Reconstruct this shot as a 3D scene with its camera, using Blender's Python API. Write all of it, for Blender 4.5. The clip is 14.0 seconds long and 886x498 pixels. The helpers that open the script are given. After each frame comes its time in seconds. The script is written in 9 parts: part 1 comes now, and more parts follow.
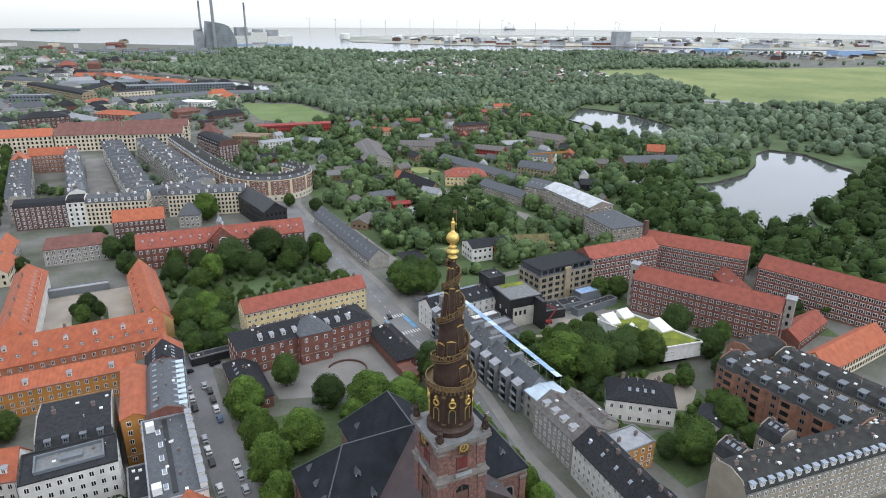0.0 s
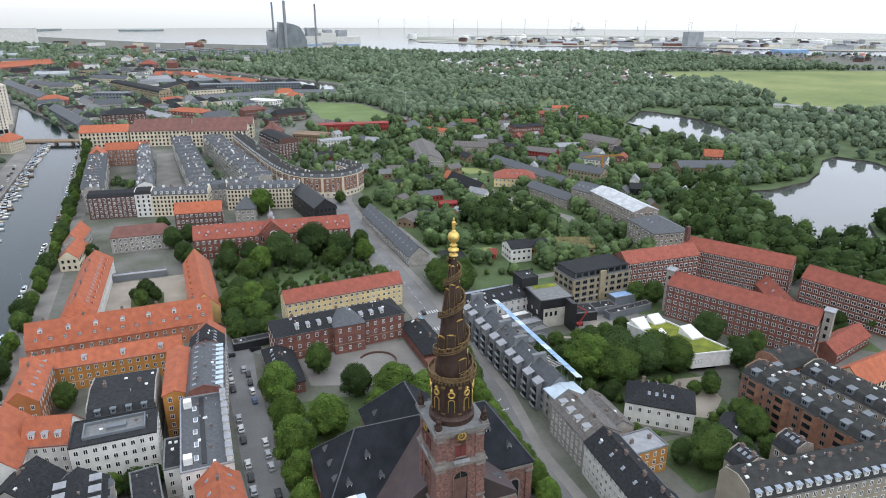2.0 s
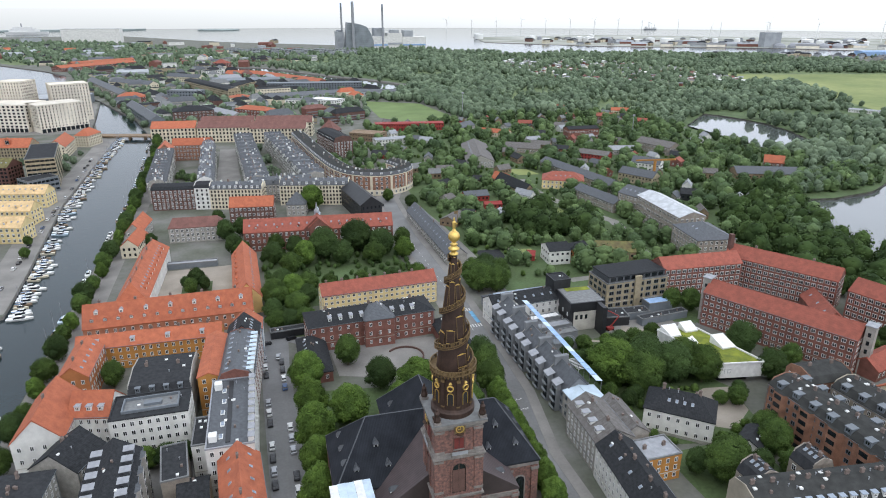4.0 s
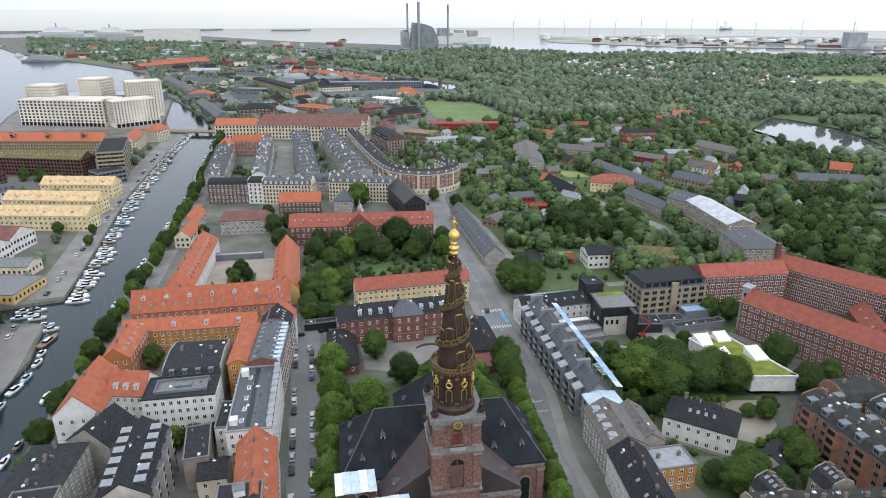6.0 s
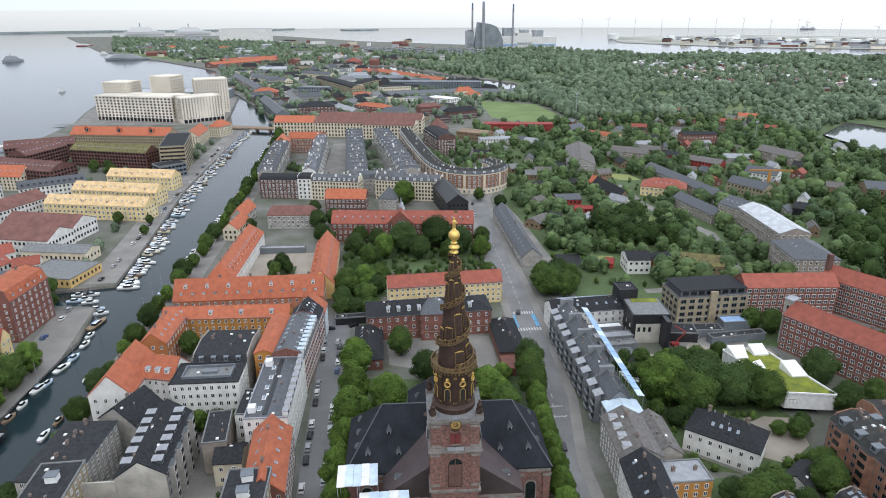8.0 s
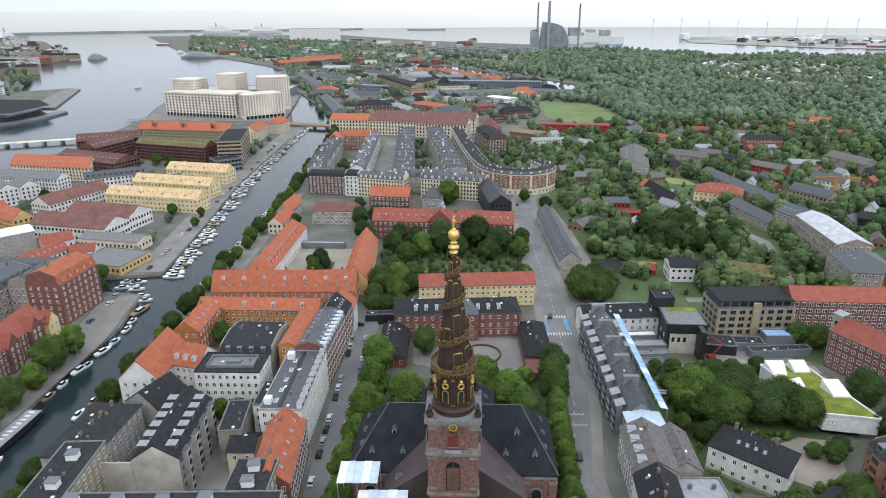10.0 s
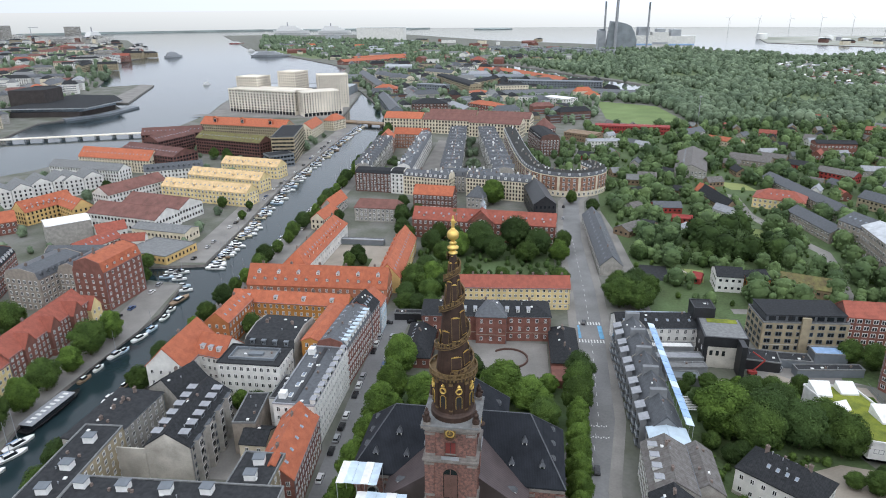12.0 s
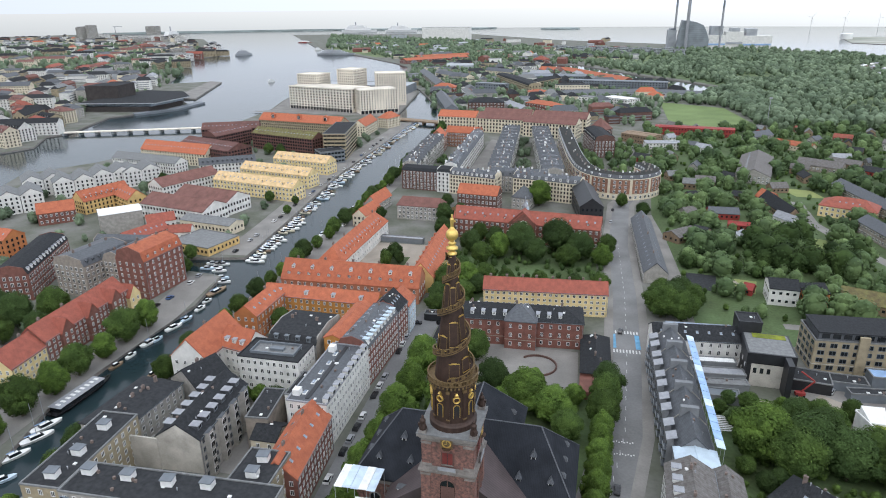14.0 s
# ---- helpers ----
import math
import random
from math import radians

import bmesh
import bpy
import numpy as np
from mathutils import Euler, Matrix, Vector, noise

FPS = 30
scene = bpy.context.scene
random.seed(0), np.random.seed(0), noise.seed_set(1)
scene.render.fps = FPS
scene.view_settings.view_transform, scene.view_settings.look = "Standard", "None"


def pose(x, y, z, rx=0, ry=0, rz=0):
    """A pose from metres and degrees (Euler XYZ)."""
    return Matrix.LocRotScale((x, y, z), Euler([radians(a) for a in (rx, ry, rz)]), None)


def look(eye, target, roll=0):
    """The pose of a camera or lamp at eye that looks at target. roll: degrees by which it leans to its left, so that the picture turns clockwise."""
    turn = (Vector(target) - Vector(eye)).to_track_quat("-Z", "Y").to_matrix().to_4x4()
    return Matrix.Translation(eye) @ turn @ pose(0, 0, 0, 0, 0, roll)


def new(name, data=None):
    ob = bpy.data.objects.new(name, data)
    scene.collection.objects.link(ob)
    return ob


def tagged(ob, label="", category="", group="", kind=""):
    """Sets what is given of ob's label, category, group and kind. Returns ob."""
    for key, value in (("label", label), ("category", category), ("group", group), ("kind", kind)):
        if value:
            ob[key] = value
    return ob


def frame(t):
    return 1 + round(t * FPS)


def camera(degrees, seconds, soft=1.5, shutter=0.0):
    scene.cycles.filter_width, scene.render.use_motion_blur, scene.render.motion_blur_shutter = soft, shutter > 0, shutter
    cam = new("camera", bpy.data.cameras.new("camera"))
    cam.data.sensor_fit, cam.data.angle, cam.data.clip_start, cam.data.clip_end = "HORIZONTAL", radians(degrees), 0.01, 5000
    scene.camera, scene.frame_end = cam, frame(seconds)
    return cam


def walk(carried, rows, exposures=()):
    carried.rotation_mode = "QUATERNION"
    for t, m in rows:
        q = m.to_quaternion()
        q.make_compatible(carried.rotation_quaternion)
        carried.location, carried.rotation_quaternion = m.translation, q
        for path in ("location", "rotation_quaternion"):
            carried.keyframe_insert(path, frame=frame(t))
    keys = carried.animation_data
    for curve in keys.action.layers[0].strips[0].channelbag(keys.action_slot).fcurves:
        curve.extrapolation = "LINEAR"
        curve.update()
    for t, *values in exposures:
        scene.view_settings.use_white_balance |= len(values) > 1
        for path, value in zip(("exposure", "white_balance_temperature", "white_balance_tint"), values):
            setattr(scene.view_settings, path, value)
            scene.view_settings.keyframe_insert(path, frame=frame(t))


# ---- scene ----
cam = camera(68.66, 14.0, soft=1.0)
# seconds, east, north, height, yaw, pitch, roll of the flight round the spire
ROWS = [
    (0.0, -56.58, -100.50, 124.74, -28.467, -20.238, 0.461),
    (0.5, -54.94, -103.61, 125.40, -27.000, -20.252, 0.413),
    (1.0, -53.10, -106.58, 126.01, -25.535, -20.265, 0.366),
    (1.5, -51.10, -109.39, 126.57, -24.070, -20.277, 0.320),
    (2.0, -48.93, -112.04, 127.08, -22.607, -20.288, 0.274),
    (2.5, -46.60, -114.52, 127.54, -21.145, -20.298, 0.228),
    (3.0, -44.13, -116.83, 127.95, -19.684, -20.307, 0.183),
    (3.5, -41.52, -118.94, 128.31, -18.224, -20.316, 0.139),
    (4.0, -38.79, -120.87, 128.63, -16.766, -20.323, 0.095),
    (4.5, -35.95, -122.60, 128.89, -15.309, -20.329, 0.052),
    (5.0, -33.01, -124.13, 129.11, -13.853, -20.334, 0.009),
    (5.5, -29.98, -125.45, 129.27, -12.399, -20.338, -0.033),
    (6.0, -26.88, -126.56, 129.39, -10.945, -20.341, -0.075),
    (6.5, -23.71, -127.45, 129.46, -9.493, -20.342, -0.116),
    (7.0, -20.50, -128.13, 129.47, -8.043, -20.343, -0.156),
    (7.5, -17.24, -128.58, 129.44, -6.593, -20.343, -0.196),
    (8.0, -13.96, -128.82, 129.36, -5.145, -20.342, -0.236),
    (8.5, -10.66, -128.83, 129.23, -3.698, -20.340, -0.275),
    (9.0, -7.36, -128.61, 129.06, -2.252, -20.337, -0.313),
    (9.5, -4.08, -128.17, 128.83, -0.808, -20.333, -0.351),
    (10.0, -0.82, -127.51, 128.55, 0.635, -20.328, -0.388),
    (10.5, 2.40, -126.63, 128.23, 2.077, -20.321, -0.425),
    (11.0, 5.57, -125.52, 127.85, 3.518, -20.314, -0.461),
    (11.5, 8.68, -124.19, 127.43, 4.958, -20.306, -0.497),
    (12.0, 11.71, -122.65, 126.96, 6.396, -20.296, -0.532),
    (12.5, 14.65, -120.90, 126.44, 7.833, -20.286, -0.567),
    (13.0, 17.49, -118.94, 125.87, 9.268, -20.275, -0.601),
    (13.5, 20.21, -116.77, 125.25, 10.703, -20.263, -0.634),
    (14.0, 22.82, -114.41, 124.58, 12.136, -20.249, -0.667),
]
walk(cam, [(t, pose(x, y, z, 0, 0, yaw) @ pose(0, 0, 0, 90 + pitch, 0, 0) @ pose(0, 0, 0, 0, 0, roll)) for t, x, y, z, yaw, pitch, roll in ROWS])

# ---- light ----
world = bpy.data.worlds.new("overcast")
scene.world = world
world.use_nodes = True
wn, wl = world.node_tree.nodes, world.node_tree.links
bg = wn["Background"]
sky = wn.new("ShaderNodeTexSky")
sky.sky_type = "NISHITA"
sky.sun_disc = False
sky.sun_elevation, sky.sun_rotation = radians(48), radians(150)
sky.air_density, sky.dust_density, sky.ozone_density = 1.0, 6.0, 1.0
grey = wn.new("ShaderNodeHueSaturation")
grey.inputs["Saturation"].default_value = 0.22
grey.inputs["Value"].default_value = 0.12
cloud = wn.new("ShaderNodeMix")
cloud.data_type = "RGBA"
cloud.inputs[0].default_value = 0.85
cloud.inputs[7].default_value = (0.84, 0.92, 1.06, 1)
wl.new(sky.outputs[0], grey.inputs["Color"])
wl.new(grey.outputs[0], cloud.inputs[6])
# an overcast sky: dimmer towards the horizon, brighter towards the east
wco, wsep = wn.new("ShaderNodeTexCoord"), wn.new("ShaderNodeSeparateXYZ")
rise_, east, both, shade = wn.new("ShaderNodeMapRange"), wn.new("ShaderNodeMapRange"), wn.new("ShaderNodeMath"), wn.new("ShaderNodeVectorMath")
rise_.inputs[1].default_value, rise_.inputs[2].default_value, rise_.inputs[3].default_value, rise_.inputs[4].default_value = 0.0, 0.8, 0.93, 1.05
east.inputs[1].default_value, east.inputs[2].default_value, east.inputs[3].default_value, east.inputs[4].default_value = -0.75, 0.6, 0.82, 1.2
both.operation, shade.operation = "MULTIPLY", "SCALE"
wl.new(wco.outputs["Generated"], wsep.inputs[0])
wl.new(wsep.outputs[2], rise_.inputs[0]), wl.new(wsep.outputs[0], east.inputs[0])
wl.new(rise_.outputs[0], both.inputs[0]), wl.new(east.outputs[0], both.inputs[1])
wl.new(cloud.outputs[2], shade.inputs[0]), wl.new(both.outputs[0], shade.inputs["Scale"])
wl.new(shade.outputs[0], bg.inputs[0])
bg.inputs[1].default_value = 1.5
sun = new("sun", bpy.data.lights.new("sun", "SUN"))
sun.data.energy, sun.data.angle, sun.data.color = 0.6, radians(25), (1, 0.98, 0.96)
sun.matrix_world = look((-60, -90, 140), (0, 0, 0))


# ---- materials ----
def material(name, colour, rough=0.8, metal=0.0, vary=0.15, scale=0.6, fine=9.0, bump=0.0, rows=None, island=0.0, dark=None, spec=0.4, objvar=0.0):
    """A surface with blotches, fine grain, optional ribs (axis, pitch) and differences from piece to piece."""
    m = bpy.data.materials.new(name)
    m.use_nodes = True
    n, l = m.node_tree.nodes, m.node_tree.links
    b = n["Principled BSDF"]
    b.inputs["Roughness"].default_value, b.inputs["Metallic"].default_value = rough, metal
    b.inputs["Specular IOR Level"].default_value = spec
    co = n.new("ShaderNodeTexCoord")
    big, small = n.new("ShaderNodeTexNoise"), n.new("ShaderNodeTexNoise")
    big.inputs["Scale"].default_value, small.inputs["Scale"].default_value = scale, fine
    big.inputs["Detail"].default_value, small.inputs["Detail"].default_value = 5, 3
    l.new(co.outputs["Object"], big.inputs["Vector"])
    l.new(co.outputs["Object"], small.inputs["Vector"])
    add = n.new("ShaderNodeMath")
    add.operation = "MULTIPLY_ADD"
    add.inputs[1].default_value = 0.6
    l.new(small.outputs["Fac"], add.inputs[0])
    l.new(big.outputs["Fac"], add.inputs[2])
    last = add.outputs[0]
    ramp = n.new("ShaderNodeMapRange")
    ramp.inputs[1].default_value, ramp.inputs[2].default_value = 0.5, 1.1
    ramp.inputs[3].default_value, ramp.inputs[4].default_value = 1 - vary, 1 + vary
    l.new(last, ramp.inputs[0])
    value = ramp.outputs[0]
    if island:
        geo, mr, mul = n.new("ShaderNodeNewGeometry"), n.new("ShaderNodeMapRange"), n.new("ShaderNodeMath")
        mr.inputs[3].default_value, mr.inputs[4].default_value = 1 - island, 1 + island
        l.new(geo.outputs["Random Per Island"], mr.inputs[0])
        mul.operation = "MULTIPLY"
        l.new(value, mul.inputs[0]), l.new(mr.outputs[0], mul.inputs[1])
        value = mul.outputs[0]
    if objvar:
        geo, mr, mul = n.new("ShaderNodeObjectInfo"), n.new("ShaderNodeMapRange"), n.new("ShaderNodeMath")
        mr.inputs[3].default_value, mr.inputs[4].default_value = 1 - objvar, 1 + objvar
        l.new(geo.outputs["Random"], mr.inputs[0])
        mul.operation = "MULTIPLY"
        l.new(value, mul.inputs[0]), l.new(mr.outputs[0], mul.inputs[1])
        value = mul.outputs[0]
    height = small.outputs["Fac"]
    if rows:
        axis, pitch, depth = rows
        sep, frac = n.new("ShaderNodeSeparateXYZ"), n.new("ShaderNodeMath")
        l.new(co.outputs["Object"], sep.inputs[0])
        div = n.new("ShaderNodeMath")
        div.operation, frac.operation = "DIVIDE", "PINGPONG"
        div.inputs[1].default_value, frac.inputs[1].default_value = pitch / 2, 1.0
        l.new(sep.outputs[axis], div.inputs[0]), l.new(div.outputs[0], frac.inputs[0])
        height = frac.outputs[0]
        mr, mul = n.new("ShaderNodeMapRange"), n.new("ShaderNodeMath")
        mr.inputs[1].default_value, mr.inputs[2].default_value = 0.0, 0.4
        mr.inputs[3].default_value, mr.inputs[4].default_value = 1 - depth, 1
        l.new(frac.outputs[0], mr.inputs[0])
        mul.operation = "MULTIPLY"
        l.new(value, mul.inputs[0]), l.new(mr.outputs[0], mul.inputs[1])
        value = mul.outputs[0]
    tint = n.new("ShaderNodeMix")
    tint.data_type, tint.blend_type = "RGBA", "MIX"
    tint.inputs[6].default_value = (*(dark or [c * 0.84 for c in colour]), 1)
    tint.inputs[7].default_value = (*colour, 1)
    sharp = n.new("ShaderNodeMapRange")
    sharp.inputs[1].default_value, sharp.inputs[2].default_value = 0.28, 0.72
    l.new(big.outputs["Fac"], sharp.inputs[0]), l.new(sharp.outputs[0], tint.inputs[0])
    out = n.new("ShaderNodeVectorMath")
    out.operation = "SCALE"
    l.new(tint.outputs[2], out.inputs[0]), l.new(value, out.inputs["Scale"])
    l.new(out.outputs[0], b.inputs["Base Color"])
    if bump:
        bp = n.new("ShaderNodeBump")
        bp.inputs["Strength"].default_value, bp.inputs["Distance"].default_value = bump, 0.06
        l.new(height, bp.inputs["Height"]), l.new(bp.outputs[0], b.inputs["Normal"])
    return m


M = {}


def mat(key, *a, **k):
    M[key] = material(key, *a, **k)


mat("tile_orange", (0.42, 0.125, 0.06), vary=0.18, scale=0.5, fine=6, rows=(0, 0.36, 0.25), dark=(0.375, 0.11, 0.057), bump=0.4, objvar=0.12)
mat("tile_red", (0.30, 0.085, 0.056), vary=0.18, scale=0.5, fine=6, rows=(0, 0.36, 0.25), dark=(0.26, 0.076, 0.052), bump=0.4, objvar=0.1)
mat("tile_brown", (0.19, 0.088, 0.072), vary=0.2, scale=0.25, fine=3.5, rows=(0, 0.36, 0.25), bump=0.4)
mat("slate", (0.035, 0.037, 0.040), spec=0.08, rough=0.75, vary=0.3, scale=1.2, fine=5, rows=(0, 0.5, 0.2), bump=0.3)
mat("zinc", (0.095, 0.102, 0.112), rough=0.55, spec=0.3, vary=0.15, scale=0.9, fine=4, rows=(0, 0.6, 0.2), bump=0.3)
mat("felt", (0.044, 0.046, 0.049), rough=0.9, spec=0.06, vary=0.22, scale=0.8, fine=6)
# pale grey-green with sea haze painted in, for the far shore and fort
mat("shore_haze", (0.30, 0.35, 0.34), rough=0.9, vary=0.15, scale=0.01, fine=0.1)
mat("sheet_worn", (0.50, 0.52, 0.54), rough=0.6, vary=0.2, scale=0.3, fine=2)
mat("felt_mid", (0.052, 0.053, 0.051), rough=0.9, spec=0.06, vary=0.22, scale=0.5, fine=6)
mat("plaster_stone", (0.31, 0.275, 0.215), vary=0.15, scale=0.3, fine=5)
mat("felt_light", (0.19, 0.195, 0.195), rough=0.9, vary=0.2, scale=0.8, fine=6)
mat("fibre", (0.15, 0.145, 0.14), rough=0.9, vary=0.25, scale=0.8, fine=5, rows=(0, 0.9, 0.18), dark=(0.125, 0.11, 0.10))
mat("brick_red", (0.20, 0.085, 0.065), vary=0.3, scale=0.4, fine=6, rows=(2, 0.22, 0.18), bump=0.3)
mat("brick_brown", (0.13, 0.07, 0.057), vary=0.3, scale=0.4, fine=6, rows=(2, 0.22, 0.18), bump=0.3)
mat("brick_pale", (0.285, 0.145, 0.095), vary=0.3, scale=0.4, fine=6, rows=(2, 0.22, 0.18), bump=0.3)
mat("brick_yellow", (0.34, 0.285, 0.19), vary=0.25, scale=0.4, fine=6, rows=(2, 0.22, 0.15), bump=0.3)
mat("brick_grey", (0.30, 0.26, 0.22), vary=0.25, scale=0.4, fine=6, rows=(2, 0.22, 0.15), bump=0.3)
mat("plaster_white", (0.70, 0.69, 0.655), vary=0.12, scale=0.25, fine=5)
mat("plaster_cream", (0.66, 0.59, 0.45), vary=0.12, scale=0.25, fine=5)
mat("plaster_yellow", (0.64, 0.44, 0.18), vary=0.12, scale=0.25, fine=5)
mat("plaster_pale_yellow", (0.72, 0.58, 0.30), vary=0.12, scale=0.25, fine=5)
mat("plaster_ochre", (0.47, 0.22, 0.055), vary=0.15, scale=0.25, fine=5)
mat("plaster_red", (0.40, 0.165, 0.095), vary=0.18, scale=0.3, fine=5)
mat("plaster_orange", (0.42, 0.155, 0.055), vary=0.15, scale=0.25, fine=5)
mat("plaster_grey", (0.33, 0.315, 0.285), vary=0.22, scale=0.5, fine=4)
mat("plaster_worn", (0.50, 0.475, 0.42), vary=0.2, scale=0.18, fine=2.5, dark=(0.37, 0.345, 0.30))
mat("plaster_blue", (0.50, 0.60, 0.68), vary=0.1, scale=0.3, fine=4)
mat("render_grey", (0.20, 0.21, 0.22), vary=0.15, scale=0.3, fine=5)
mat("corten", (0.13, 0.06, 0.05), vary=0.3, scale=0.2, fine=3)
mat("black_clad", (0.022, 0.023, 0.026), rough=0.5, vary=0.3, scale=0.4, fine=4)
mat("glass_dark", (0.014, 0.018, 0.022), rough=0.12, vary=0.4, scale=0.3, spec=0.5)
mat("glass_sky", (0.25, 0.30, 0.36), rough=0.1, vary=0.3, scale=0.3, spec=0.8)
mat("paint_white", (0.78, 0.78, 0.76), rough=0.6, vary=0.06)
mat("chimney_brick", (0.20, 0.155, 0.135), vary=0.3, scale=0.8)
mat("lead_grey", (0.30, 0.31, 0.33), rough=0.55, vary=0.15)
mat("asphalt", (0.20, 0.20, 0.198), rough=0.9, vary=0.2, scale=0.06, fine=1.2, dark=(0.16, 0.16, 0.158))
mat("paving", (0.225, 0.214, 0.198), rough=0.9, vary=0.18, scale=0.08, fine=1.5)
mat("gravel", (0.34, 0.30, 0.25), rough=0.95, vary=0.15, scale=0.1, fine=2)
mat("city_ground", (0.16, 0.156, 0.145), rough=0.95, vary=0.25, scale=0.05, fine=0.6, dark=(0.10, 0.11, 0.075))
# headland ground, its colour lightened to hold the haze of distance
mat("hazed_ground", (0.40, 0.39, 0.36), rough=0.95, vary=0.3, scale=0.006, fine=0.05, dark=(0.24, 0.26, 0.20))
mat("grass", (0.075, 0.115, 0.048), rough=0.95, vary=0.4, scale=0.05, fine=0.8, dark=(0.07, 0.10, 0.035))
mat("grass_pale", (0.14, 0.18, 0.075), rough=0.95, vary=0.35, scale=0.02, fine=0.3, dark=(0.09, 0.13, 0.06))
mat("meadow", (0.235, 0.255, 0.095), rough=0.95, vary=0.25, scale=0.006, fine=0.08, dark=(0.165, 0.215, 0.07))
mat("turf", (0.15, 0.205, 0.075), rough=0.95, vary=0.2, scale=0.03, fine=0.5, dark=(0.125, 0.18, 0.06))
mat("leaf", (0.078, 0.122, 0.030), rough=0.85, vary=0.25, scale=0.25, fine=3, island=0.3, objvar=0.25, dark=(0.036, 0.064, 0.018), spec=0.08)
mat("leaf_dark", (0.058, 0.092, 0.028), rough=0.85, vary=0.25, scale=0.08, fine=2, island=0.3, objvar=0.25, dark=(0.026, 0.048, 0.017), spec=0.08)
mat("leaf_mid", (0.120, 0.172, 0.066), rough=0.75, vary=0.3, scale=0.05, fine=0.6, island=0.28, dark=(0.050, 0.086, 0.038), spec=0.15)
# distance haze is painted in: leaf colour lifted paler and bluer
mat("leaf_hazed", (0.160, 0.206, 0.130), rough=0.8, vary=0.3, scale=0.03, fine=0.3, island=0.25, dark=(0.090, 0.130, 0.080), spec=0.15)
mat("leaf_bright", (0.102, 0.162, 0.032), rough=0.85, vary=0.22, scale=0.3, fine=3, island=0.28, objvar=0.2, dark=(0.046, 0.082, 0.020), spec=0.08)
mat("bark", (0.09, 0.07, 0.05), vary=0.3, scale=2)
mat("moss", (0.15, 0.15, 0.05), rough=0.95, vary=0.35, scale=0.4, fine=3, dark=(0.12, 0.09, 0.05))
mat("sedum", (0.185, 0.205, 0.022), rough=0.95, vary=0.35, scale=0.3, fine=3, dark=(0.13, 0.165, 0.025))
mat("gold", (0.80, 0.56, 0.17), rough=0.38, metal=0.75, vary=0.12, scale=1.5)
mat("gold_worn", (0.20, 0.135, 0.065), rough=0.6, metal=0.4, vary=0.35, scale=2)
mat("tower_brick", (0.225, 0.105, 0.082), vary=0.45, scale=1.6, fine=7, rows=(2, 0.24, 0.2), dark=(0.13, 0.085, 0.075), bump=0.4)
mat("spire_copper", (0.052, 0.030, 0.022), rough=0.55, metal=0.2, vary=0.35, scale=0.8, fine=6)
mat("tower_stone", (0.215, 0.195, 0.178), vary=0.3, scale=0.7, fine=6)
mat("roof_copper_brown", (0.080, 0.060, 0.060), rough=0.55, vary=0.2, scale=0.3, fine=4, rows=(0, 0.7, 0.3), bump=0.4)
mat("church_tile", (0.025, 0.028, 0.034), spec=0.08, rough=0.75, vary=0.3, scale=0.25, fine=5, rows=(0, 0.4, 0.2), bump=0.3)
mat("sheet_blue", (0.30, 0.45, 0.68), rough=0.5, vary=0.15, scale=0.4)
mat("sheet_pale", (0.55, 0.66, 0.76), rough=0.5, vary=0.15, scale=0.4)
mat("shutter_red", (0.17, 0.035, 0.03), rough=0.7, vary=0.2, scale=0.6)
mat("red_paint", (0.30, 0.04, 0.035), rough=0.7, vary=0.2, scale=0.3)
mat("steel_grey", (0.36, 0.38, 0.40), rough=0.5, vary=0.15, scale=0.05, fine=0.6)
mat("plant_grey", (0.22, 0.245, 0.265), rough=0.5, vary=0.18, scale=0.05, fine=0.6, rows=(2, 6.0, 0.15))
mat("steel_dark", (0.16, 0.18, 0.20), rough=0.5, vary=0.2, scale=0.05, fine=0.6)
mat("concrete", (0.74, 0.68, 0.58), vary=0.15, scale=0.05, fine=1.0)
mat("timber", (0.24, 0.17, 0.11), vary=0.25, scale=0.5)
mat("car_black", (0.02, 0.02, 0.022), rough=0.25, vary=0.05)
mat("car_silver", (0.42, 0.43, 0.45), rough=0.3, vary=0.05, metal=0.4)
mat("car_white", (0.72, 0.72, 0.71), rough=0.3, vary=0.04)
mat("car_red", (0.32, 0.03, 0.03), rough=0.3, vary=0.05)
mat("car_blue", (0.05, 0.10, 0.22), rough=0.3, vary=0.05)
mat("tyre", (0.02, 0.02, 0.02), rough=0.9, vary=0.1)
mat("road_blue", (0.14, 0.34, 0.52), rough=0.9, vary=0.2, scale=0.4)
mat("road_paint", (0.62, 0.62, 0.60), rough=0.8, vary=0.25, scale=0.8)


def water_material(name, colour, wave, rough, relief, spec):
    m = material(name, colour, rough=rough, vary=0.1, scale=0.01, fine=0.1, spec=spec)
    n, l = m.node_tree.nodes, m.node_tree.links
    tex, bp, co = n.new("ShaderNodeTexNoise"), n.new("ShaderNodeBump"), n.new("ShaderNodeTexCoord")
    tex.inputs["Scale"].default_value, tex.inputs["Detail"].default_value = wave, 4
    bp.inputs["Strength"].default_value, bp.inputs["Distance"].default_value = relief, 0.3
    l.new(co.outputs["Object"], tex.inputs["Vector"])
    l.new(tex.outputs["Fac"], bp.inputs["Height"])
    l.new(bp.outputs[0], n["Principled BSDF"].inputs["Normal"])
    return m


M["water"] = water_material("water", (0.016, 0.030, 0.035), 0.35, 0.12, 0.13, 0.24)
M["lake_water"] = water_material("lake_water", (0.10, 0.108, 0.108), 0.2, 0.05, 0.03, 0.9)
mat("dark_brick", (0.050, 0.043, 0.041), vary=0.25, scale=0.2, fine=3)
mat("roof_peach", (0.66, 0.47, 0.25), vary=0.15, scale=0.4, fine=4, rows=(0, 0.4, 0.15))


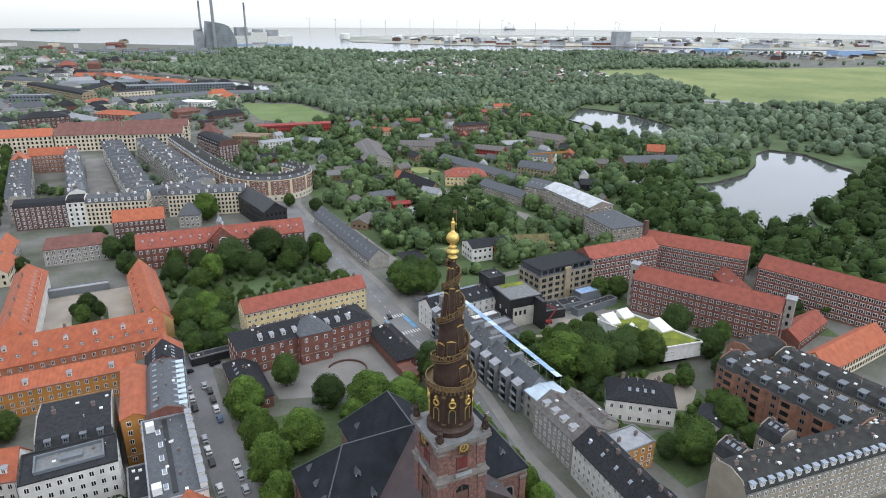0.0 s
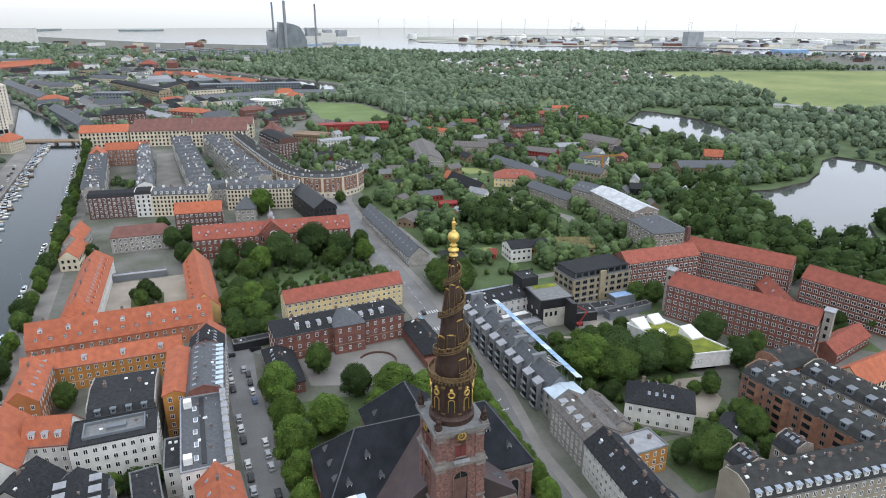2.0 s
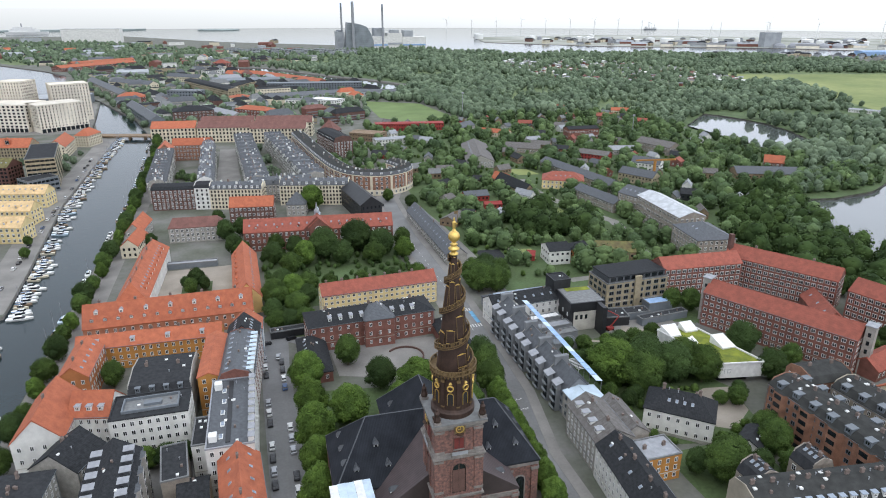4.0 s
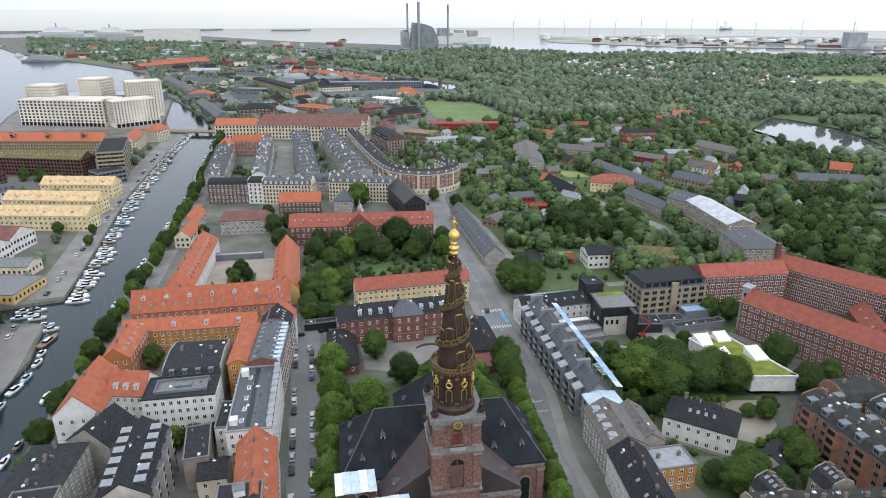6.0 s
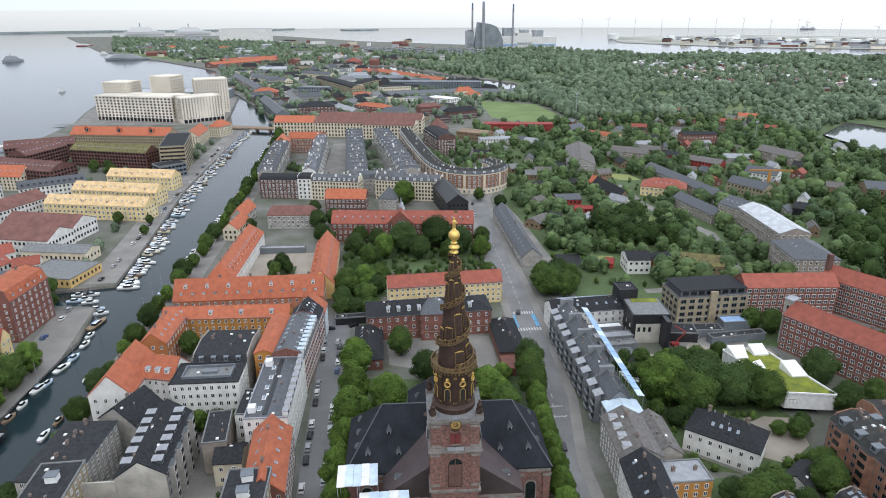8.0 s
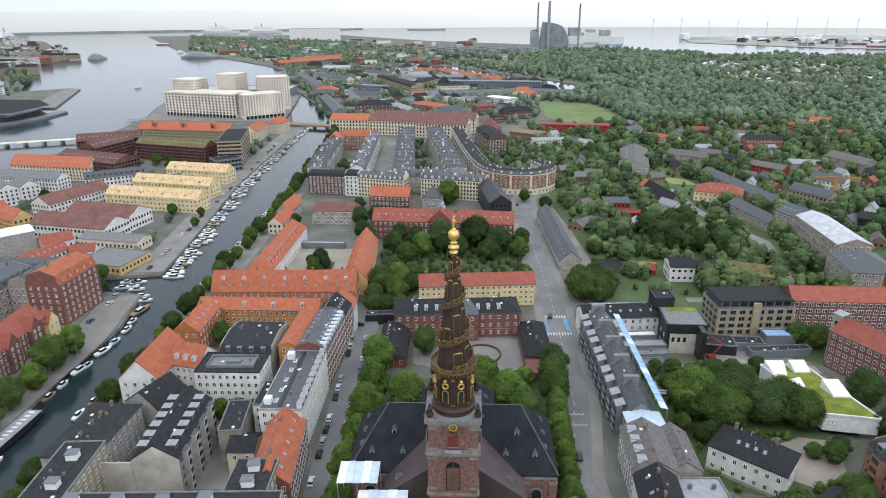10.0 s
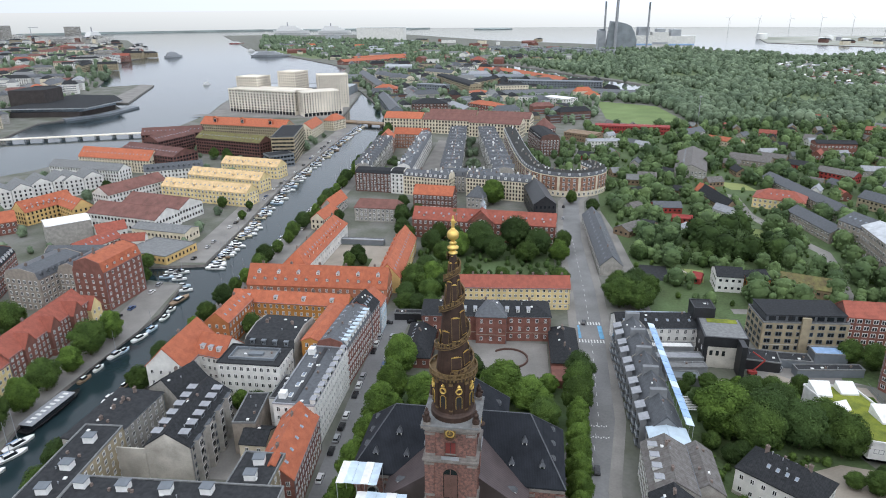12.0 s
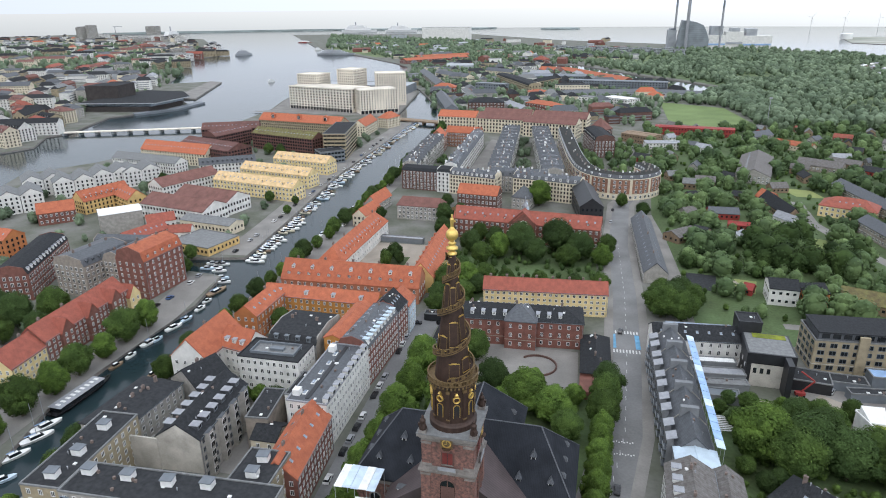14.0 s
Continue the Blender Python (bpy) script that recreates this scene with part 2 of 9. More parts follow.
# ---- building blocks ----
class Geo:
    """Corners and faces of one mesh, gathered piece by piece."""

    def __init__(self):
        self.v, self.f, self.m, self.mats = [], [], [], []

    def slot(self, key):
        if key not in self.mats:
            self.mats.append(key)
        return self.mats.index(key)

    def face(self, pts, key):
        k = len(self.v)
        self.v += [tuple(p) for p in pts]
        self.f.append(tuple(range(k, k + len(pts))))
        self.m.append(self.slot(key))

    def solid(self, pts, faces, key):
        k, s = len(self.v), self.slot(key)
        self.v += [tuple(p) for p in pts]
        self.f += [tuple(k + i for i in f) for f in faces]
        self.m += [s] * len(faces)

    def box(self, x0, x1, y0, y1, z0, z1, key):
        self.solid([(x0, y0, z0), (x1, y0, z0), (x1, y1, z0), (x0, y1, z0), (x0, y0, z1), (x1, y0, z1), (x1, y1, z1), (x0, y1, z1)],
                   [(3, 2, 1, 0), (4, 5, 6, 7), (0, 1, 5, 4), (1, 2, 6, 5), (2, 3, 7, 6), (3, 0, 4, 7)], key)

    def slab(self, pts, thick, key):
        """A flat piece with its upper side through pts and its underside thick below."""
        n = len(pts)
        low = [(x, y, z - thick) for x, y, z in pts]
        self.solid(list(pts) + low, [tuple(range(n)), tuple(range(2 * n - 1, n - 1, -1))] + [(i, n + i, n + (i + 1) % n, (i + 1) % n) for i in range(n)], key)

    def prism(self, poly, z0, z1, key, top=None):
        n = len(poly)
        if sum(a[0] * b[1] - b[0] * a[1] for a, b in zip(poly, poly[1:] + poly[:1])) < 0:
            poly = poly[::-1]
        pts = [(x, y, z0) for x, y in poly] + [(x, y, z1) for x, y in poly]
        self.solid(pts, [(i, (i + 1) % n, n + (i + 1) % n, n + i) for i in range(n)], key)
        self.face(pts[n:], top or key)

    def lathe(self, profile, n, key, at=(0, 0), z=0.0, turn=0.0, caps=True):
        pts = []
        for r, h in profile:
            pts += [(at[0] + r * math.cos(2 * math.pi * i / n + turn), at[1] + r * math.sin(2 * math.pi * i / n + turn), z + h) for i in range(n)]
        faces = [(a * n + i, a * n + (i + 1) % n, (a + 1) * n + (i + 1) % n, (a + 1) * n + i) for a in range(len(profile) - 1) for i in range(n)]
        if caps:
            faces += [tuple(range(n - 1, -1, -1)), tuple(range((len(profile) - 1) * n, len(profile) * n))]
        self.solid(pts, faces, key)

    def add(self, other, m):
        k = len(self.v)
        self.v += [tuple(m @ Vector(p)) for p in other.v]
        self.f += [tuple(k + i for i in f) for f in other.f]
        s = [self.slot(key) for key in other.mats]
        self.m += [s[i] for i in other.m]

    def mesh(self, name, smooth=False):
        me = bpy.data.meshes.new(name)
        me.from_pydata(self.v, [], self.f)
        for key in self.mats:
            me.materials.append(M[key])
        me.polygons.foreach_set("material_index", self.m)
        if smooth:
            me.polygons.foreach_set("use_smooth", [True] * len(self.f))
        me.update()
        return me


def part(name, geo, parent, label="", m=None, smooth=False):
    ob = new(name, geo.mesh(name, smooth) if isinstance(geo, Geo) else geo)
    ob.parent = parent
    if m is not None:
        ob.matrix_basis = m
    return tagged(ob, label)


def thing(name, label, category, m=None, group="", kind=""):
    ob = new(name)
    ob.empty_display_size = 0.5
    if m is not None:
        ob.matrix_basis = m
    return tagged(ob, label, category, group, kind)


def single(name, geo, label, category="", kind="", group="", m=None, smooth=False):
    ob = new(name, geo.mesh(name, smooth))
    if m is not None:
        ob.matrix_basis = m
    return tagged(ob, label, category, group, kind)


SHARED = {}


def shared(key, make):
    """A mesh made once, and its Geo, for alike pieces."""
    if key not in SHARED:
        geo = make()
        SHARED[key] = (geo, geo.mesh(key[0]))
    return SHARED[key]


def window_geo(w, h, style):
    """A window whose outer side looks to -y, its sill's middle at the origin: frame, mullion and two set-back panes in one skin."""
    g = Geo()
    if style[0] == "far":
        if style[1]:
            g.box(-w / 2 - 0.16, w / 2 + 0.16, -0.05, 0.05, -0.14, h + 0.16, "paint_white")
            g.box(-w / 2, -0.09, -0.07, 0.05, 0, h * 0.94, "glass_dark")
            g.box(0.09, w / 2, -0.07, 0.05, 0, h * 0.94, "glass_dark")
        else:
            g.box(-w / 2, w / 2, -0.05, 0.05, 0, h, "glass_dark")
        return g
    key = {"white": "paint_white", "dark": "steel_dark", "pale": "plaster_cream", "green": "red_paint"}[style[0]]
    b, c = 0.12, 0.06
    xs, zs = [-w / 2, -w / 2 + b, -c, c, w / 2 - b, w / 2], [0, b, h - b, h]
    k = 6
    pts = [(x, -0.09, z) for z in zs for x in xs] + [(x, 0.03, z) for z in (0, h) for x in (-w / 2, w / 2)]
    fr, glass = [], []
    for j in range(3):
        for i in range(5):
            q = (j * k + i, j * k + i + 1, j * k + k + i + 1, j * k + k + i)
            if j == 1 and i in (1, 3):
                n = len(pts)
                pts += [(pts[v][0], -0.01, pts[v][2]) for v in q]
                glass.append((n, n + 1, n + 2, n + 3))
                fr += [(q[e], q[(e + 1) % 4], n + (e + 1) % 4, n + e) for e in range(4)]
            else:
                fr.append(q)
    fr += [(24, 25, 5, 4, 3, 2, 1, 0), (26, 18, 19, 20, 21, 22, 23, 27), (24, 0, 6, 12, 18, 26), (25, 27, 23, 17, 11, 5)]
    n, sf, sg = len(g.v), g.slot(key), g.slot("glass_dark")
    g.v += pts
    g.f += fr + glass
    g.m += [sf] * len(fr) + [sg] * len(glass)
    return g


def skylight_geo(w, h, style):
    g = Geo()
    g.box(-w / 2, w / 2, -h / 2, h / 2, 0, 0.14, "lead_grey" if style == "lead" else "paint_white")
    g.box(-w / 2 + 0.1, w / 2 - 0.1, -h / 2 + 0.1, h / 2 - 0.1, 0.12, 0.17, "glass_sky")
    return g


def dormer_geo(w, h, d, roof, cheek, flat):
    """A dormer that looks to -y; its front foot is at the origin and it runs d metres back into the slope."""
    g = Geo()
    g.box(-w / 2, w / 2, 0, d, -0.3, h, cheek)
    if flat and cheek == "zinc":
        g.box(-w / 2 - 0.15, w / 2 + 0.15, -0.3, d, h, h + 0.14, "lead_grey")
    elif flat:
        g.box(-w / 2 - 0.15, w / 2 + 0.15, -0.2, d, h, h + 0.14, roof)
    else:
        t = h + w * 0.38
        for s in (-1, 1):
            pts = [(s * (w / 2 + 0.15), -0.15, h - 0.08), (s * (w / 2 + 0.15), d, h - 0.08), (0, d, t), (0, -0.15, t)]
            g.slab(pts if s > 0 else pts[::-1], 0.1, roof)
        g.face([(-w / 2, 0, h), (w / 2, 0, h), (0, 0, t - 0.1)], cheek)
    win = window_geo(w * 0.66, h * 0.72, ("dark" if cheek in ("zinc", "steel_dark") else "white", "x"))
    g.add(win, Matrix.Translation((0, -0.01, h * 0.16)))
    return g


def chimney_geo(w, d, h, key):
    g = Geo()
    g.box(-w / 2, w / 2, -d / 2, d / 2, -1.5, h, key)
    g.box(-w / 2 - 0.08, w / 2 + 0.08, -d / 2 - 0.08, d / 2 + 0.08, h - 0.25, h - 0.1, key)
    k = max(1, round(w / 0.7))
    for i in range(k):
        x = (i + 0.5) / k * w - w / 2
        g.lathe([(0.16, h), (0.13, h + 0.4)], 6, "chimney_brick" if key != "plaster_white" else "lead_grey", at=(x, 0))
    return g


def vent_geo(k):
    """A small roof fitting: pipe, hatch or cowl."""
    g = Geo()
    if k == 0:
        g.lathe([(0.14, -0.3), (0.14, 0.7), (0.24, 0.75), (0.05, 0.95)], 7, "lead_grey")
    elif k == 1:
        g.box(-0.45, 0.45, -0.4, 0.4, -0.4, 0.35, "paint_white")
    else:
        g.box(-0.3, 0.3, -0.3, 0.3, -0.5, 0.8, "chimney_brick")
    return g


HOUSE_PLOTS = []
FRAMED = ("brick_red", "brick_brown", "brick_pale", "brick_grey", "plaster_grey", "plaster_pale_yellow")


def house(name, label, p0, p1, width, eave, ridge, wall, roof, shape="gable", floors=4, bay=2.6, win=(1.1, 1.6), style=("white", "x"), sides="fblr",
          sky="", dormers="", chimneys=0, loose=True, base=0.0, dw=(1.5, 1.5), flat_dormer=False, group="", plinth=None, skip=0.0, nsky=0, hip=None, trim=None,
          category="building", ndorm=0, glaze="lead", dkey=None):
    """A building whose roof ridge runs over p0 and p1. Its own x runs along the ridge and its front looks to -y."""
    a, b = Vector((*p0, 0)), Vector((*p1, 0))
    length, turn = (b - a).length, math.degrees(math.atan2(b.y - a.y, b.x - a.x))
    root = thing(name, label, category, pose(a.x, a.y, base, 0, 0, turn), group)
    w2, g, r = width / 2, Geo(), Geo()
    o, t = 0.35, 0.28
    rise = ridge - eave

    def extrude(geo, sec, x0, x1, key):
        n = len(sec)
        pts = [(x0, y, z) for y, z in sec] + [(x1, y, z) for y, z in sec]
        geo.solid(pts, [tuple(range(n - 1, -1, -1)), tuple(range(n, 2 * n))] + [(i, (i + 1) % n, n + (i + 1) % n, n + i) for i in range(n)], key)

    if shape == "gable":
        k = rise / w2
        extrude(g, [(-w2, 0), (w2, 0), (w2, eave), (0, ridge - 0.1), (-w2, eave)], 0, length, wall)
        e = eave - o * k + 0.12
        extrude(r, [(-w2 - o, e - t), (0, ridge - t), (w2 + o, e - t), (w2 + o, e), (0.2, ridge + 0.06), (0.12, ridge + 0.22), (-0.12, ridge + 0.22), (-0.2, ridge + 0.06), (-w2 - o, e)], -0.2, length + 0.2, roof)
    elif shape == "hip":
        k = rise / w2
        g.box(0, length, -w2, w2, 0, eave, wall)
        h = min(w2 if hip is None else hip, length / 2 - 0.05)
        e = eave + 0.05
        top = [(-o, -w2 - o, e), (length + o, -w2 - o, e), (length + o, w2 + o, e), (-o, w2 + o, e), (h, 0, ridge), (length - h, 0, ridge)]
        low = [(x, y, z - 0.3) for x, y, z in top[:4]]
        r.solid(top + low, [(0, 1, 5, 4), (2, 3, 4, 5), (3, 0, 4), (1, 2, 5), (0, 6, 7, 1), (1, 7, 8, 2), (2, 8, 9, 3), (3, 9, 6, 0), (9, 8, 7, 6)], roof)
    elif shape == "mansard":
        g.box(0, length, -w2, w2, 0, eave, wall)
        i, zk = min(1.6, w2 * 0.3), eave + rise * 0.68
        k = (zk - eave) / i
        extrude(r, [(-w2 - 0.15, eave + 0.01), (w2 + 0.15, eave + 0.01), (w2 + 0.15, eave + 0.2), (w2 - i, zk), (0, ridge), (-w2 + i, zk), (-w2 - 0.15, eave + 0.2)], 0.05, length - 0.05, roof)
        for x in (-0.02, length - 0.3):
            q = Geo()
            extrude(q, [(-w2, eave), (w2, eave), (w2 - i, zk + 0.2), (0, ridge + 0.25), (-w2 + i, zk + 0.2)], x, x + 0.32, wall)
            part("gable", q, root)
    else:
        k = 0.0
        g.box(0, length, -w2, w2, 0, eave, wall)
        q = [(-0.1, -w2 - 0.1), (length + 0.1, -w2 - 0.1), (length + 0.1, w2 + 0.1), (-0.1, w2 + 0.1)]
        v = [(0.3, -w2 + 0.3), (length - 0.3, -w2 + 0.3), (length - 0.3, w2 - 0.3), (0.3, w2 - 0.3)]
        pts = [(*p, eave + 0.01) for p in q] + [(*p, eave + 0.5) for p in q] + [(*p, eave + 0.5) for p in v] + [(*p, eave + 0.15) for p in v]
        s1, s2, n = r.slot(trim or "felt_light"), r.slot(roof), 4
        r.v += pts
        for a0 in (0, 4, 8):
            r.f += [(a0 + i, a0 + (i + 1) % n, a0 + n + (i + 1) % n, a0 + n + i) for i in range(n)]
        r.m += [s1] * 12
        r.f.append((12, 13, 14, 15))
        r.m.append(s2)
    part("wall", g, root)
    part("roof", r, root)
    if plinth:
        q = Geo()
        q.box(-0.06, length + 0.06, -w2 - 0.06, w2 + 0.06, 0, 1.1, plinth)
        part("plinth", q, root)
    if trim and shape != "flat":
        for s in (-1, 1):
            q = Geo()
            y0, y1 = sorted((s * (w2 - 0.05), s * (w2 + 0.2)))
            q.box(0, length, y0, y1, eave - 0.55, eave - 0.15, trim)
            part("cornice", q, root)
    if loose and floors >= 3:
        band = {"brick_red": "plaster_stone", "brick_brown": "plaster_stone", "brick_pale": "brick_brown", "plaster_white": "plaster_worn", "plaster_cream": "plaster_worn", "plaster_grey": "render_grey"}.get(wall, "plaster_worn")
        lift = skip + 0.5 + (eave - 0.6 - skip) / floors
        q = Geo()
        q.box(-0.07, length + 0.07, -w2 - 0.07, w2 + 0.07, lift - 0.32, lift - 0.1, band)
        part("string_course", q, root)
        if shape != "flat":
            q = Geo()
            q.box(0, length, -w2 - 0.42, -w2 - 0.28, eave - 0.12, eave + 0.02, "steel_dark")
            part("gutter", q, root, "dark zinc gutter")
            for x in (0.25, length - 0.37):
                q = Geo()
                q.box(x, x + 0.12, -w2 - 0.14, -w2 - 0.02, 0.1, eave - 0.1, "steel_dark")
                part("downpipe", q, root, "dark zinc downpipe")
    HOUSE_PLOTS.append([tuple((root.matrix_basis @ Vector((x, y, 0)))[:2]) for x, y in ((-2, -w2 - 2), (length + 2, -w2 - 2), (length + 2, w2 + 2), (-2, w2 + 2))])
    rest = Geo()

    def put(pname, key, make, m):
        geo, me = shared(key, make)
        if loose:
            part(pname, me, root, m=m)
        else:
            rest.add(geo, m)

    ww, wh = win
    fh = (eave - 0.6 - skip) / max(floors, 1)
    for side in sides:
        span = length if side in "fb" else width
        n = max(1, int((span - 0.8) / bay))
        for j in range(floors):
            for i in range(n):
                u = (i + 0.5) / n * (span - 0.8) + 0.4
                z = skip + 0.5 + j * fh + (fh - wh) * 0.45
                m = {"f": pose(u, -w2, z), "b": pose(u, w2, z, 0, 0, 180), "l": pose(0, u - w2, z, 0, 0, -90), "r": pose(length, u - w2, z, 0, 0, 90)}[side]
                far_side = (root.matrix_basis.to_3x3() @ m.to_3x3() @ Vector((0, -1, 0))).y > 0.3
                if far_side and loose:
                    rest.add(window_geo(ww, wh, ("far", wall in FRAMED)), m)
                    continue
                put("window", ("window", ww, wh, style if loose else ("far", wall in FRAMED)), lambda: window_geo(ww, wh, style if loose else ("far", wall in FRAMED)), m)
    slope = math.degrees(math.atan2(rise, w2)) if shape in ("gable", "hip") else (math.degrees(math.atan(k)) if shape == "mansard" else 0)
    start = w2 * 0.9 if shape == "hip" else 1.0
    for s, side in ((-1, "f"), (1, "b")):
        if side in sky and shape != "flat":
            n = nsky or max(1, int((length - 2 * start) / 3.6))
            for i in range(n):
                x = start + (i + 0.5) / n * (length - 2 * start)
                if shape == "mansard":
                    y, z, sl = s * (w2 - 2.9), eave + rise * 0.68 + rise * 0.32 * 1.3 / (w2 - 1.6) + 0.03, math.degrees(math.atan2(rise * 0.32, w2 - 1.6))
                else:
                    f = 0.5
                    y, z, sl = s * w2 * (1 - f), eave + rise * f + 0.12, slope
                put("skylight", ("skylight", 0.9, 1.2), lambda: skylight_geo(0.9, 1.2, "lead"), pose(x, y, z, sl if s < 0 else -sl))
        if side in dormers and shape != "flat":
            n = ndorm or max(1, int((length - 2 * start) / (bay * 1.35)))
            d = min(w2 * 0.55, 2.6)
            for i in range(n):
                x = start + (i + 0.5) / n * (length - 2 * start)
                back = w2 * 0.22 if shape != "mansard" else 0.25
                z = eave + k * back + (0.1 if shape != "mansard" else 0.5)
                key = ("dormer", *dw, roof, flat_dormer, dkey)
                put("dormer", key, lambda: dormer_geo(dw[0], dw[1], d, roof if not flat_dormer else (dkey or "lead_grey"), (dkey if dkey in ("zinc", "steel_dark") else "paint_white") if flat_dormer else (dkey or roof), flat_dormer),
                    pose(x, s * (w2 - back), z, 0, 0, 0 if s < 0 else 180))
    for i in range(chimneys):
        x = (i + 0.5) / chimneys * length + (0.37 * ((i * 7) % 3) - 0.4)
        put("chimney", ("chimney", 1.0, 0.6), lambda: chimney_geo(1.0, 0.6, 1.3, "chimney_brick"), pose(x, 0.3, ridge if shape != "flat" else eave + 0.3))
    if loose and roof in ("felt", "felt_mid", "felt_light", "zinc", "slate", "fibre"):
        pick = random.Random(int(a.x * 7 + a.y * 13))
        for i in range(max(2, int(length / (2.2 if roof == "felt_mid" else 3.6)))):
            x, y = pick.uniform(1.5, length - 1.5), pick.uniform(-0.55, 0.55) * w2
            z = {"gable": ridge - abs(y) * k, "hip": ridge - abs(y) * k, "mansard": ridge - abs(y) / max(w2 - 1.6, 1) * rise * 0.32}.get(shape, eave + 0.15)
            if shape == "hip":
                x = min(max(x, w2), length - w2) if length > width else length / 2
            kind_of = pick.randrange(3)
            put("roof_vent", ("roof_vent", kind_of), lambda: vent_geo(kind_of), pose(x, y, z - 0.05))
    if rest.f:
        tagged(part("glazing", rest, root), kind="stuff")
    return root


# ---- land and water ----
from mathutils.geometry import tessellate_polygon

LAKES = [
    [(284, 150), (301, 184), (321, 218), (337, 239), (364, 233), (409, 240), (452, 262), (491, 292), (518, 299), (530, 270), (514, 234), (506, 208), (470, 186), (412, 166), (354, 148), (326, 120), (305, 104)],
    [(536, 604), (548, 588), (556, 552), (559, 515), (547, 465), (517, 396), (490, 372), (452, 392), (432, 440), (430, 480), (458, 532)],
    [(500, 912), (510, 916), (522, 882), (546, 788), (528, 782), (500, 850)],
    [(-75, 1515), (13, 1482), (131, 1238), (190, 1152), (250, 1030), (215, 948), (176, 1000), (128, 1098), (8, 1298), (-52, 1332), (-82, 1420)],
]
EAST = [(-122, -400), (-122, 20), (-123.5, 106), (-123.5, 220), (-123, 376), (-128, 485), (-136, 620), (-170, 760), (-245, 960), (-329, 1130), (-380, 1400), (-444, 1515), (-615, 1758), (-934, 2194), (-1606, 3500), (-609, 3564), (-97, 2795),
        (283, 2459), (596, 2172), (673, 1916), (946, 1740), (1339, 1690), (1634, 1454), (1869, 1330), (2700, 900), (4300, -200), (3000, -400)]
WEST = [(-138, -400), (-139, 10), (-147, 40), (-147, 86), (-144, 124), (-150, 158), (-184, 163), (-186, 177), (-151, 184), (-155, 239), (-167, 370), (-171, 547), (-175, 650), (-205, 668), (-215, 760), (-240, 940), (-300, 1040), (-450, 985), (-415, 800),
        (-390, 705), (-376, 517), (-386, 429), (-399, 379), (-430, 330), (-412, 289), (-400, 200), (-390, -400)]
CENTRE = [(-522, 403), (-512, 431), (-545, 484), (-535, 506), (-570, 617), (-545, 668), (-534, 740), (-588, 800), (-680, 1042), (-740, 1000), (-790, 1100), (-1046, 1517), (-1084, 1790), (-1338, 2193), (-1831, 2934), (-3032, 3837), (-4700, 1500), (-4700, 0),
          (-800, -200), (-650, 300)]
POINT = [(930, 2503), (1228, 2120), (1762, 1850), (2100, 1480), (2900, 1100), (4500, 300), (4600, 1200), (2900, 2300), (1800, 3100), (1050, 3000)]


def land(name, outer, holes, label, depth=4.0, key="city_ground", z=0.0):
    loops = [outer] + holes
    flat = [p for q in loops for p in q]
    g = Geo()
    pts = [(x, y, z) for x, y in flat]
    tris = tessellate_polygon([[Vector((x, y, 0)) for x, y in q] for q in loops])
    faces = []
    for a, b, c in tris:
        (x0, y0), (x1, y1), (x2, y2) = flat[a], flat[b], flat[c]
        faces.append((a, b, c) if (x1 - x0) * (y2 - y0) - (x2 - x0) * (y1 - y0) > 0 else (a, c, b))
    g.solid(pts, faces, key)
    k = 0
    for q in loops:
        for i in range(len(q)):
            a, b = q[i], q[(i + 1) % len(q)]
            g.face([(*a, z), (*b, z), (*b, z - depth), (*a, z - depth)], "tower_stone" if key != "grass" else "grass")
        k += len(q)
    return single(name, g, label, kind="structure")


land("ground", EAST, LAKES, "paved and grassy city ground of the district")
land("ground", WEST, [], "paved quay ground across the canal")
land("ground", CENTRE, [], "paved ground of the inner city bank")
land("ground", POINT, [], "flat industrial headland by the sea", key="hazed_ground")
g = Geo()
g.face([(4900 * math.cos(2 * math.pi * i / 64), 4900 * math.sin(2 * math.pi * i / 64), -1.5) for i in range(64)], "water")
single("water", g, "grey water of canal, harbour and sea", kind="structure")

for q in LAKES:
    g = Geo()
    g.prism(q, -1.6, -1.42, "lake_water")
    single("water", g, "still pale lake among trees", kind="structure")

# ring that glows with painted haze: pale sea and sky beyond the far shore
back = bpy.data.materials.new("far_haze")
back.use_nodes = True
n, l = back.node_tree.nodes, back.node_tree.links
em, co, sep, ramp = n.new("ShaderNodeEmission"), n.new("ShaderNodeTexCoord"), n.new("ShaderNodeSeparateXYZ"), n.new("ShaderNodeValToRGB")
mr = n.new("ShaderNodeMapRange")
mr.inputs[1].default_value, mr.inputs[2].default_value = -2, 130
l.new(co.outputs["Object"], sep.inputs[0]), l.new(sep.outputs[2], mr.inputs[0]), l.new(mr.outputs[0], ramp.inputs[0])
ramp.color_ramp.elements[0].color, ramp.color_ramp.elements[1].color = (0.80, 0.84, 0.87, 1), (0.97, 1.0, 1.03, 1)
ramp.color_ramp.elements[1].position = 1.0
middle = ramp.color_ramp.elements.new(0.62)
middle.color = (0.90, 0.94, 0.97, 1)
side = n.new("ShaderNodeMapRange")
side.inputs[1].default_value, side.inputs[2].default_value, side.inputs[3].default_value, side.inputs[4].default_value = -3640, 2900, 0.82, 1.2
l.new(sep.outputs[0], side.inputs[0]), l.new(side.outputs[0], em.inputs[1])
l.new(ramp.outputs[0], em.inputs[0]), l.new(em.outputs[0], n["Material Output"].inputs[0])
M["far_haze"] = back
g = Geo()
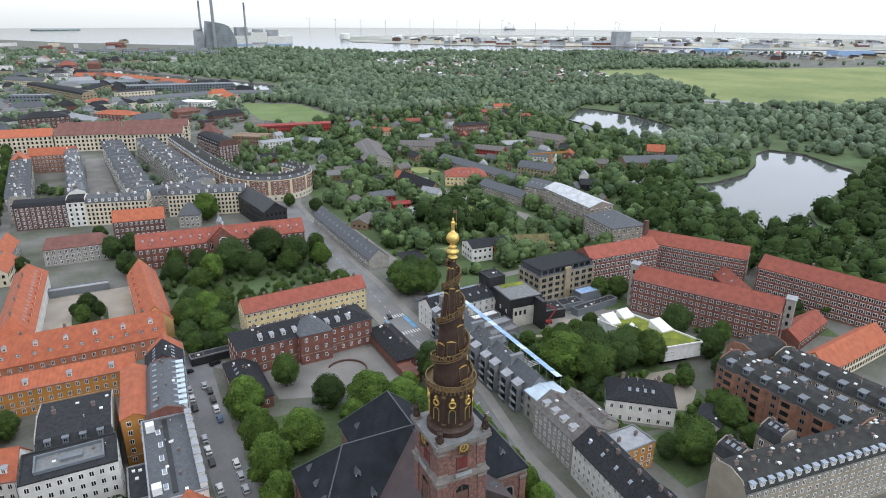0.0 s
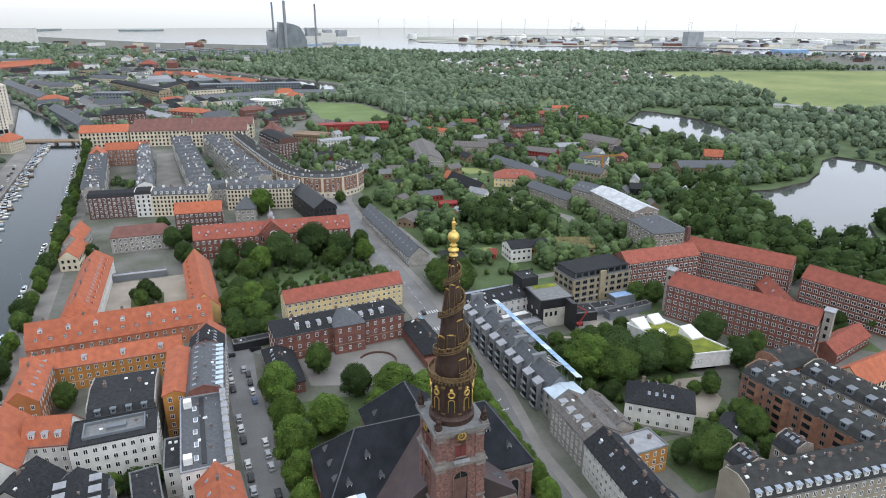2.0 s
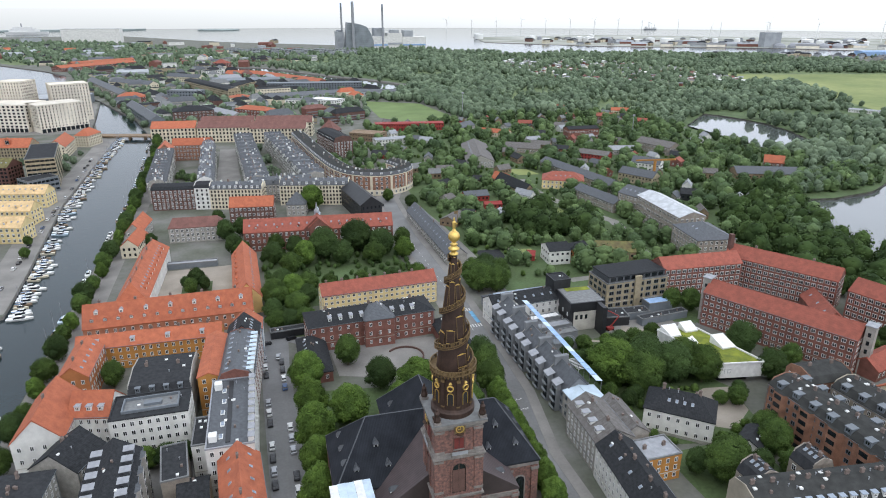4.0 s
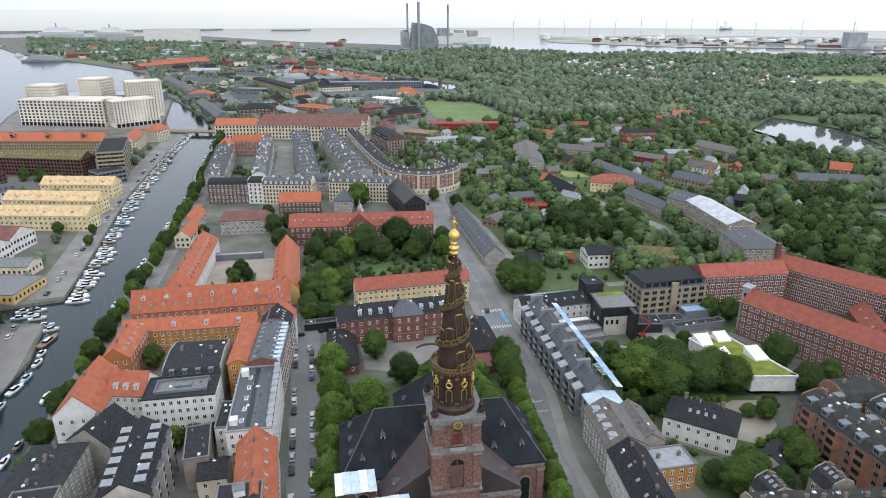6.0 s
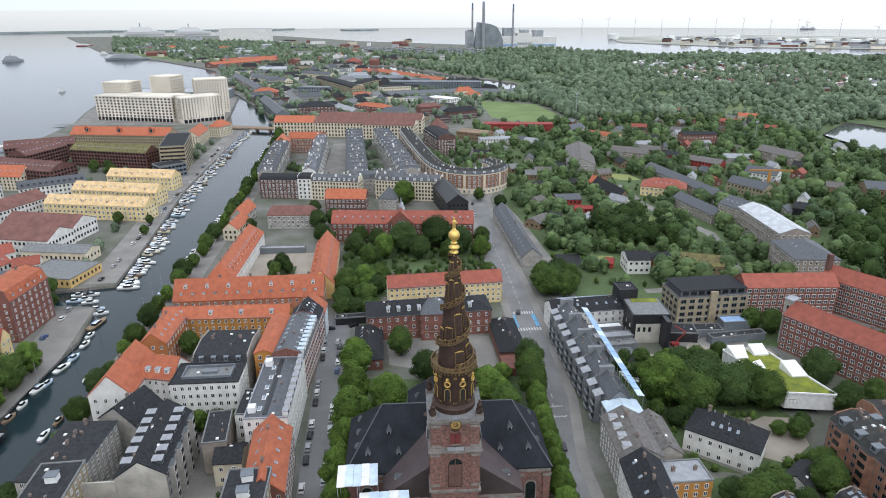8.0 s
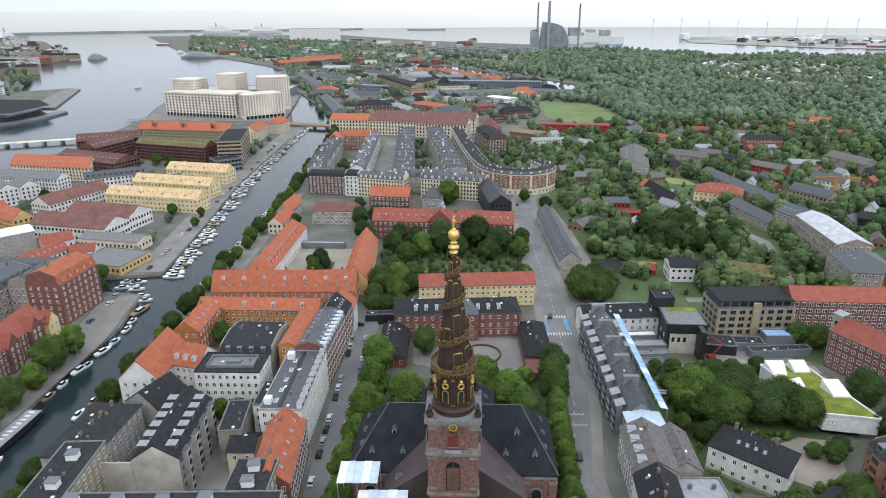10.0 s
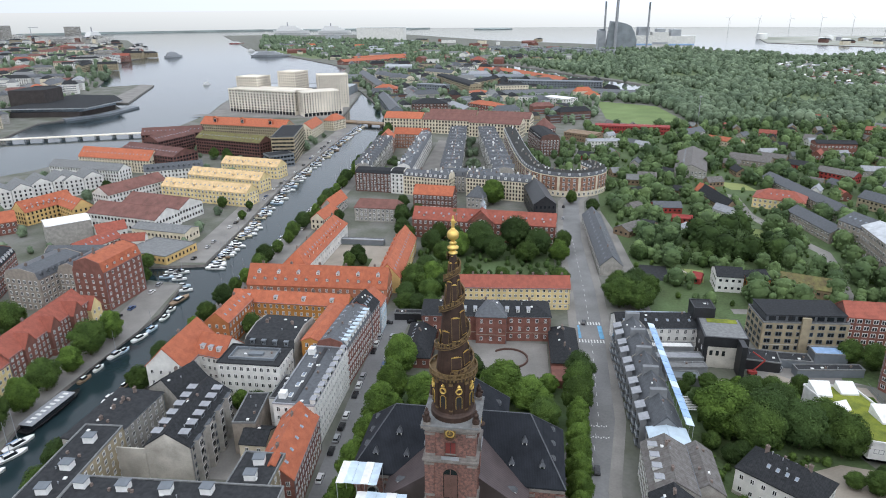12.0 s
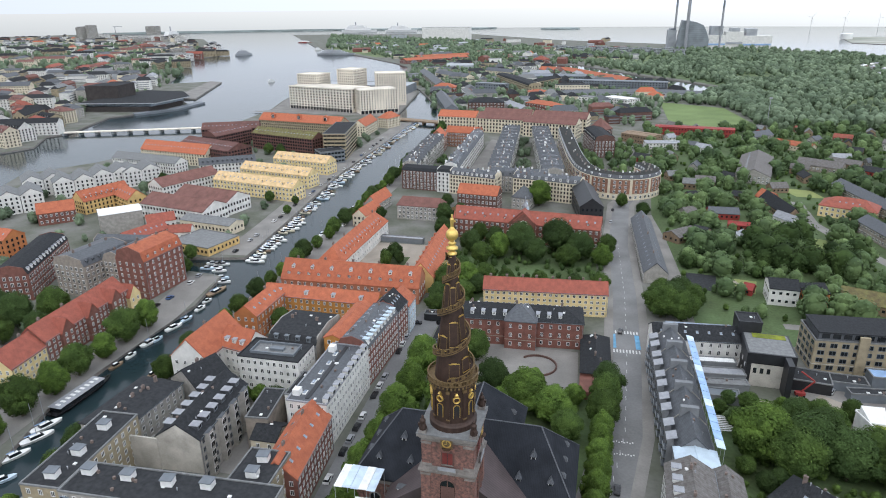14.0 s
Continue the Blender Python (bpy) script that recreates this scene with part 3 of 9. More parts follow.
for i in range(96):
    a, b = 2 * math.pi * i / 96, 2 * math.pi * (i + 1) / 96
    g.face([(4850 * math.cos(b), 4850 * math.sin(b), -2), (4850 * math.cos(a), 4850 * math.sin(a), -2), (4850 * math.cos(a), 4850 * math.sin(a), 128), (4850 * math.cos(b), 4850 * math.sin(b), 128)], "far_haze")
single("backdrop", g, "glowing painted haze of distant sea meeting a pale sky", kind="structure")


def sheet(name, poly, key, label, z=0.05, thick=0.06, kind="structure"):
    g = Geo()
    g.prism(poly, z - thick, z, key)
    return single(name, g, label, kind=kind)


def strip(pts, width):
    """The outline of a band along pts."""
    left, right = [], []
    for i, (x, y) in enumerate(pts):
        a, b = Vector(pts[max(i - 1, 0)]), Vector(pts[min(i + 1, len(pts) - 1)])
        d = (b - a).normalized()
        left.append((x - d.y * width / 2, y + d.x * width / 2))
        right.append((x + d.y * width / 2, y - d.x * width / 2))
    return right + left[::-1]


MEADOW = [(909, 1066), (1514, 890), (2400, 700), (1700, 200), (836, 440), (773, 546), (903, 819)]
PITCH = [(128, 850), (203, 800), (213, 669), (160, 622), (122, 690)]
sheet("meadow", MEADOW, "meadow", "broad mown green common beyond the lake")
sheet("pitch", PITCH, "turf", "green sports pitch among trees")
sheet("lawn", [(75, 135), (270, 120), (284, 165), (320, 235), (410, 258), (450, 300), (440, 640), (200, 640), (90, 560), (70, 300)], "grass", "rough grass between the houses and trees", z=0.03)
sheet("lawn", [(230, 640), (1000, 560), (1000, 1050), (1400, 900), (1300, 1500), (700, 1800), (300, 1700), (260, 1000)], "grass_pale", "rough grass under the woods", z=0.02)
land("lawn", [(236, 132), (255, -60), (640, -160), (1000, -120), (1500, 180), (772, 430), (765, 545), (900, 560), (700, 650), (452, 642), (445, 300), (410, 262), (320, 246), (282, 172)], [LAKES[0], LAKES[1]], "grassy wooded shore of the lakes", depth=1.45, key="grass", z=0.024)
sheet("lawn", [(-60, 1640), (60, 1570), (300, 1500), (560, 2080), (-80, 2030), (-480, 2600), (-1100, 3000), (-880, 2160), (-560, 1720)], "grass_pale", "rough grass on the far naval islands", z=0.02)
sheet("lawn", [(258, 1040), (285, 1000), (305, 1500), (60, 1560), (30, 1530), (140, 1262), (200, 1170)], "grass", "grass beside a basin", z=0.025)
STREET = [(33, -220), (35.5, 28), (42, 62), (45.5, 118), (47, 168), (47, 240), (52, 320), (75, 390)]
sheet("road", strip(STREET, 10.6), "asphalt", "grey asphalt street past the church", z=0.06)
sheet("pavement", strip([(x - 7, y) for x, y in STREET], 3.6), "paving", "flagstone pavement with kerb", z=0.16, thick=0.2)
sheet("pavement", strip([(x + 7, y) for x, y in STREET], 3.6), "paving", "flagstone pavement with kerb", z=0.16, thick=0.2)
SIDE = [(-36.5, -200), (-37, 0), (-37.5, 60), (-37.5, 105), (-36, 136)]
sheet("road", strip(SIDE, 10.5), "asphalt", "grey asphalt street with parked cars", z=0.05)
sheet("road", strip([(-36, 132), (-5, 104), (26, 86), (44, 84)], 5), "asphalt", "short cross lane by the schoolyard", z=0.045)
sheet("courtyard", [(-16, 114), (27, 112), (27, 84), (6, 84), (-15, 92)], "paving", "grey paved schoolyard", z=0.055)
sheet("courtyard", [(-88, 160), (-53, 160), (-53, 220), (-88, 220)], "gravel", "pale gravel courtyard between orange-roofed wings")
sheet("lawn", [(-77, 166), (-63, 166), (-63, 200), (-77, 200)], "grass", "lawn in the gravel courtyard", z=0.1, thick=0.06)
sheet("courtyard", [(-66, 352), (-46, 352), (-52, 540), (-66, 540)], "paving", "paved lane between housing rows with parked cars", z=0.05)
sheet("courtyard", [(12, 352), (16, 352), (2, 540), (-8, 540)], "paving", "paved lane between housing rows", z=0.05)
sheet("quay", [(-410, 690), (-206, 672), (-216, 760), (-240, 920), (-300, 1020), (-440, 960), (-412, 800), (-388, 705)], "paving", "paved quays round the new harbour blocks", z=0.05)
sheet("churchyard", [(-26, -60), (26, -60), (33, 82), (-2, 80), (-26, 84)], "grass", "green churchyard lawn", z=0.05)
sheet("garden", [(-38, 128), (-38, 232), (34, 226), (36, 156), (-18, 156), (-20, 128)], "grass", "garden ground under large trees", z=0.05)
sheet("garden", [(68, 24), (112, 14), (120, 44), (106, 74), (72, 104), (68, 60)], "grass", "shady garden ground under trees", z=0.05)
sheet("courtyard", [(92, 30), (104, 22), (116, 30), (120, 44), (110, 46), (96, 40)], "gravel", "light gravel yard behind a villa", z=0.08)
sheet("courtyard", [(100, 92), (145, 92), (145, 112), (100, 112)], "paving", "paved works yard", z=0.06)
sheet("courtyard", [(-100, 22), (-60, 22), (-60, 58), (-95, 56)], "paving", "grey paved back yards", z=0.06)
sheet("lawn", [(74, -4), (104, -4), (104, 18), (74, 18)], "grass", "walled green garden", z=0.06)
sheet("lawn", [(132, 95), (148, 88), (150, 112), (136, 114)], "grass", "lawn with curved paths", z=0.1)
sheet("lawn", [(178, 50), (205, 70), (212, 60), (200, 30)], "grass", "lawn between brick blocks", z=0.1)
sheet("quay", strip([(-115, -200), (-115, 20), (-116.5, 106), (-116.5, 220), (-116, 376), (-121, 485), (-128, 600)], 13.4), "paving", "cobbled canal quay", z=0.05)
sheet("quay", strip([(-146, -200), (-155.5, 50), (-152.5, 110), (-158.5, 156)], 16), "paving", "cobbled canal quay with parked cars", z=0.05)
sheet("quay", strip([(-159.5, 186), (-163.5, 240), (-175.5, 370), (-179.5, 640)], 16), "paving", "cobbled canal quay with parked cars", z=0.05)


# ---- trees ----
def leaf_cloud(rng, blobs, count, size, middle=None, ruffle=0.36):
    """Small bent leaf clumps over the surface of some overlapping lumps; middle: the point from which the crown as a whole faces outward."""
    centres, radii = np.array([b[:3] for b in blobs]), np.array([b[3] for b in blobs])
    pick = rng.choice(len(blobs), count, p=radii**2 / (radii**2).sum())
    d = rng.normal(size=(count, 3))
    d[:, 2] += 0.25
    d /= np.linalg.norm(d, axis=1)[:, None]
    pos = centres[pick] + d * (radii[pick] * rng.uniform(0.86, 1.1, count))[:, None]
    keep = np.ones(count, bool)
    for c, r in zip(centres, radii):
        keep &= np.linalg.norm(pos - c, axis=1) > r * 0.82
    pos, d = pos[keep], d[keep]
    k = len(pos)
    if middle is not None:
        out = pos - np.array(middle)
        d = d * 0.75 + out / np.linalg.norm(out, axis=1)[:, None] * 0.6
    nrm = d + rng.normal(scale=ruffle, size=(k, 3))
    nrm /= np.linalg.norm(nrm, axis=1)[:, None]
    u = np.cross(nrm, rng.normal(size=(k, 3)))
    u /= np.linalg.norm(u, axis=1)[:, None]
    w = np.cross(nrm, u)
    s = (size * rng.uniform(0.55, 1.25, k))[:, None]
    quad = np.stack([pos - u * s, pos - w * s * 0.7 - nrm * s * 0.25, pos + u * s, pos + w * s * 0.7 - nrm * s * 0.25], 1)
    return quad.reshape(-1, 3), k


def oval_lumps(rng, n, spread, low, high, tall, seed=0.0):
    """Lumps on an uneven oval from low to high, and a few large ones that fill it."""
    blobs = []

    def girth(u):
        return math.sin(math.pi * u ** (0.82 if tall else 0.95)) ** (0.72 if tall else 0.58)

    for i in range(n):
        u = min(0.97, max(0.04, (i + 0.5) / n + rng.uniform(-0.06, 0.06)))
        a = rng.uniform(0, 6.2832) if i % 2 else i * 2.399963
        q = girth(u) * spread * rng.uniform(0.72, 0.86) * (1 + 0.1 * math.sin(2 * a + seed) + 0.08 * math.sin(3 * a + 5 * u + seed))
        blobs.append((math.cos(a) * q, math.sin(a) * q, low + u * (high - low) * rng.uniform(0.95, 1.02), spread * (0.12 + 0.22 * rng.uniform() ** 1.5)))
    for u in (0.28, 0.5, 0.72):
        blobs.append((rng.uniform(-0.06, 0.06) * spread, rng.uniform(-0.06, 0.06) * spread, low + u * (high - low), girth(u) * spread * 0.88))
    return blobs


def ball_mesh(sub):
    bm = bmesh.new()
    bmesh.ops.create_icosphere(bm, subdivisions=sub, radius=1)
    v = np.array([p.co[:] for p in bm.verts])
    f = np.array([[p.index for p in q.verts] for q in bm.faces])
    bm.free()
    return v, f


ICO1 = ball_mesh(1)


def crown_mesh(name, seed, height, spread, count, size, key, tall=False):
    """A crown of leaf clumps over many lumps that lie on an uneven oval."""
    rng = np.random.default_rng(seed)
    low = (0.13 if tall else 0.2) * height
    blobs = oval_lumps(rng, 64, spread, low, height * 0.95, tall, seed)
    v, k = leaf_cloud(rng, blobs, count, size, (0, 0, height * 0.45))
    faces = [tuple(range(4 * i, 4 * i + 4)) for i in range(k)]
    verts = [tuple(p) for p in v]
    iv, jf = ICO1
    for x, y, z, r in blobs:
        base = len(verts)
        rough = 0.86 + rng.uniform(-0.08, 0.08, len(iv))
        verts += [tuple(p) for p in iv * (r * rough)[:, None] + (x, y, z)]
        faces += [tuple(base + int(i) for i in f) for f in jf]
    me = bpy.data.meshes.new(name)
    me.from_pydata(verts, [], faces)
    me.materials.append(M[key])
    me.update()
    return me


def trunk_mesh(seed, height, spread):
    rng = random.Random(seed)
    g = Geo()
    g.lathe([(0.45, 0), (0.32, height * 0.12), (0.26, height * 0.35), (0.12, height * 0.7)], 7, "bark")
    for i in range(5):
        a, z = rng.uniform(0, 6.28), height * rng.uniform(0.25, 0.42)
        d = Vector((math.cos(a), math.sin(a), 0))
        e = d * spread * 0.5 + Vector((0, 0, z + height * 0.25))
        s = Vector((0, 0, z))
        side = d.cross(Vector((0, 0, 1))) * 0.13
        up = Vector((0, 0, 0.13))
        g.solid([s - side, s + up, s + side, s - up, e - side * 0.4, e + up * 0.4, e + side * 0.4, e - up * 0.4], [(0, 1, 5, 4), (1, 2, 6, 5), (2, 3, 7, 6), (3, 0, 4, 7), (4, 5, 6, 7)], "bark")
    return g.mesh("trunk")


KINDS = {}
for kind_name, key, tall, seeds in (("broad", "leaf", False, 3), ("dark", "leaf_dark", False, 3), ("lime", "leaf_bright", True, 3)):
    KINDS[kind_name] = []
    for s in range(seeds):
        sd = 100 * len(KINDS) + s
        KINDS[kind_name].append((crown_mesh("crown", sd, 12, 5.4 if not tall else 4.4, 13000, 0.25, key, tall), trunk_mesh(sd, 12, 5)))
TREE_LABEL = {"broad": "broad leafy green tree with a rounded crown", "dark": "large dark green tree with a dense crown", "lime": "bright green upright street tree"}
PLANTED = []


def tree(x, y, height=12.0, kind_name="broad", wide=1.0):
    k = len(PLANTED)
    crown, trunk = KINDS[kind_name][k % 3]
    s = height / 12
    root = thing("tree", TREE_LABEL[kind_name], "tree", pose(x, y, 0, 0, 0, (k * 77) % 360), "trees")
    m = Matrix.Diagonal((s * wide, s * wide, s, 1))
    part("trunk", trunk, root, m=m)
    part("crown", crown, root, m=m)
    PLANTED.append((x, y))
    return root


def inside(x, y, poly):
    hit = False
    for i in range(len(poly)):
        (x0, y0), (x1, y1) = poly[i], poly[i - 1]
        if (y0 > y) != (y1 > y) and x < (x1 - x0) * (y - y0) / (y1 - y0) + x0:
            hit = not hit
    return hit


KEEP_OFF = list(LAKES) + [MEADOW, PITCH, strip(STREET, 14), strip(SIDE, 12)]


def woods(name, label, poly, gap, height, seed, cards=70, key="leaf_hazed", clear=0.0, size=1.0, avoid=(), cores=8, patch=0.0):
    """Many trees of one wood as one mesh."""
    rng = np.random.default_rng(seed)
    protos = []
    for s in range(4):
        blobs = oval_lumps(rng, cores, 0.5, 0.08, 0.88, False, s * 1.7)
        v, k = leaf_cloud(rng, blobs, cards * 3, 0.085 * size, (0, 0, 0.42))
        v, k = v[:4 * cards], min(k, cards)
        f = np.arange(4 * k).reshape(-1, 4)
        lumps = []
        for x, y, z, r in blobs:
            lumps.append((ICO1[0] * r * (0.86 + rng.uniform(-0.08, 0.08, len(ICO1[0])))[:, None] + (x, y, z)))
        protos.append((v, f, np.concatenate(lumps), np.concatenate([ICO1[1] + i * len(ICO1[0]) for i in range(len(blobs))])))
    x0, x1 = min(p[0] for p in poly), max(p[0] for p in poly)
    y0, y1 = min(p[1] for p in poly), max(p[1] for p in poly)
    V, Q, T, base = [], [], [], 0
    y = y0
    while y < y1:
        x = x0
        while x < x1:
            px, py = x + rng.uniform(-0.45, 0.45) * gap, y + rng.uniform(-0.45, 0.45) * gap
            x += gap
            wave = math.sin(px * 0.021 + 1.3 * math.sin(py * 0.012)) * math.sin(py * 0.017 + 0.9 * math.sin(px * 0.009))
            if rng.uniform() < clear + patch * max(0.0, wave - 0.25) * 2 or not inside(px, py, poly) or any(inside(px, py, q) for q in KEEP_OFF) or any(inside(px, py, q) for q in avoid):
                continue
            v, f, cv, cf = protos[rng.integers(4)]
            h = height * rng.uniform(0.62, 1.2) * (1 - 0.7 * patch * wave)
            w = h * rng.uniform(0.85, 1.25)
            a = rng.uniform(0, 6.28)
            rot = np.array([[math.cos(a) * w, -math.sin(a) * w, 0], [math.sin(a) * w, math.cos(a) * w, 0], [0, 0, h]])
            V += [v @ rot.T + (px, py, 0), cv @ rot.T + (px, py, 0)]
            Q.append(f + base)
            T.append(cf + base + len(v))
            base += len(v) + len(cv)
        y += gap
    if not V:
        return None
    V, Q, T = np.concatenate(V), np.concatenate(Q), np.concatenate(T)
    me = bpy.data.meshes.new(name)
    me.vertices.add(len(V))
    me.vertices.foreach_set("co", V.ravel().astype(np.float32))
    loops = np.concatenate([Q.ravel(), T.ravel()])
    me.loops.add(len(loops))
    me.loops.foreach_set("vertex_index", loops.astype(np.int32))
    starts = np.concatenate([np.arange(len(Q)) * 4, len(Q) * 4 + np.arange(len(T)) * 3])
    me.polygons.add(len(starts))
    me.polygons.foreach_set("loop_start", starts.astype(np.int32))
    me.materials.append(M[key])
    me.update()
    me.validate()
    return tagged(new(name, me), label, "trees", kind="stuff")


# ---- the church ----
church = thing("church", "baroque brick church with dark roofs and a gilded spiral spire", "church", pose(0, 0, 0, 0, 0, -2))


def fan(geo, n, radius, z, key, w, h, d, start=0.0, tilt=0.0):
    """n small blocks round the axis."""
    for i in range(n):
        a = start + 2 * math.pi * i / n
        b = Geo()
        b.box(-w / 2, w / 2, -d / 2, d / 2, 0, h, key)
        geo.add(b, Matrix.Translation((radius * math.cos(a), radius * math.sin(a), z)) @ Matrix.Rotation(a + math.pi / 2, 4, "Z") @ Matrix.Rotation(tilt, 4, "X"))


def arch(geo, w, h, key, pane, d=0.3, t=0.28):
    """A round-headed opening that looks to -y: surround and set-back pane."""
    r, n = w / 2, 10
    pts = [(-r, 0)] + [(-r * math.cos(math.pi * i / n), h - r + r * math.sin(math.pi * i / n)) for i in range(n + 1)] + [(r, 0)]
    out = [(x * (1 + t / r), z if i in (0, len(pts) - 1) else z + (t if z > h - r else 0)) for i, (x, z) in enumerate(pts)]
    k = len(pts)
    v = [(x, -d, z) for x, z in out] + [(x, -d, z) for x, z in pts] + [(x, 0.02, z) for x, z in out] + [(x, 0.0, z) for x, z in pts]
    f = []
    for i in range(k - 1):
        f += [(i, i + 1, k + i + 1, k + i), (2 * k + i, 2 * k + i + 1, i + 1, i), (k + i, k + i + 1, 3 * k + i + 1, 3 * k + i)]
    geo.solid(v, f, key)
    geo.face([(x, -0.05, z) for x, z in pts][::-1], pane)


HT = 5.35
g = Geo()
g.box(-HT - 0.25, HT + 0.25, -HT - 0.25, HT + 0.25, 0, 33.6, "tower_brick")
part("tower_base", g, church)
g = Geo()
g.box(-HT, HT, -HT, HT, 33.6, 41.8, "tower_brick")
part("tower_stage", g, church)
for z0, steps, lab in ((33.2, ((5.9, 0, 0.5), (6.25, 0.5, 0.9), (5.8, 0.9, 1.5)), "weathered sandstone string course"), (40.9, ((5.6, 0, 0.7), (5.9, 0.7, 1.3), (6.35, 1.3, 1.9)), "sandstone cornice under the lead deck"), (22.0, ((5.8, 0, 0.4), (6.1, 0.4, 0.8)), "sandstone band")):
    g = Geo()
    for hw, a, b in steps:
        g.box(-hw, hw, -hw, hw, z0 + a, z0 + b, "tower_stone")
    part("cornice", g, church, lab)
g = Geo()
g.box(-6.4, 6.4, -6.4, 6.4, 42.8, 43.05, "felt_light")
part("deck", g, church, "grey lead deck")
for side in range(4):
    turn = Matrix.Rotation(side * math.pi / 2, 4, "Z")
    for s in (-1, 1):
        for z0, z1, hw in ((24, 33.2, HT + 0.25), (34.8, 40.9, HT)):
            g = Geo()
            x0, x1 = sorted((s * (hw - 1.9), s * (hw + 0.1)))
            g.box(x0, x1, -hw - 0.22, -hw + 0.1, z0, z1, "tower_brick")
            g.box(x0 - 0.08, x1 + 0.08, -hw - 0.34, -hw + 0.1, z1 - 0.7, z1 - 0.15, "tower_stone")
            g.box(x0 - 0.08, x1 + 0.08, -hw - 0.34, -hw + 0.1, z0, z0 + 0.6, "tower_stone")
            part("pilaster", g, church, m=turn)
    g = Geo()
    arch(g, 3.3, 8.2, "tower_brick", "glass_dark", 0.35)
    for x in (-1.5, 0.12):
        g.box(x, x + 1.38, -0.1, 0.02, 0.2, 6.4, "brick_brown")
    g.box(-0.1, 0.1, -0.12, 0.02, 0, 7.8, "brick_brown")
    part("arched_window", g, church, m=turn @ Matrix.Translation((0, -HT - 0.25, 23.6)))
    g = Geo()
    g.box(-1.1, 1.1, -0.16, 0.05, 0, 2.7, "shutter_red")
    g.box(-0.05, 0.05, -0.2, 0.05, 0, 2.7, "black_clad")
    for x in (-1.3, 1.1):
        g.box(x, x + 0.2, -0.24, 0.05, -0.2, 2.9, "brick_brown")
    g.box(-1.3, 1.3, -0.3, 0.05, -0.3, -0.05, "tower_stone")
    part("shutter", g, church, "red wooden tower shutter", m=turn @ Matrix.Translation((0, -HT, 35.6)))
    g = Geo()
    g.box(-1.25, 1.25, -0.12, 0.05, 0, 2.4, "gold_worn")
    g.lathe([(1.0, 0), (1.0, 0.12)], 20, "spire_copper")
    part("clock", g, church, "gilded square clock face", m=turn @ Matrix.Translation((0, -HT - 0.75, 40.1)))
    g = Geo()
    dial = turn @ Matrix.Translation((0, -HT - 0.88, 41.3)) @ Matrix.Rotation(math.pi / 2, 4, "X")
    g.lathe([(0.72, 0.0), (0.72, 0.08), (1.0, 0.08), (1.0, 0.0), (0.72, 0.0)], 24, "gold", caps=False)
    part("dial_ring", g, church, "gilded ring of the clock", m=dial)
    for w, length, turned in ((0.12, 0.8, 0.0), (0.14, 0.5, 1.6)):
        g = Geo()
        g.box(-w / 2, w / 2, -0.1, length, 0.08, 0.13, "gold")
        part("clock_hand", g, church, "gilded pointer", m=dial @ Matrix.Rotation(turned, 4, "Z"))
    g = Geo()
    g.box(-1.9, 1.9, -0.9, 0, 0, 0.35, "tower_stone")
    g.box(-1.9, 1.9, -0.9, -0.75, 0.35, 1.2, "lead_grey")
    part("balcony", g, church, m=turn @ Matrix.Translation((0, -HT - 0.2, 34.2)))

# lantern drum
g = Geo()
g.lathe([(5.0, 43.0), (5.0, 44.2), (4.7, 44.5), (4.45, 45.0), (4.35, 52.6), (4.7, 53.0), (5.15, 53.6), (5.15, 53.9)], 32, "spire_copper")
drum = part("drum", g, church, "dark copper octagonal drum with gilded ornaments")
for i in range(8):
    a = 2 * math.pi * (i + 0.5) / 8
    m = Matrix.Rotation(a + math.pi / 2, 4, "Z") @ Matrix.Translation((0, -4.36, 0))
    g = Geo()
    arch(g, 1.25, 3.0, "gold", "black_clad", 0.22, 0.09)
    part("arched_window", g, drum, m=m @ Matrix.Translation((0, 0, 46.3)))
    g = Geo()
    g.lathe([(0.52, 0.0), (0.54, 0.34), (0.64, 0.42), (0.76, 0.34), (0.78, 0.0)], 20, "gold", caps=False)
    part("wreath", g, drum, "gilded wreath", m=m @ Matrix.Translation((0, 0, 50.6)) @ Matrix.Rotation(math.pi / 2, 4, "X"))
    g = Geo()
    for x, z, w, h in ((0, 51.6, 0.8, 0.55), (0, 43.75, 0.6, 0.6)):
        g = Geo()
        g.solid([(x - w / 2, -0.3, z), (x + w / 2, -0.3, z), (x + w * 0.4, -0.5, z + h * 0.4), (x - w * 0.4, -0.5, z + h * 0.4), (x - w * 0.2, -0.3, z + h), (x + w * 0.2, -0.3, z + h), (x - w / 2, 0.1, z), (x + w / 2, 0.1, z), (x + w * 0.2, 0.1, z + h), (x - w * 0.2, 0.1, z + h)],
                [(0, 1, 2, 3), (3, 2, 5, 4), (6, 7, 1, 0), (1, 7, 8, 5, 2), (6, 0, 3, 4, 9), (4, 5, 8, 9)], "gold")
        part("ornament", g, drum, "gilded ornament", m=m)
    g = Geo()
    g.box(-0.33, 0.33, -0.32, 0.1, 45.0, 52.4, "spire_copper")
    g.box(-0.42, 0.42, -0.46, 0.1, 52.0, 52.7, "gold_worn")
    g.box(-0.42, 0.42, -0.46, 0.1, 45.7, 46.0, "gold_worn")
    part("column", g, drum, m=Matrix.Rotation(a + math.pi / 8 + math.pi / 2, 4, "Z") @ Matrix.Translation((0, -4.25, 0)))
g = Geo()
g.lathe([(5.25, 53.9), (5.25, 54.1), (3.6, 54.12)], 32, "gold_worn", caps=False)
fan(g, 40, 5.1, 53.3, "gold_worn", 0.3, 0.45, 0.3)
part("gallery", g, church, "gilded gallery floor with brackets")


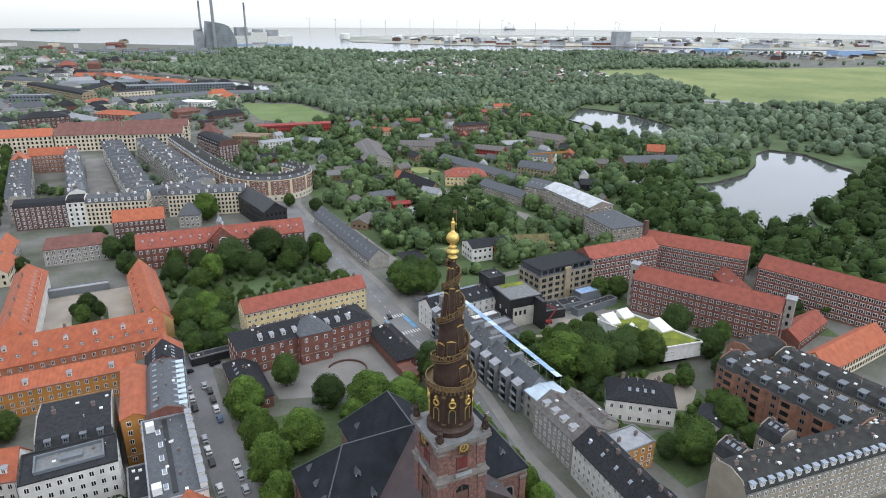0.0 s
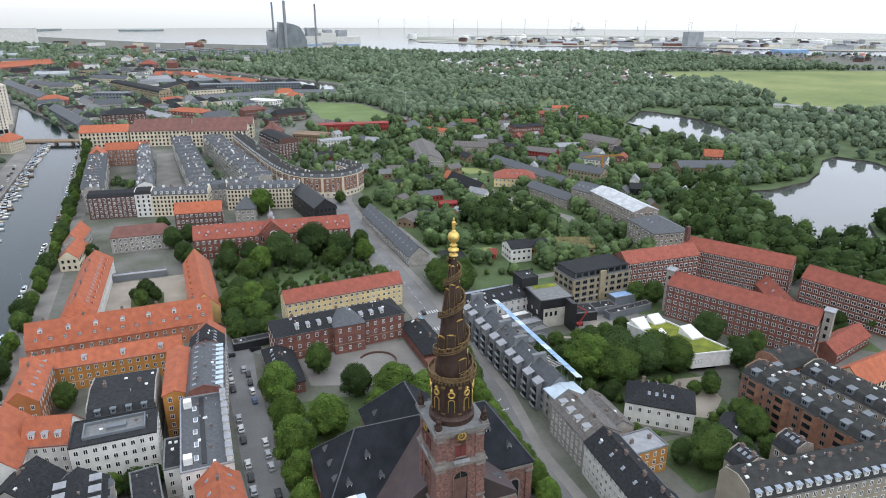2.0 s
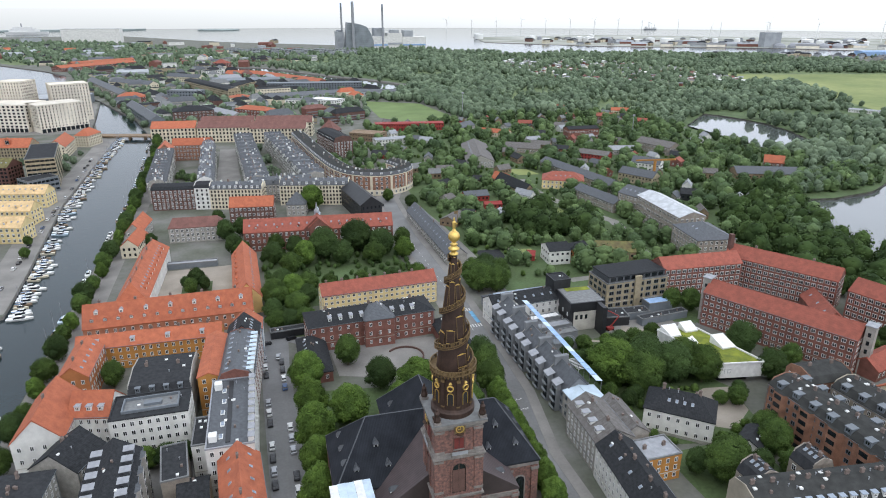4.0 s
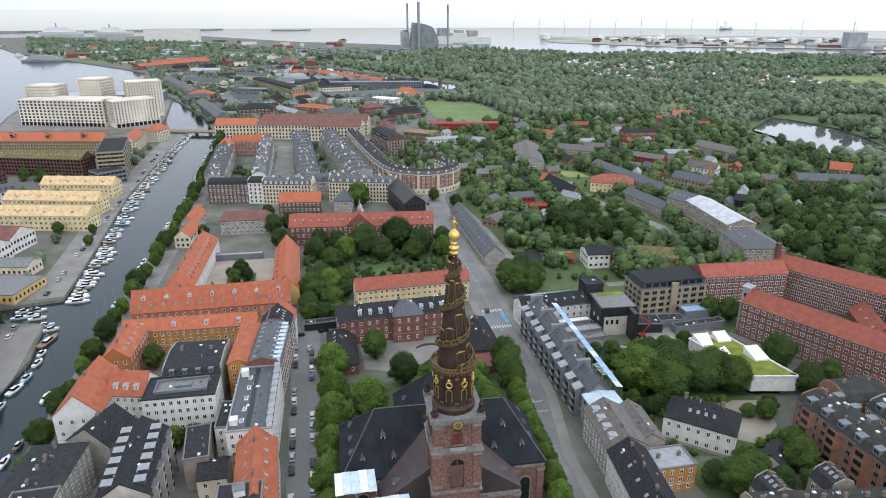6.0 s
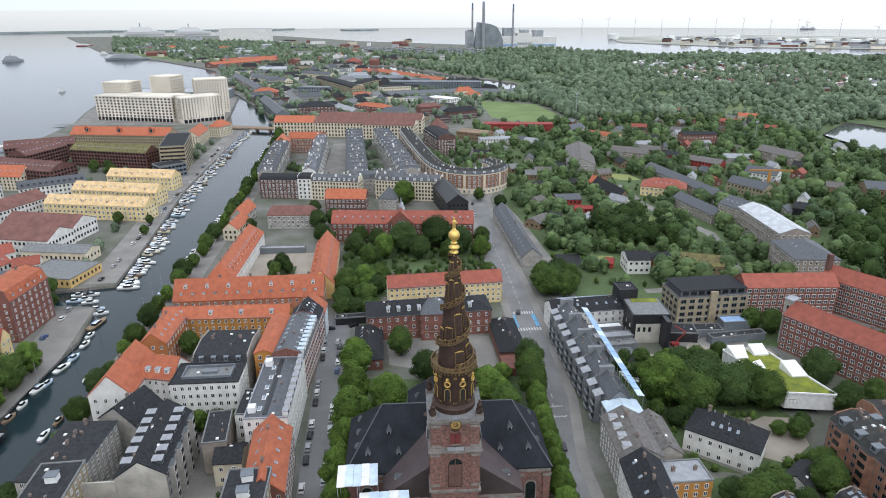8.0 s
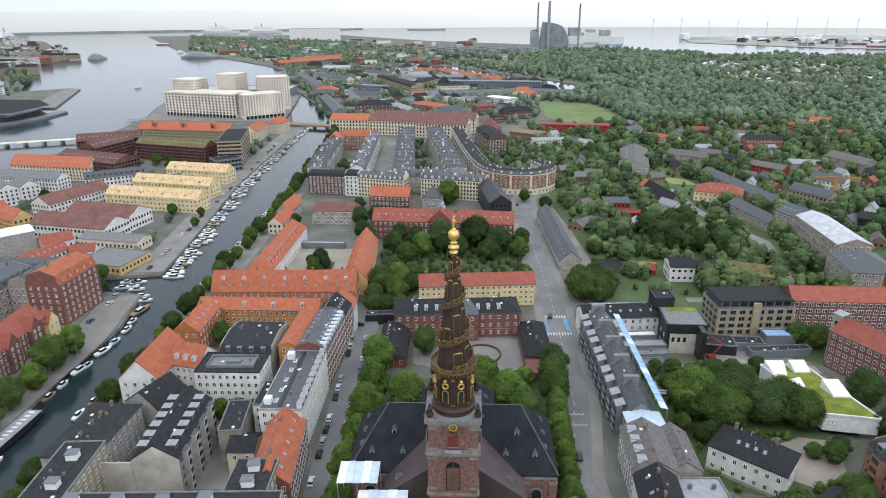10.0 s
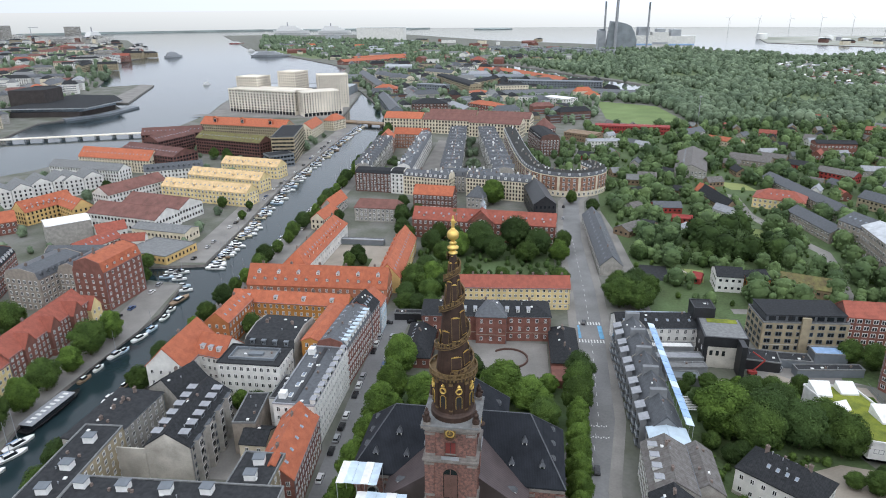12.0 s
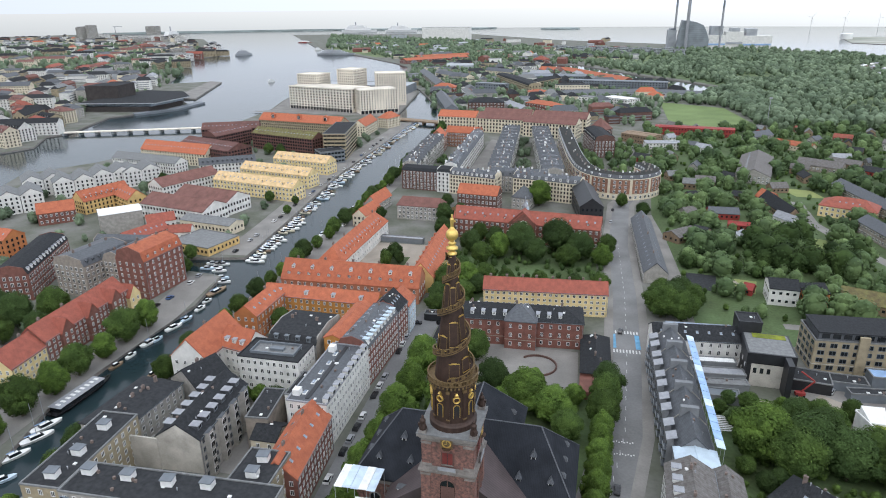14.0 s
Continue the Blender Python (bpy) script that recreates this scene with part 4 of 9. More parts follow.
def rail(geo, n, a0, a1, radius, height, tall=1.05, key="gold_worn"):
    """A railing round the axis: top bar, foot bar and balusters."""
    for i in range(n):
        t0, t1 = i / n, (i + 1) / n
        p, q = a0 + (a1 - a0) * t0, a0 + (a1 - a0) * t1
        r0, r1, z0, z1 = radius(t0), radius(t1), height(t0), height(t1)
        for lo, hi, th in ((tall - 0.14, tall, 0.12), (0.0, 0.16, 0.1)):
            pts = [((r + dr) * math.cos(a), (r + dr) * math.sin(a), z + h) for a, r, z in ((p, r0, z0), (q, r1, z1)) for dr in (-th, th) for h in (lo, hi)]
            geo.solid(pts, [(0, 1, 5, 4), (2, 6, 7, 3), (1, 3, 7, 5), (0, 4, 6, 2)], key)
        b = Geo()
        b.box(-0.07, 0.07, -0.07, 0.07, 0, tall - 0.1, key)
        geo.add(b, Matrix.Translation((r0 * math.cos(p), r0 * math.sin(p), z0)))
        pts = [((r) * math.cos(a), (r) * math.sin(a), z + h) for a, r, z in ((p, r0, z0), (q, r1, z1)) for h in (0.12, tall - 0.12)]
        if i % 3 == 1:
            geo.solid([pts[0], pts[2], pts[3], pts[1]], [(0, 1, 2, 3)], key)


g = Geo()
rail(g, 56, 0, 2 * math.pi, lambda t: 5.15, lambda t: 54.05)
part("railing", g, church, "gilded gallery railing")


def cone(z):
    return float(np.interp(z, [54, 60, 65.5, 72, 78, 80.5], [3.75, 3.1, 2.5, 1.65, 0.88, 0.62]))


g = Geo()
g.lathe([(cone(z), z) for z in (54, 57, 60, 63, 66, 69, 72, 75, 78, 80.5)], 32, "spire_copper")
spire = part("spire", g, church, "dark brown copper-clad tapering spire")


def climb(turn):
    return float(np.interp(turn, [0, 1, 2, 3, 3.8], [54.4, 60.8, 69.6, 76.2, 79.9]))


g, N = Geo(), 152
pts = []
for i in range(N + 1):
    t = 3.8 * i / N
    a, z = -math.pi / 2 + 2 * math.pi * t, climb(t)
    r = cone(z)
    w = 0.95 - 0.1 * t
    pts.append([((r - 0.1) * math.cos(a), (r - 0.1) * math.sin(a), z), ((r + w) * math.cos(a), (r + w) * math.sin(a), z), ((r + w) * math.cos(a), (r + w) * math.sin(a), z - 0.3), ((r - 0.1) * math.cos(a), (r - 0.1) * math.sin(a), z - 0.7)])
flat = [p for q in pts for p in q]
faces = [(4 * i + k, 4 * i + 4 + k, 4 * i + 4 + (k + 1) % 4, 4 * i + (k + 1) % 4) for i in range(N) for k in range(4)]
g.solid(flat, [f[::-1] for f in faces], "spire_copper")
part("stair", g, church, "winding outside staircase")
g = Geo()
rail(g, 150, -math.pi / 2, -math.pi / 2 + 2 * math.pi * 3.8, lambda t: cone(climb(3.8 * t)) + 0.92 - 0.38 * t, lambda t: climb(3.8 * t))
part("railing", g, church, "gilded railing of the winding stair")
g = Geo()
rail(g, 150, -math.pi / 2, -math.pi / 2 + 2 * math.pi * 3.8, lambda t: cone(climb(3.8 * t)) + 0.94 - 0.38 * t, lambda t: climb(3.8 * t) - 0.42, tall=0.2, key="gold_worn")
part("moulding", g, church, "gilded edge moulding of the stair")
for lev, (base, h, n) in enumerate(((0.42, 3.0, 8), (1.36, 5.2, 8), (2.38, 3.6, 8), (3.3, 1.7, 6))):
    for i in range(n):
        a = 2 * math.pi * (i + 0.4) / n
        lift = ((a + math.pi / 2) / (2 * math.pi)) % 1
        z = climb(min(3.7, lev + lift)) + 0.55
        if z + h > climb(min(3.8, lev + 1 + lift)) - 0.9:
            hh = max(0.9, climb(min(3.8, lev + 1 + lift)) - 1.3 - z)
        else:
            hh = h
        r = cone(z)
        lean = math.atan2(cone(z) - cone(z + hh), hh)
        w = r * 0.30
        g = Geo()
        g.box(-w, w, -0.03, 0.1, 0, hh, "spire_copper")
        for x in (-w, w - 0.1):
            g.box(x, x + 0.1, -0.07, 0.1, 0, hh, "gold_worn")
        for z1 in (0, hh - 0.12):
            g.box(-w, w, -0.1, 0.1, z1, z1 + 0.12, "gold")
        g.box(-w * 0.5, w * 0.5, -0.09, 0.1, hh, hh + 0.16, "gold")
        part("window", g, spire, m=Matrix.Rotation(a + math.pi / 2, 4, "Z") @ Matrix.Translation((0, -r - 0.02, z)) @ Matrix.Rotation(-lean, 4, "X"))
g = Geo()
g.lathe([(0.62, 80.4), (0.95, 80.5), (0.95, 80.75), (0.5, 81.0), (0.6, 81.3), (1.12, 81.55), (1.18, 81.9), (0.7, 82.2), (0.62, 82.6), (0.85, 82.75), (0.5, 83.0), (0.32, 83.3)], 20, "gold")
part("pedestal", g, church, "gilded vase-shaped pedestal", smooth=True)
g = Geo()
g.lathe([(1.22 * math.sin(math.pi * i / 12) + 0.01, 84.45 - 1.22 * math.cos(math.pi * i / 12)) for i in range(13)], 24, "gold")
part("ball", g, church, "large gilded ball", smooth=True)
g = Geo()
g.lathe([(0.5, 85.6), (0.42, 85.8), (0.3, 86.0), (0.36, 86.9), (0.42, 87.5), (0.2, 87.85), (0.22, 88.1), (0.18, 88.4), (0.02, 88.5)], 10, "gold")
g.box(0.25, 0.75, -0.12, 0.12, 87.0, 87.3, "gold")
g.box(0.68, 0.76, -0.05, 0.05, 86.2, 90.0, "gold_worn")
single("statue", g, "gilded figure with a banner on the spire", "statue", smooth=False)
g = Geo()
g.box(0.0, 0.7, -0.04, 0.04, 89.3, 89.9, "gold_worn")
part("flag", g, church, "small gilded vane")
for i, (x, y) in enumerate(((-5.3, -5.3), (5.3, -5.3), (5.3, 5.3), (-5.3, 5.3))):
    g = Geo()
    g.box(-0.65, 0.65, -0.65, 0.65, 0, 0.5, "tower_stone")
    g.lathe([(0.62, 0.5), (0.7, 0.9), (0.45, 1.6), (0.5, 2.2), (0.22, 2.6), (0.27, 2.9), (0.03, 3.2)], 9, "spire_copper")
    g.box(-0.8, 0.3, -0.25, 0.2, 1.2, 1.6, "spire_copper")
    single("statue", g, "dark seated figure on the tower's corner", "statue", m=Matrix.Translation((x, y, 43.06)) @ Matrix.Rotation(i * 1.57, 4, "Z") @ Matrix.Scale(1.25, 4))


def hipped(p0, p1, width, eave, ridge, hip0, hip1, key, over=0.6):
    """A roof part of the church with its own x along the ridge."""
    a, b = Vector((*p0, 0)), Vector((*p1, 0))
    L, w2 = (b - a).length, width / 2
    v = [(-over if hip0 else 0, -w2 - over, eave), (L + (over if hip1 else 0), -w2 - over, eave), (L + (over if hip1 else 0), w2 + over, eave), (-over if hip0 else 0, w2 + over, eave), (hip0, 0, ridge), (L - hip1, 0, ridge)]
    g = Geo()
    g.solid(v + [(x, y, z - 0.5) for x, y, z in v[:4]], [(0, 1, 5, 4), (2, 3, 4, 5), (3, 0, 4), (1, 2, 5), (0, 6, 7, 1), (1, 7, 8, 2), (2, 8, 9, 3), (3, 9, 6, 0), (9, 8, 7, 6)], key)
    place = pose(a.x, a.y, 0, 0, 0, math.degrees(math.atan2(b.y - a.y, b.x - a.x)))
    for i, j in ((0, 4), (3, 4), (1, 5), (2, 5), (4, 5)):
        p, q = Vector(v[i]), Vector(v[j])
        if (q - p).length < 0.5 or (i in (0, 3) and not hip0) or (i in (1, 2) and not hip1):
            continue
        c = Geo()
        c.box(0, (q - p).length, -0.15, 0.15, -0.05, 0.1, "zinc")
        part("ridge_cap", c, church, "dull lead ridge cap", m=place @ Matrix.Translation(p) @ (q - p).to_track_quat("X", "Z").to_matrix().to_4x4())
    return part("roof", g, church, m=pose(a.x, a.y, 0, 0, 0, math.degrees(math.atan2(b.y - a.y, b.x - a.x))))


hipped((-27, 20), (25.8, 20), 23, 17.3, 30, 9.2, 8.6, "church_tile")
hipped((0, 20), (0, 45.5), 21, 17.3, 30.1, 0, 9, "church_tile")
hipped((0, 0.2), (0, 20), 34, 16.4, 29.2, 0, 0, "roof_copper_brown")
for x0, x1, y0, y1, z in ((-27, 25.8, 8.5, 31.5, 17), (-10.5, 10.5, 20, 45.5, 17), (-17, 17, 0.2, 20, 16)):
    g = Geo()
    g.box(x0, x1, y0, y1, 0, z, "tower_brick")
    part("nave_wall", g, church)
    g = Geo()
    g.box(x0 - 0.3, x1 + 0.3, y0 - 0.3, y1 + 0.3, z - 1.4, z - 0.2, "tower_stone")
    part("cornice", g, church, "sandstone cornice")
for x, y, rz in ((-27, 15, -90), (-27, 25, -90), (25.8, 15, 90), (25.8, 25, 90), (21, 8.5, 0), (-22, 8.5, 0), (-17, 4, -90), (17, 4, 90), (-12, 0.2, 0), (12, 0.2, 0), (-10.5, 38, -90), (10.5, 38, 90)):
    g = Geo()
    arch(g, 2.6, 8.5, "tower_stone", "glass_dark", 0.3)
    part("arched_window", g, church, m=pose(x, y, 4, 0, 0, rz))
for x, y, rz in ((-27, 9.2, -90), (-27, 20, -90), (-27, 30.8, -90), (25.8, 9.2, 90), (25.8, 20, 90), (25.8, 30.8, 90), (17, 0.9, 90), (17, 7.6, 90), (-16.4, 0.2, 0), (-8, 0.2, 0), (8, 0.2, 0), (16.4, 0.2, 0), (25, 8.5, 0), (18, 8.5, 0), (-26, 8.5, 0), (-18, 8.5, 0)):
    g = Geo()
    g.box(-0.8, 0.8, -0.4, 0, 0, 15.4, "tower_brick")
    g.box(-1.0, 1.0, -0.55, 0, 14.2, 15.0, "tower_stone")
    part("pilaster", g, church, m=pose(x, y, 0, 0, 0, rz))


def lucarne(x, y, z, rz):
    g = Geo()
    g.box(-0.55, 0.55, 0, 2.0, -0.2, 0.95, "paint_white")
    g.box(-0.38, 0.38, -0.05, 0.1, 0.1, 0.8, "glass_dark")
    g.solid([(-0.8, -0.3, 0.95), (0.8, -0.3, 0.95), (0.8, 2.2, 0.95), (-0.8, 2.2, 0.95), (0, 0.3, 2.2), (0, 2.4, 2.0)], [(0, 1, 4), (1, 2, 5, 4), (3, 0, 4, 5), (0, 3, 2, 1)], "zinc")
    part("dormer", g, church, m=pose(x, y, z, 0, 0, rz))


for x in (-21.5, -13.5, 13, 20.5):
    lucarne(x, 11.0, 20.2, 0)
for x in (-16, 16):
    lucarne(x, 14.6, 24.2, 0)
for y in (14, 20, 26):
    lucarne(-24.8, y, 20.4, -90)
    lucarne(23.6, y, 20.4, 90)
for y in (30, 38):
    lucarne(-8.6, y, 19.6, -90)
    lucarne(8.6, y, 19.6, 90)
lucarne(-3.2, 43.2, 20.6, 180)
lucarne(-14.5, 4, 18.3, -90), lucarne(14.5, 4, 18.3, 90)

scaffold = thing("scaffold", "roof scaffold covered with pale blue plastic sheeting", "scaffold")
for x0, x1, y0, y1, z in ((-28.5, -18.5, 0, 8, 20.8), (-23, -11, -6.5, -0.6, 19.2)):
    for k in range(5):
        g = Geo()
        s = (x1 - x0) / 5
        g.box(x0 + k * s, x0 + (k + 1) * s - 0.03, y0, y1, z + 0.12 * (k % 2), z + 0.15 + 0.12 * (k % 2), "sheet_pale" if k % 3 else "paint_white")
        part("sheet", g, scaffold)
    for px in (x0 + 0.2, (x0 + x1) / 2, x1 - 0.2):
        for py in (y0 + 0.2, y1 - 0.2):
            g = Geo()
            g.lathe([(0.07, 0), (0.07, z)], 6, "steel_grey", at=(px, py))
            part("post", g, scaffold)
H = house
# school and yellow range
H("school", "brown brick school with black slate roof and white windows", (-24, 119.5), (28, 122), 15, 11, 14.5, "brick_red", "slate", "hip", floors=3, bay=3.3, dormers="f", ndorm=9, chimneys=3, flat_dormer=True, dw=(1.3, 1.5))
H("school", "projecting brick pavilion of a school with hipped slate roof", (4.5, 110.4), (4.5, 124), 12, 12, 16.2, "brick_red", "zinc", "hip", floors=3, bay=3.1, sides="l", hip=6.0)
H("apartment_house", "long pale yellow house with red tiled roof", (-15, 147), (38, 150), 10, 10.5, 14.5, "plaster_pale_yellow", "tile_red", floors=4, bay=2.4, win=(1.2, 1.3), trim="paint_white", chimneys=8)
H("gatehouse", "low brick gatehouse with black slate roof", (33, 90), (33, 118), 10.5, 4.5, 8.3, "brick_red", "slate", "hip", floors=1, sides="flr", chimneys=2)
H("gatehouse", "low brick gatehouse with slate roof and grey skylights", (-23, 89), (-23, 117), 11, 4.5, 8.3, "brick_red", "slate", "hip", floors=1, sky="b", nsky=6, sides="bl")
# orange-roofed complex
H("warehouse", "long red plastered house with steep orange tiled roof", (-110, 150), (-44, 150), 14, 8, 15.5, "plaster_red", "tile_orange", floors=2, dormers="f", ndorm=13, bay=3.2, dw=(1.3, 1.3), sides="fr", chimneys=5, trim="plaster_cream", dkey="lead_grey")
long = [o for o in bpy.data.objects if o.name.startswith("warehouse") and not o.parent][-1]
for i in range(7):
    part("dormer", shared(("dormer", 1.5, 1.5, "lead"), lambda: dormer_geo(1.5, 1.5, 2.2, "lead_grey", "paint_white", False))[1], long, m=pose(5 + i * 9.4, -3.4, 11.9))
H("warehouse", "yellow courtyard wing with steep orange tiled roof", (-46, 156), (-47, 214), 12, 8, 15, "plaster_yellow", "tile_orange", floors=2, dormers="b", ndorm=8, bay=3.2, dw=(1.3, 1.3), sky="f", sides="fb", trim="plaster_cream")
H("warehouse", "white courtyard wing with steep orange tiled roof", (-95, 166), (-92, 236), 13, 8, 15, "plaster_white", "tile_orange", "hip", floors=2, bay=3.2, sky="fb", sides="fb", chimneys=5, hip=5, dormers="f", ndorm=10, dw=(1.3, 1.3))
H("town_house", "orange plastered house with orange tiled roof", (-108, 126), (-56, 124), 9, 9.5, 13, "plaster_ochre", "tile_orange", floors=3, sides="f", dormers="f", ndorm=4, flat_dormer=True, chimneys=5)
H("town_house", "orange plastered back wing with orange tiled roof", (-104, 98), (-103, 121), 10, 11, 15, "plaster_orange", "tile_orange", floors=3, sides="fl", sky="f", chimneys=2)
H("town_house", "ochre plastered back house with tall windows", (-59, 78), (-57, 108), 7, 15.5, 17, "plaster_ochre", "tile_orange", floors=5, bay=2.3, sides="bl", win=(1.2, 1.6))
# row on the side street
row = H("town_house", "white plastered house with flat grey roof and white skylights", (-52, 38), (-51, 74), 13, 15.6, 15.6, "plaster_white", "zinc", "flat", floors=5, bay=2.2, sides="fbl", trim="lead_grey")
g = Geo()
g.box(2, 34.5, 0.0, 1.3, 15.7, 15.95, "black_clad")
part("walkway", g, row, "dark ribbed roof strip")
for i, (u, v) in enumerate(((5, 2.6), (11, 2.4), (17, 2.6), (23, 2.4), (29, 2.6))):
    g = Geo()
    g.box(u - 1.1, u + 1.1, v - 0.6, v + 0.6, 15.7, 16.0, "paint_white")
    g.box(u - 0.9, u - 0.1, v - 0.4, v + 0.4, 16.1, 16.2, "glass_sky")
    g.box(u + 0.1, u + 0.9, v - 0.4, v + 0.4, 16.1, 16.2, "glass_sky")
    part("skylight", g, row, "white double skylight")
for u, v, h in ((4, 4.6, 2.0), (31, 4.4, 2.2)):
    g = Geo()
    g.box(u - 1.2, u + 1.2, v - 1.1, v + 1.1, 15.7, 15.7 + h, "paint_white")
    part("stair_head", g, row, "white roof stair head")
for i in range(9):
    g = Geo()
    u = 2.2 + i * 3.95
    g.box(u - 1.3, u + 1.3, -6.5, -4.9, 15.7, 17.3, "plaster_white")
    g.box(u - 1.4, u + 1.4, -6.65, -4.8, 17.3, 17.42, "lead_grey")
    g.box(u - 0.8, u + 0.8, -6.55, -6.45, 16.1, 17.1, "glass_dark")
    part("dormer", g, row, "white boxy dormer")
H("town_house", "red brick house with grey roof and turquoise dormers", (-50.5, 74), (-48, 104), 11.5, 15, 19, "brick_red", "zinc", "mansard", floors=5, bay=2.1, dormers="f", ndorm=9, flat_dormer=True, dkey="plaster_blue", dw=(1.6, 1.9), sky="fb", nsky=8)
H("town_house", "narrow red brick house with slate roof and skylights", (-48, 104), (-47, 115), 11.5, 15, 20, "brick_red", "slate", "gable", floors=5, bay=2.1, sky="fb", nsky=4)
H("town_house", "pale blue corner house with orange tiled roof", (-46.5, 115), (-46, 125), 11, 12.5, 17, "plaster_blue", "tile_orange", floors=4, bay=2.2)
H("town_house", "brick house with bright orange tiled roof", (-48.5, 10), (-50, 38), 11, 12, 17, "brick_red", "tile_orange", floors=4, bay=2.2, sky="fb", nsky=5, chimneys=2)
H("back_house", "white rear wing with flat grey roof", (-60, 46), (-59.5, 60), 6, 12, 12, "plaster_white", "felt", "flat", floors=4, bay=2.6, sides="bl")
H("back_house", "low cream back house with slate roof", (-66, 33), (-58, 33), 9, 8, 10, "plaster_cream", "slate", floors=2, sides="fl")
# canal side near
H("apartment_house", "cream apartment house with flat dark roof terrace", (-86, 66.5), (-64, 66), 13, 15.5, 15.5, "plaster_white", "felt", "flat", floors=5, bay=2.2, sides="frl", trim="felt", win=(1.2, 1.6))
H("town_house", "white gabled canal house with orange tiled roof", (-105, 60), (-104, 84), 14, 13, 20, "plaster_white", "tile_orange", floors=3, bay=2.8, sides="flb", chimneys=1)
H("town_house", "white house with orange mansard and red dormer band", (-98, 76), (-86, 73), 12, 13, 18.5, "plaster_white", "tile_orange", floors=4, bay=2.2, sides="f", dormers="f", ndorm=3, flat_dormer=True)
H("town_house", "dark mansard-roofed house with white dormers", (-83, 88), (-64, 87), 22, 13, 17, "plaster_grey", "felt", "mansard", floors=4, dormers="f", ndorm=4, sides="fb", flat_dormer=True, dkey="steel_dark", chimneys=2)
H("town_house", "grey apartment house with slate roof and boxy dormers", (-81, 17), (-82, 46), 13, 14.5, 19, "plaster_grey", "slate", floors=5, bay=2.6, dormers="fb", ndorm=6, flat_dormer=True, dw=(2.4, 1.7), sides="fb", win=(1.2, 1.6), dkey="zinc", style=("dark",))
grey_house = [o for o in bpy.data.objects if o.name.startswith("town_house") and not o.parent][-1]
for u in (4.2, 11.4, 18.6, 25.4):
    g = Geo()
    g.prism([(u - 2.0, -6.4), (u - 1.2, -7.7), (u + 1.2, -7.7), (u + 2.0, -6.4)], 0, 14.8, "plaster_grey", "zinc")
    for j in range(5):
        z = 1.0 + j * 2.8
        g.box(u - 0.95, u + 0.95, -7.76, -7.66, z, z + 1.8, "paint_white")
        for x in (u - 0.85, u + 0.06):
            g.box(x, x + 0.79, -7.8, -7.7, z + 0.1, z + 1.7, "glass_dark")
    part("bay", g, grey_house, "projecting grey bay with tall windows")
H("town_house", "dark-roofed grey canal house", (-106, 18), (-104, 44), 15, 14, 15.5, "plaster_grey", "felt", "hip", floors=5, sides="fbl", chimneys=5, hip=6)
H("town_house", "narrow dark-roofed house by the canal", (-98, 46), (-93, 58), 14, 12, 17, "plaster_grey", "slate", floors=4, sides="fb", chimneys=1)
H("back_house", "brick back building with blank plaster gable", (-66.5, 34), (-68, 50), 7, 11, 12, "brick_grey", "felt", "flat", floors=0)
g = Geo()
g.prism([(-87.5, 16.72), (-87.5, 16.9), (-74.6, 17.36), (-74.6, 17.16)], 0, 14.4, "plaster_worn")
g.solid([(-87.5, 16.72, 14.4), (-74.6, 17.16, 14.4), (-81.05, 16.94, 18.8), (-87.5, 16.9, 14.4), (-74.6, 17.36, 14.4), (-81.05, 17.12, 18.8)], [(0, 1, 2), (5, 4, 3), (0, 2, 5, 3), (2, 1, 4, 5)], "plaster_worn")
g.box(-100.5, -87.4, 16.4, 16.9, 0, 13.6, "plaster_worn")
single("fire_wall", g, "blank weathered grey plaster end wall with stains", "wall")
# right of the street
H("office", "long white office with black roof and skylights", (53.5, 117), (85, 119), 12, 9.5, 13, "plaster_white", "slate", floors=3, sky="f", nsky=7, bay=3, sides="fl", win=(1.1, 1.8))
H("apartment_block", "red brick apartment block with red tiled roof", (141, 123), (182, 120), 12, 15, 19, "brick_red", "tile_red", floors=5, bay=2.7, sides="fl", win=(1.6, 1.5), loose=False)
H("apartment_block", "red brick apartment block with red tiled roof", (186, 129), (212, 86), 12.5, 15, 19.5, "brick_red", "tile_red", floors=5, bay=2.6, sides="fr", win=(1.6, 1.5), chimneys=2, loose=False)
H("apartment_block", "red brick apartment block with broad red tiled roof", (147, 93), (173, 40), 12.5, 15, 19.5, "brick_red", "tile_red", floors=5, bay=2.6, sides="flr", win=(1.6, 1.5), chimneys=1)
H("apartment_block", "red brick apartment block with red tiled roof", (209, 76), (232, -5), 12.5, 15, 19.5, "brick_red", "tile_red", floors=5, bay=2.6, sides="f", win=(1.6, 1.5), chimneys=2, loose=False)
H("hall", "low brick link building with red tiled roof", (189, 66), (201, 90), 10, 6, 10, "brick_red", "tile_red", floors=1, sky="b", nsky=3, sides="f", loose=False)
H("hall", "low brick hall with red tiled roof", (172, 36), (199, 42), 10, 4.5, 8, "brick_red", "tile_red", floors=1, sides="f", loose=False)
H("hall", "long pale hall with orange tiled roof", (158, 16), (202, 20), 12, 6, 11, "plaster_cream", "tile_orange", floors=2, sides="f", bay=2.0, loose=False)
H("villa", "white villa with black hipped roof", (79, 36), (95, 22), 13, 8.5, 13.5, "plaster_white", "slate", "hip", floors=2, bay=2.9, sky="fb", nsky=4, hip=6, win=(1.1, 1.6), chimneys=2, plinth="plaster_grey")
H("shed", "white low shed with dark roof", (98, 10), (107, 16), 7, 4, 6, "plaster_white", "felt", floors=0)
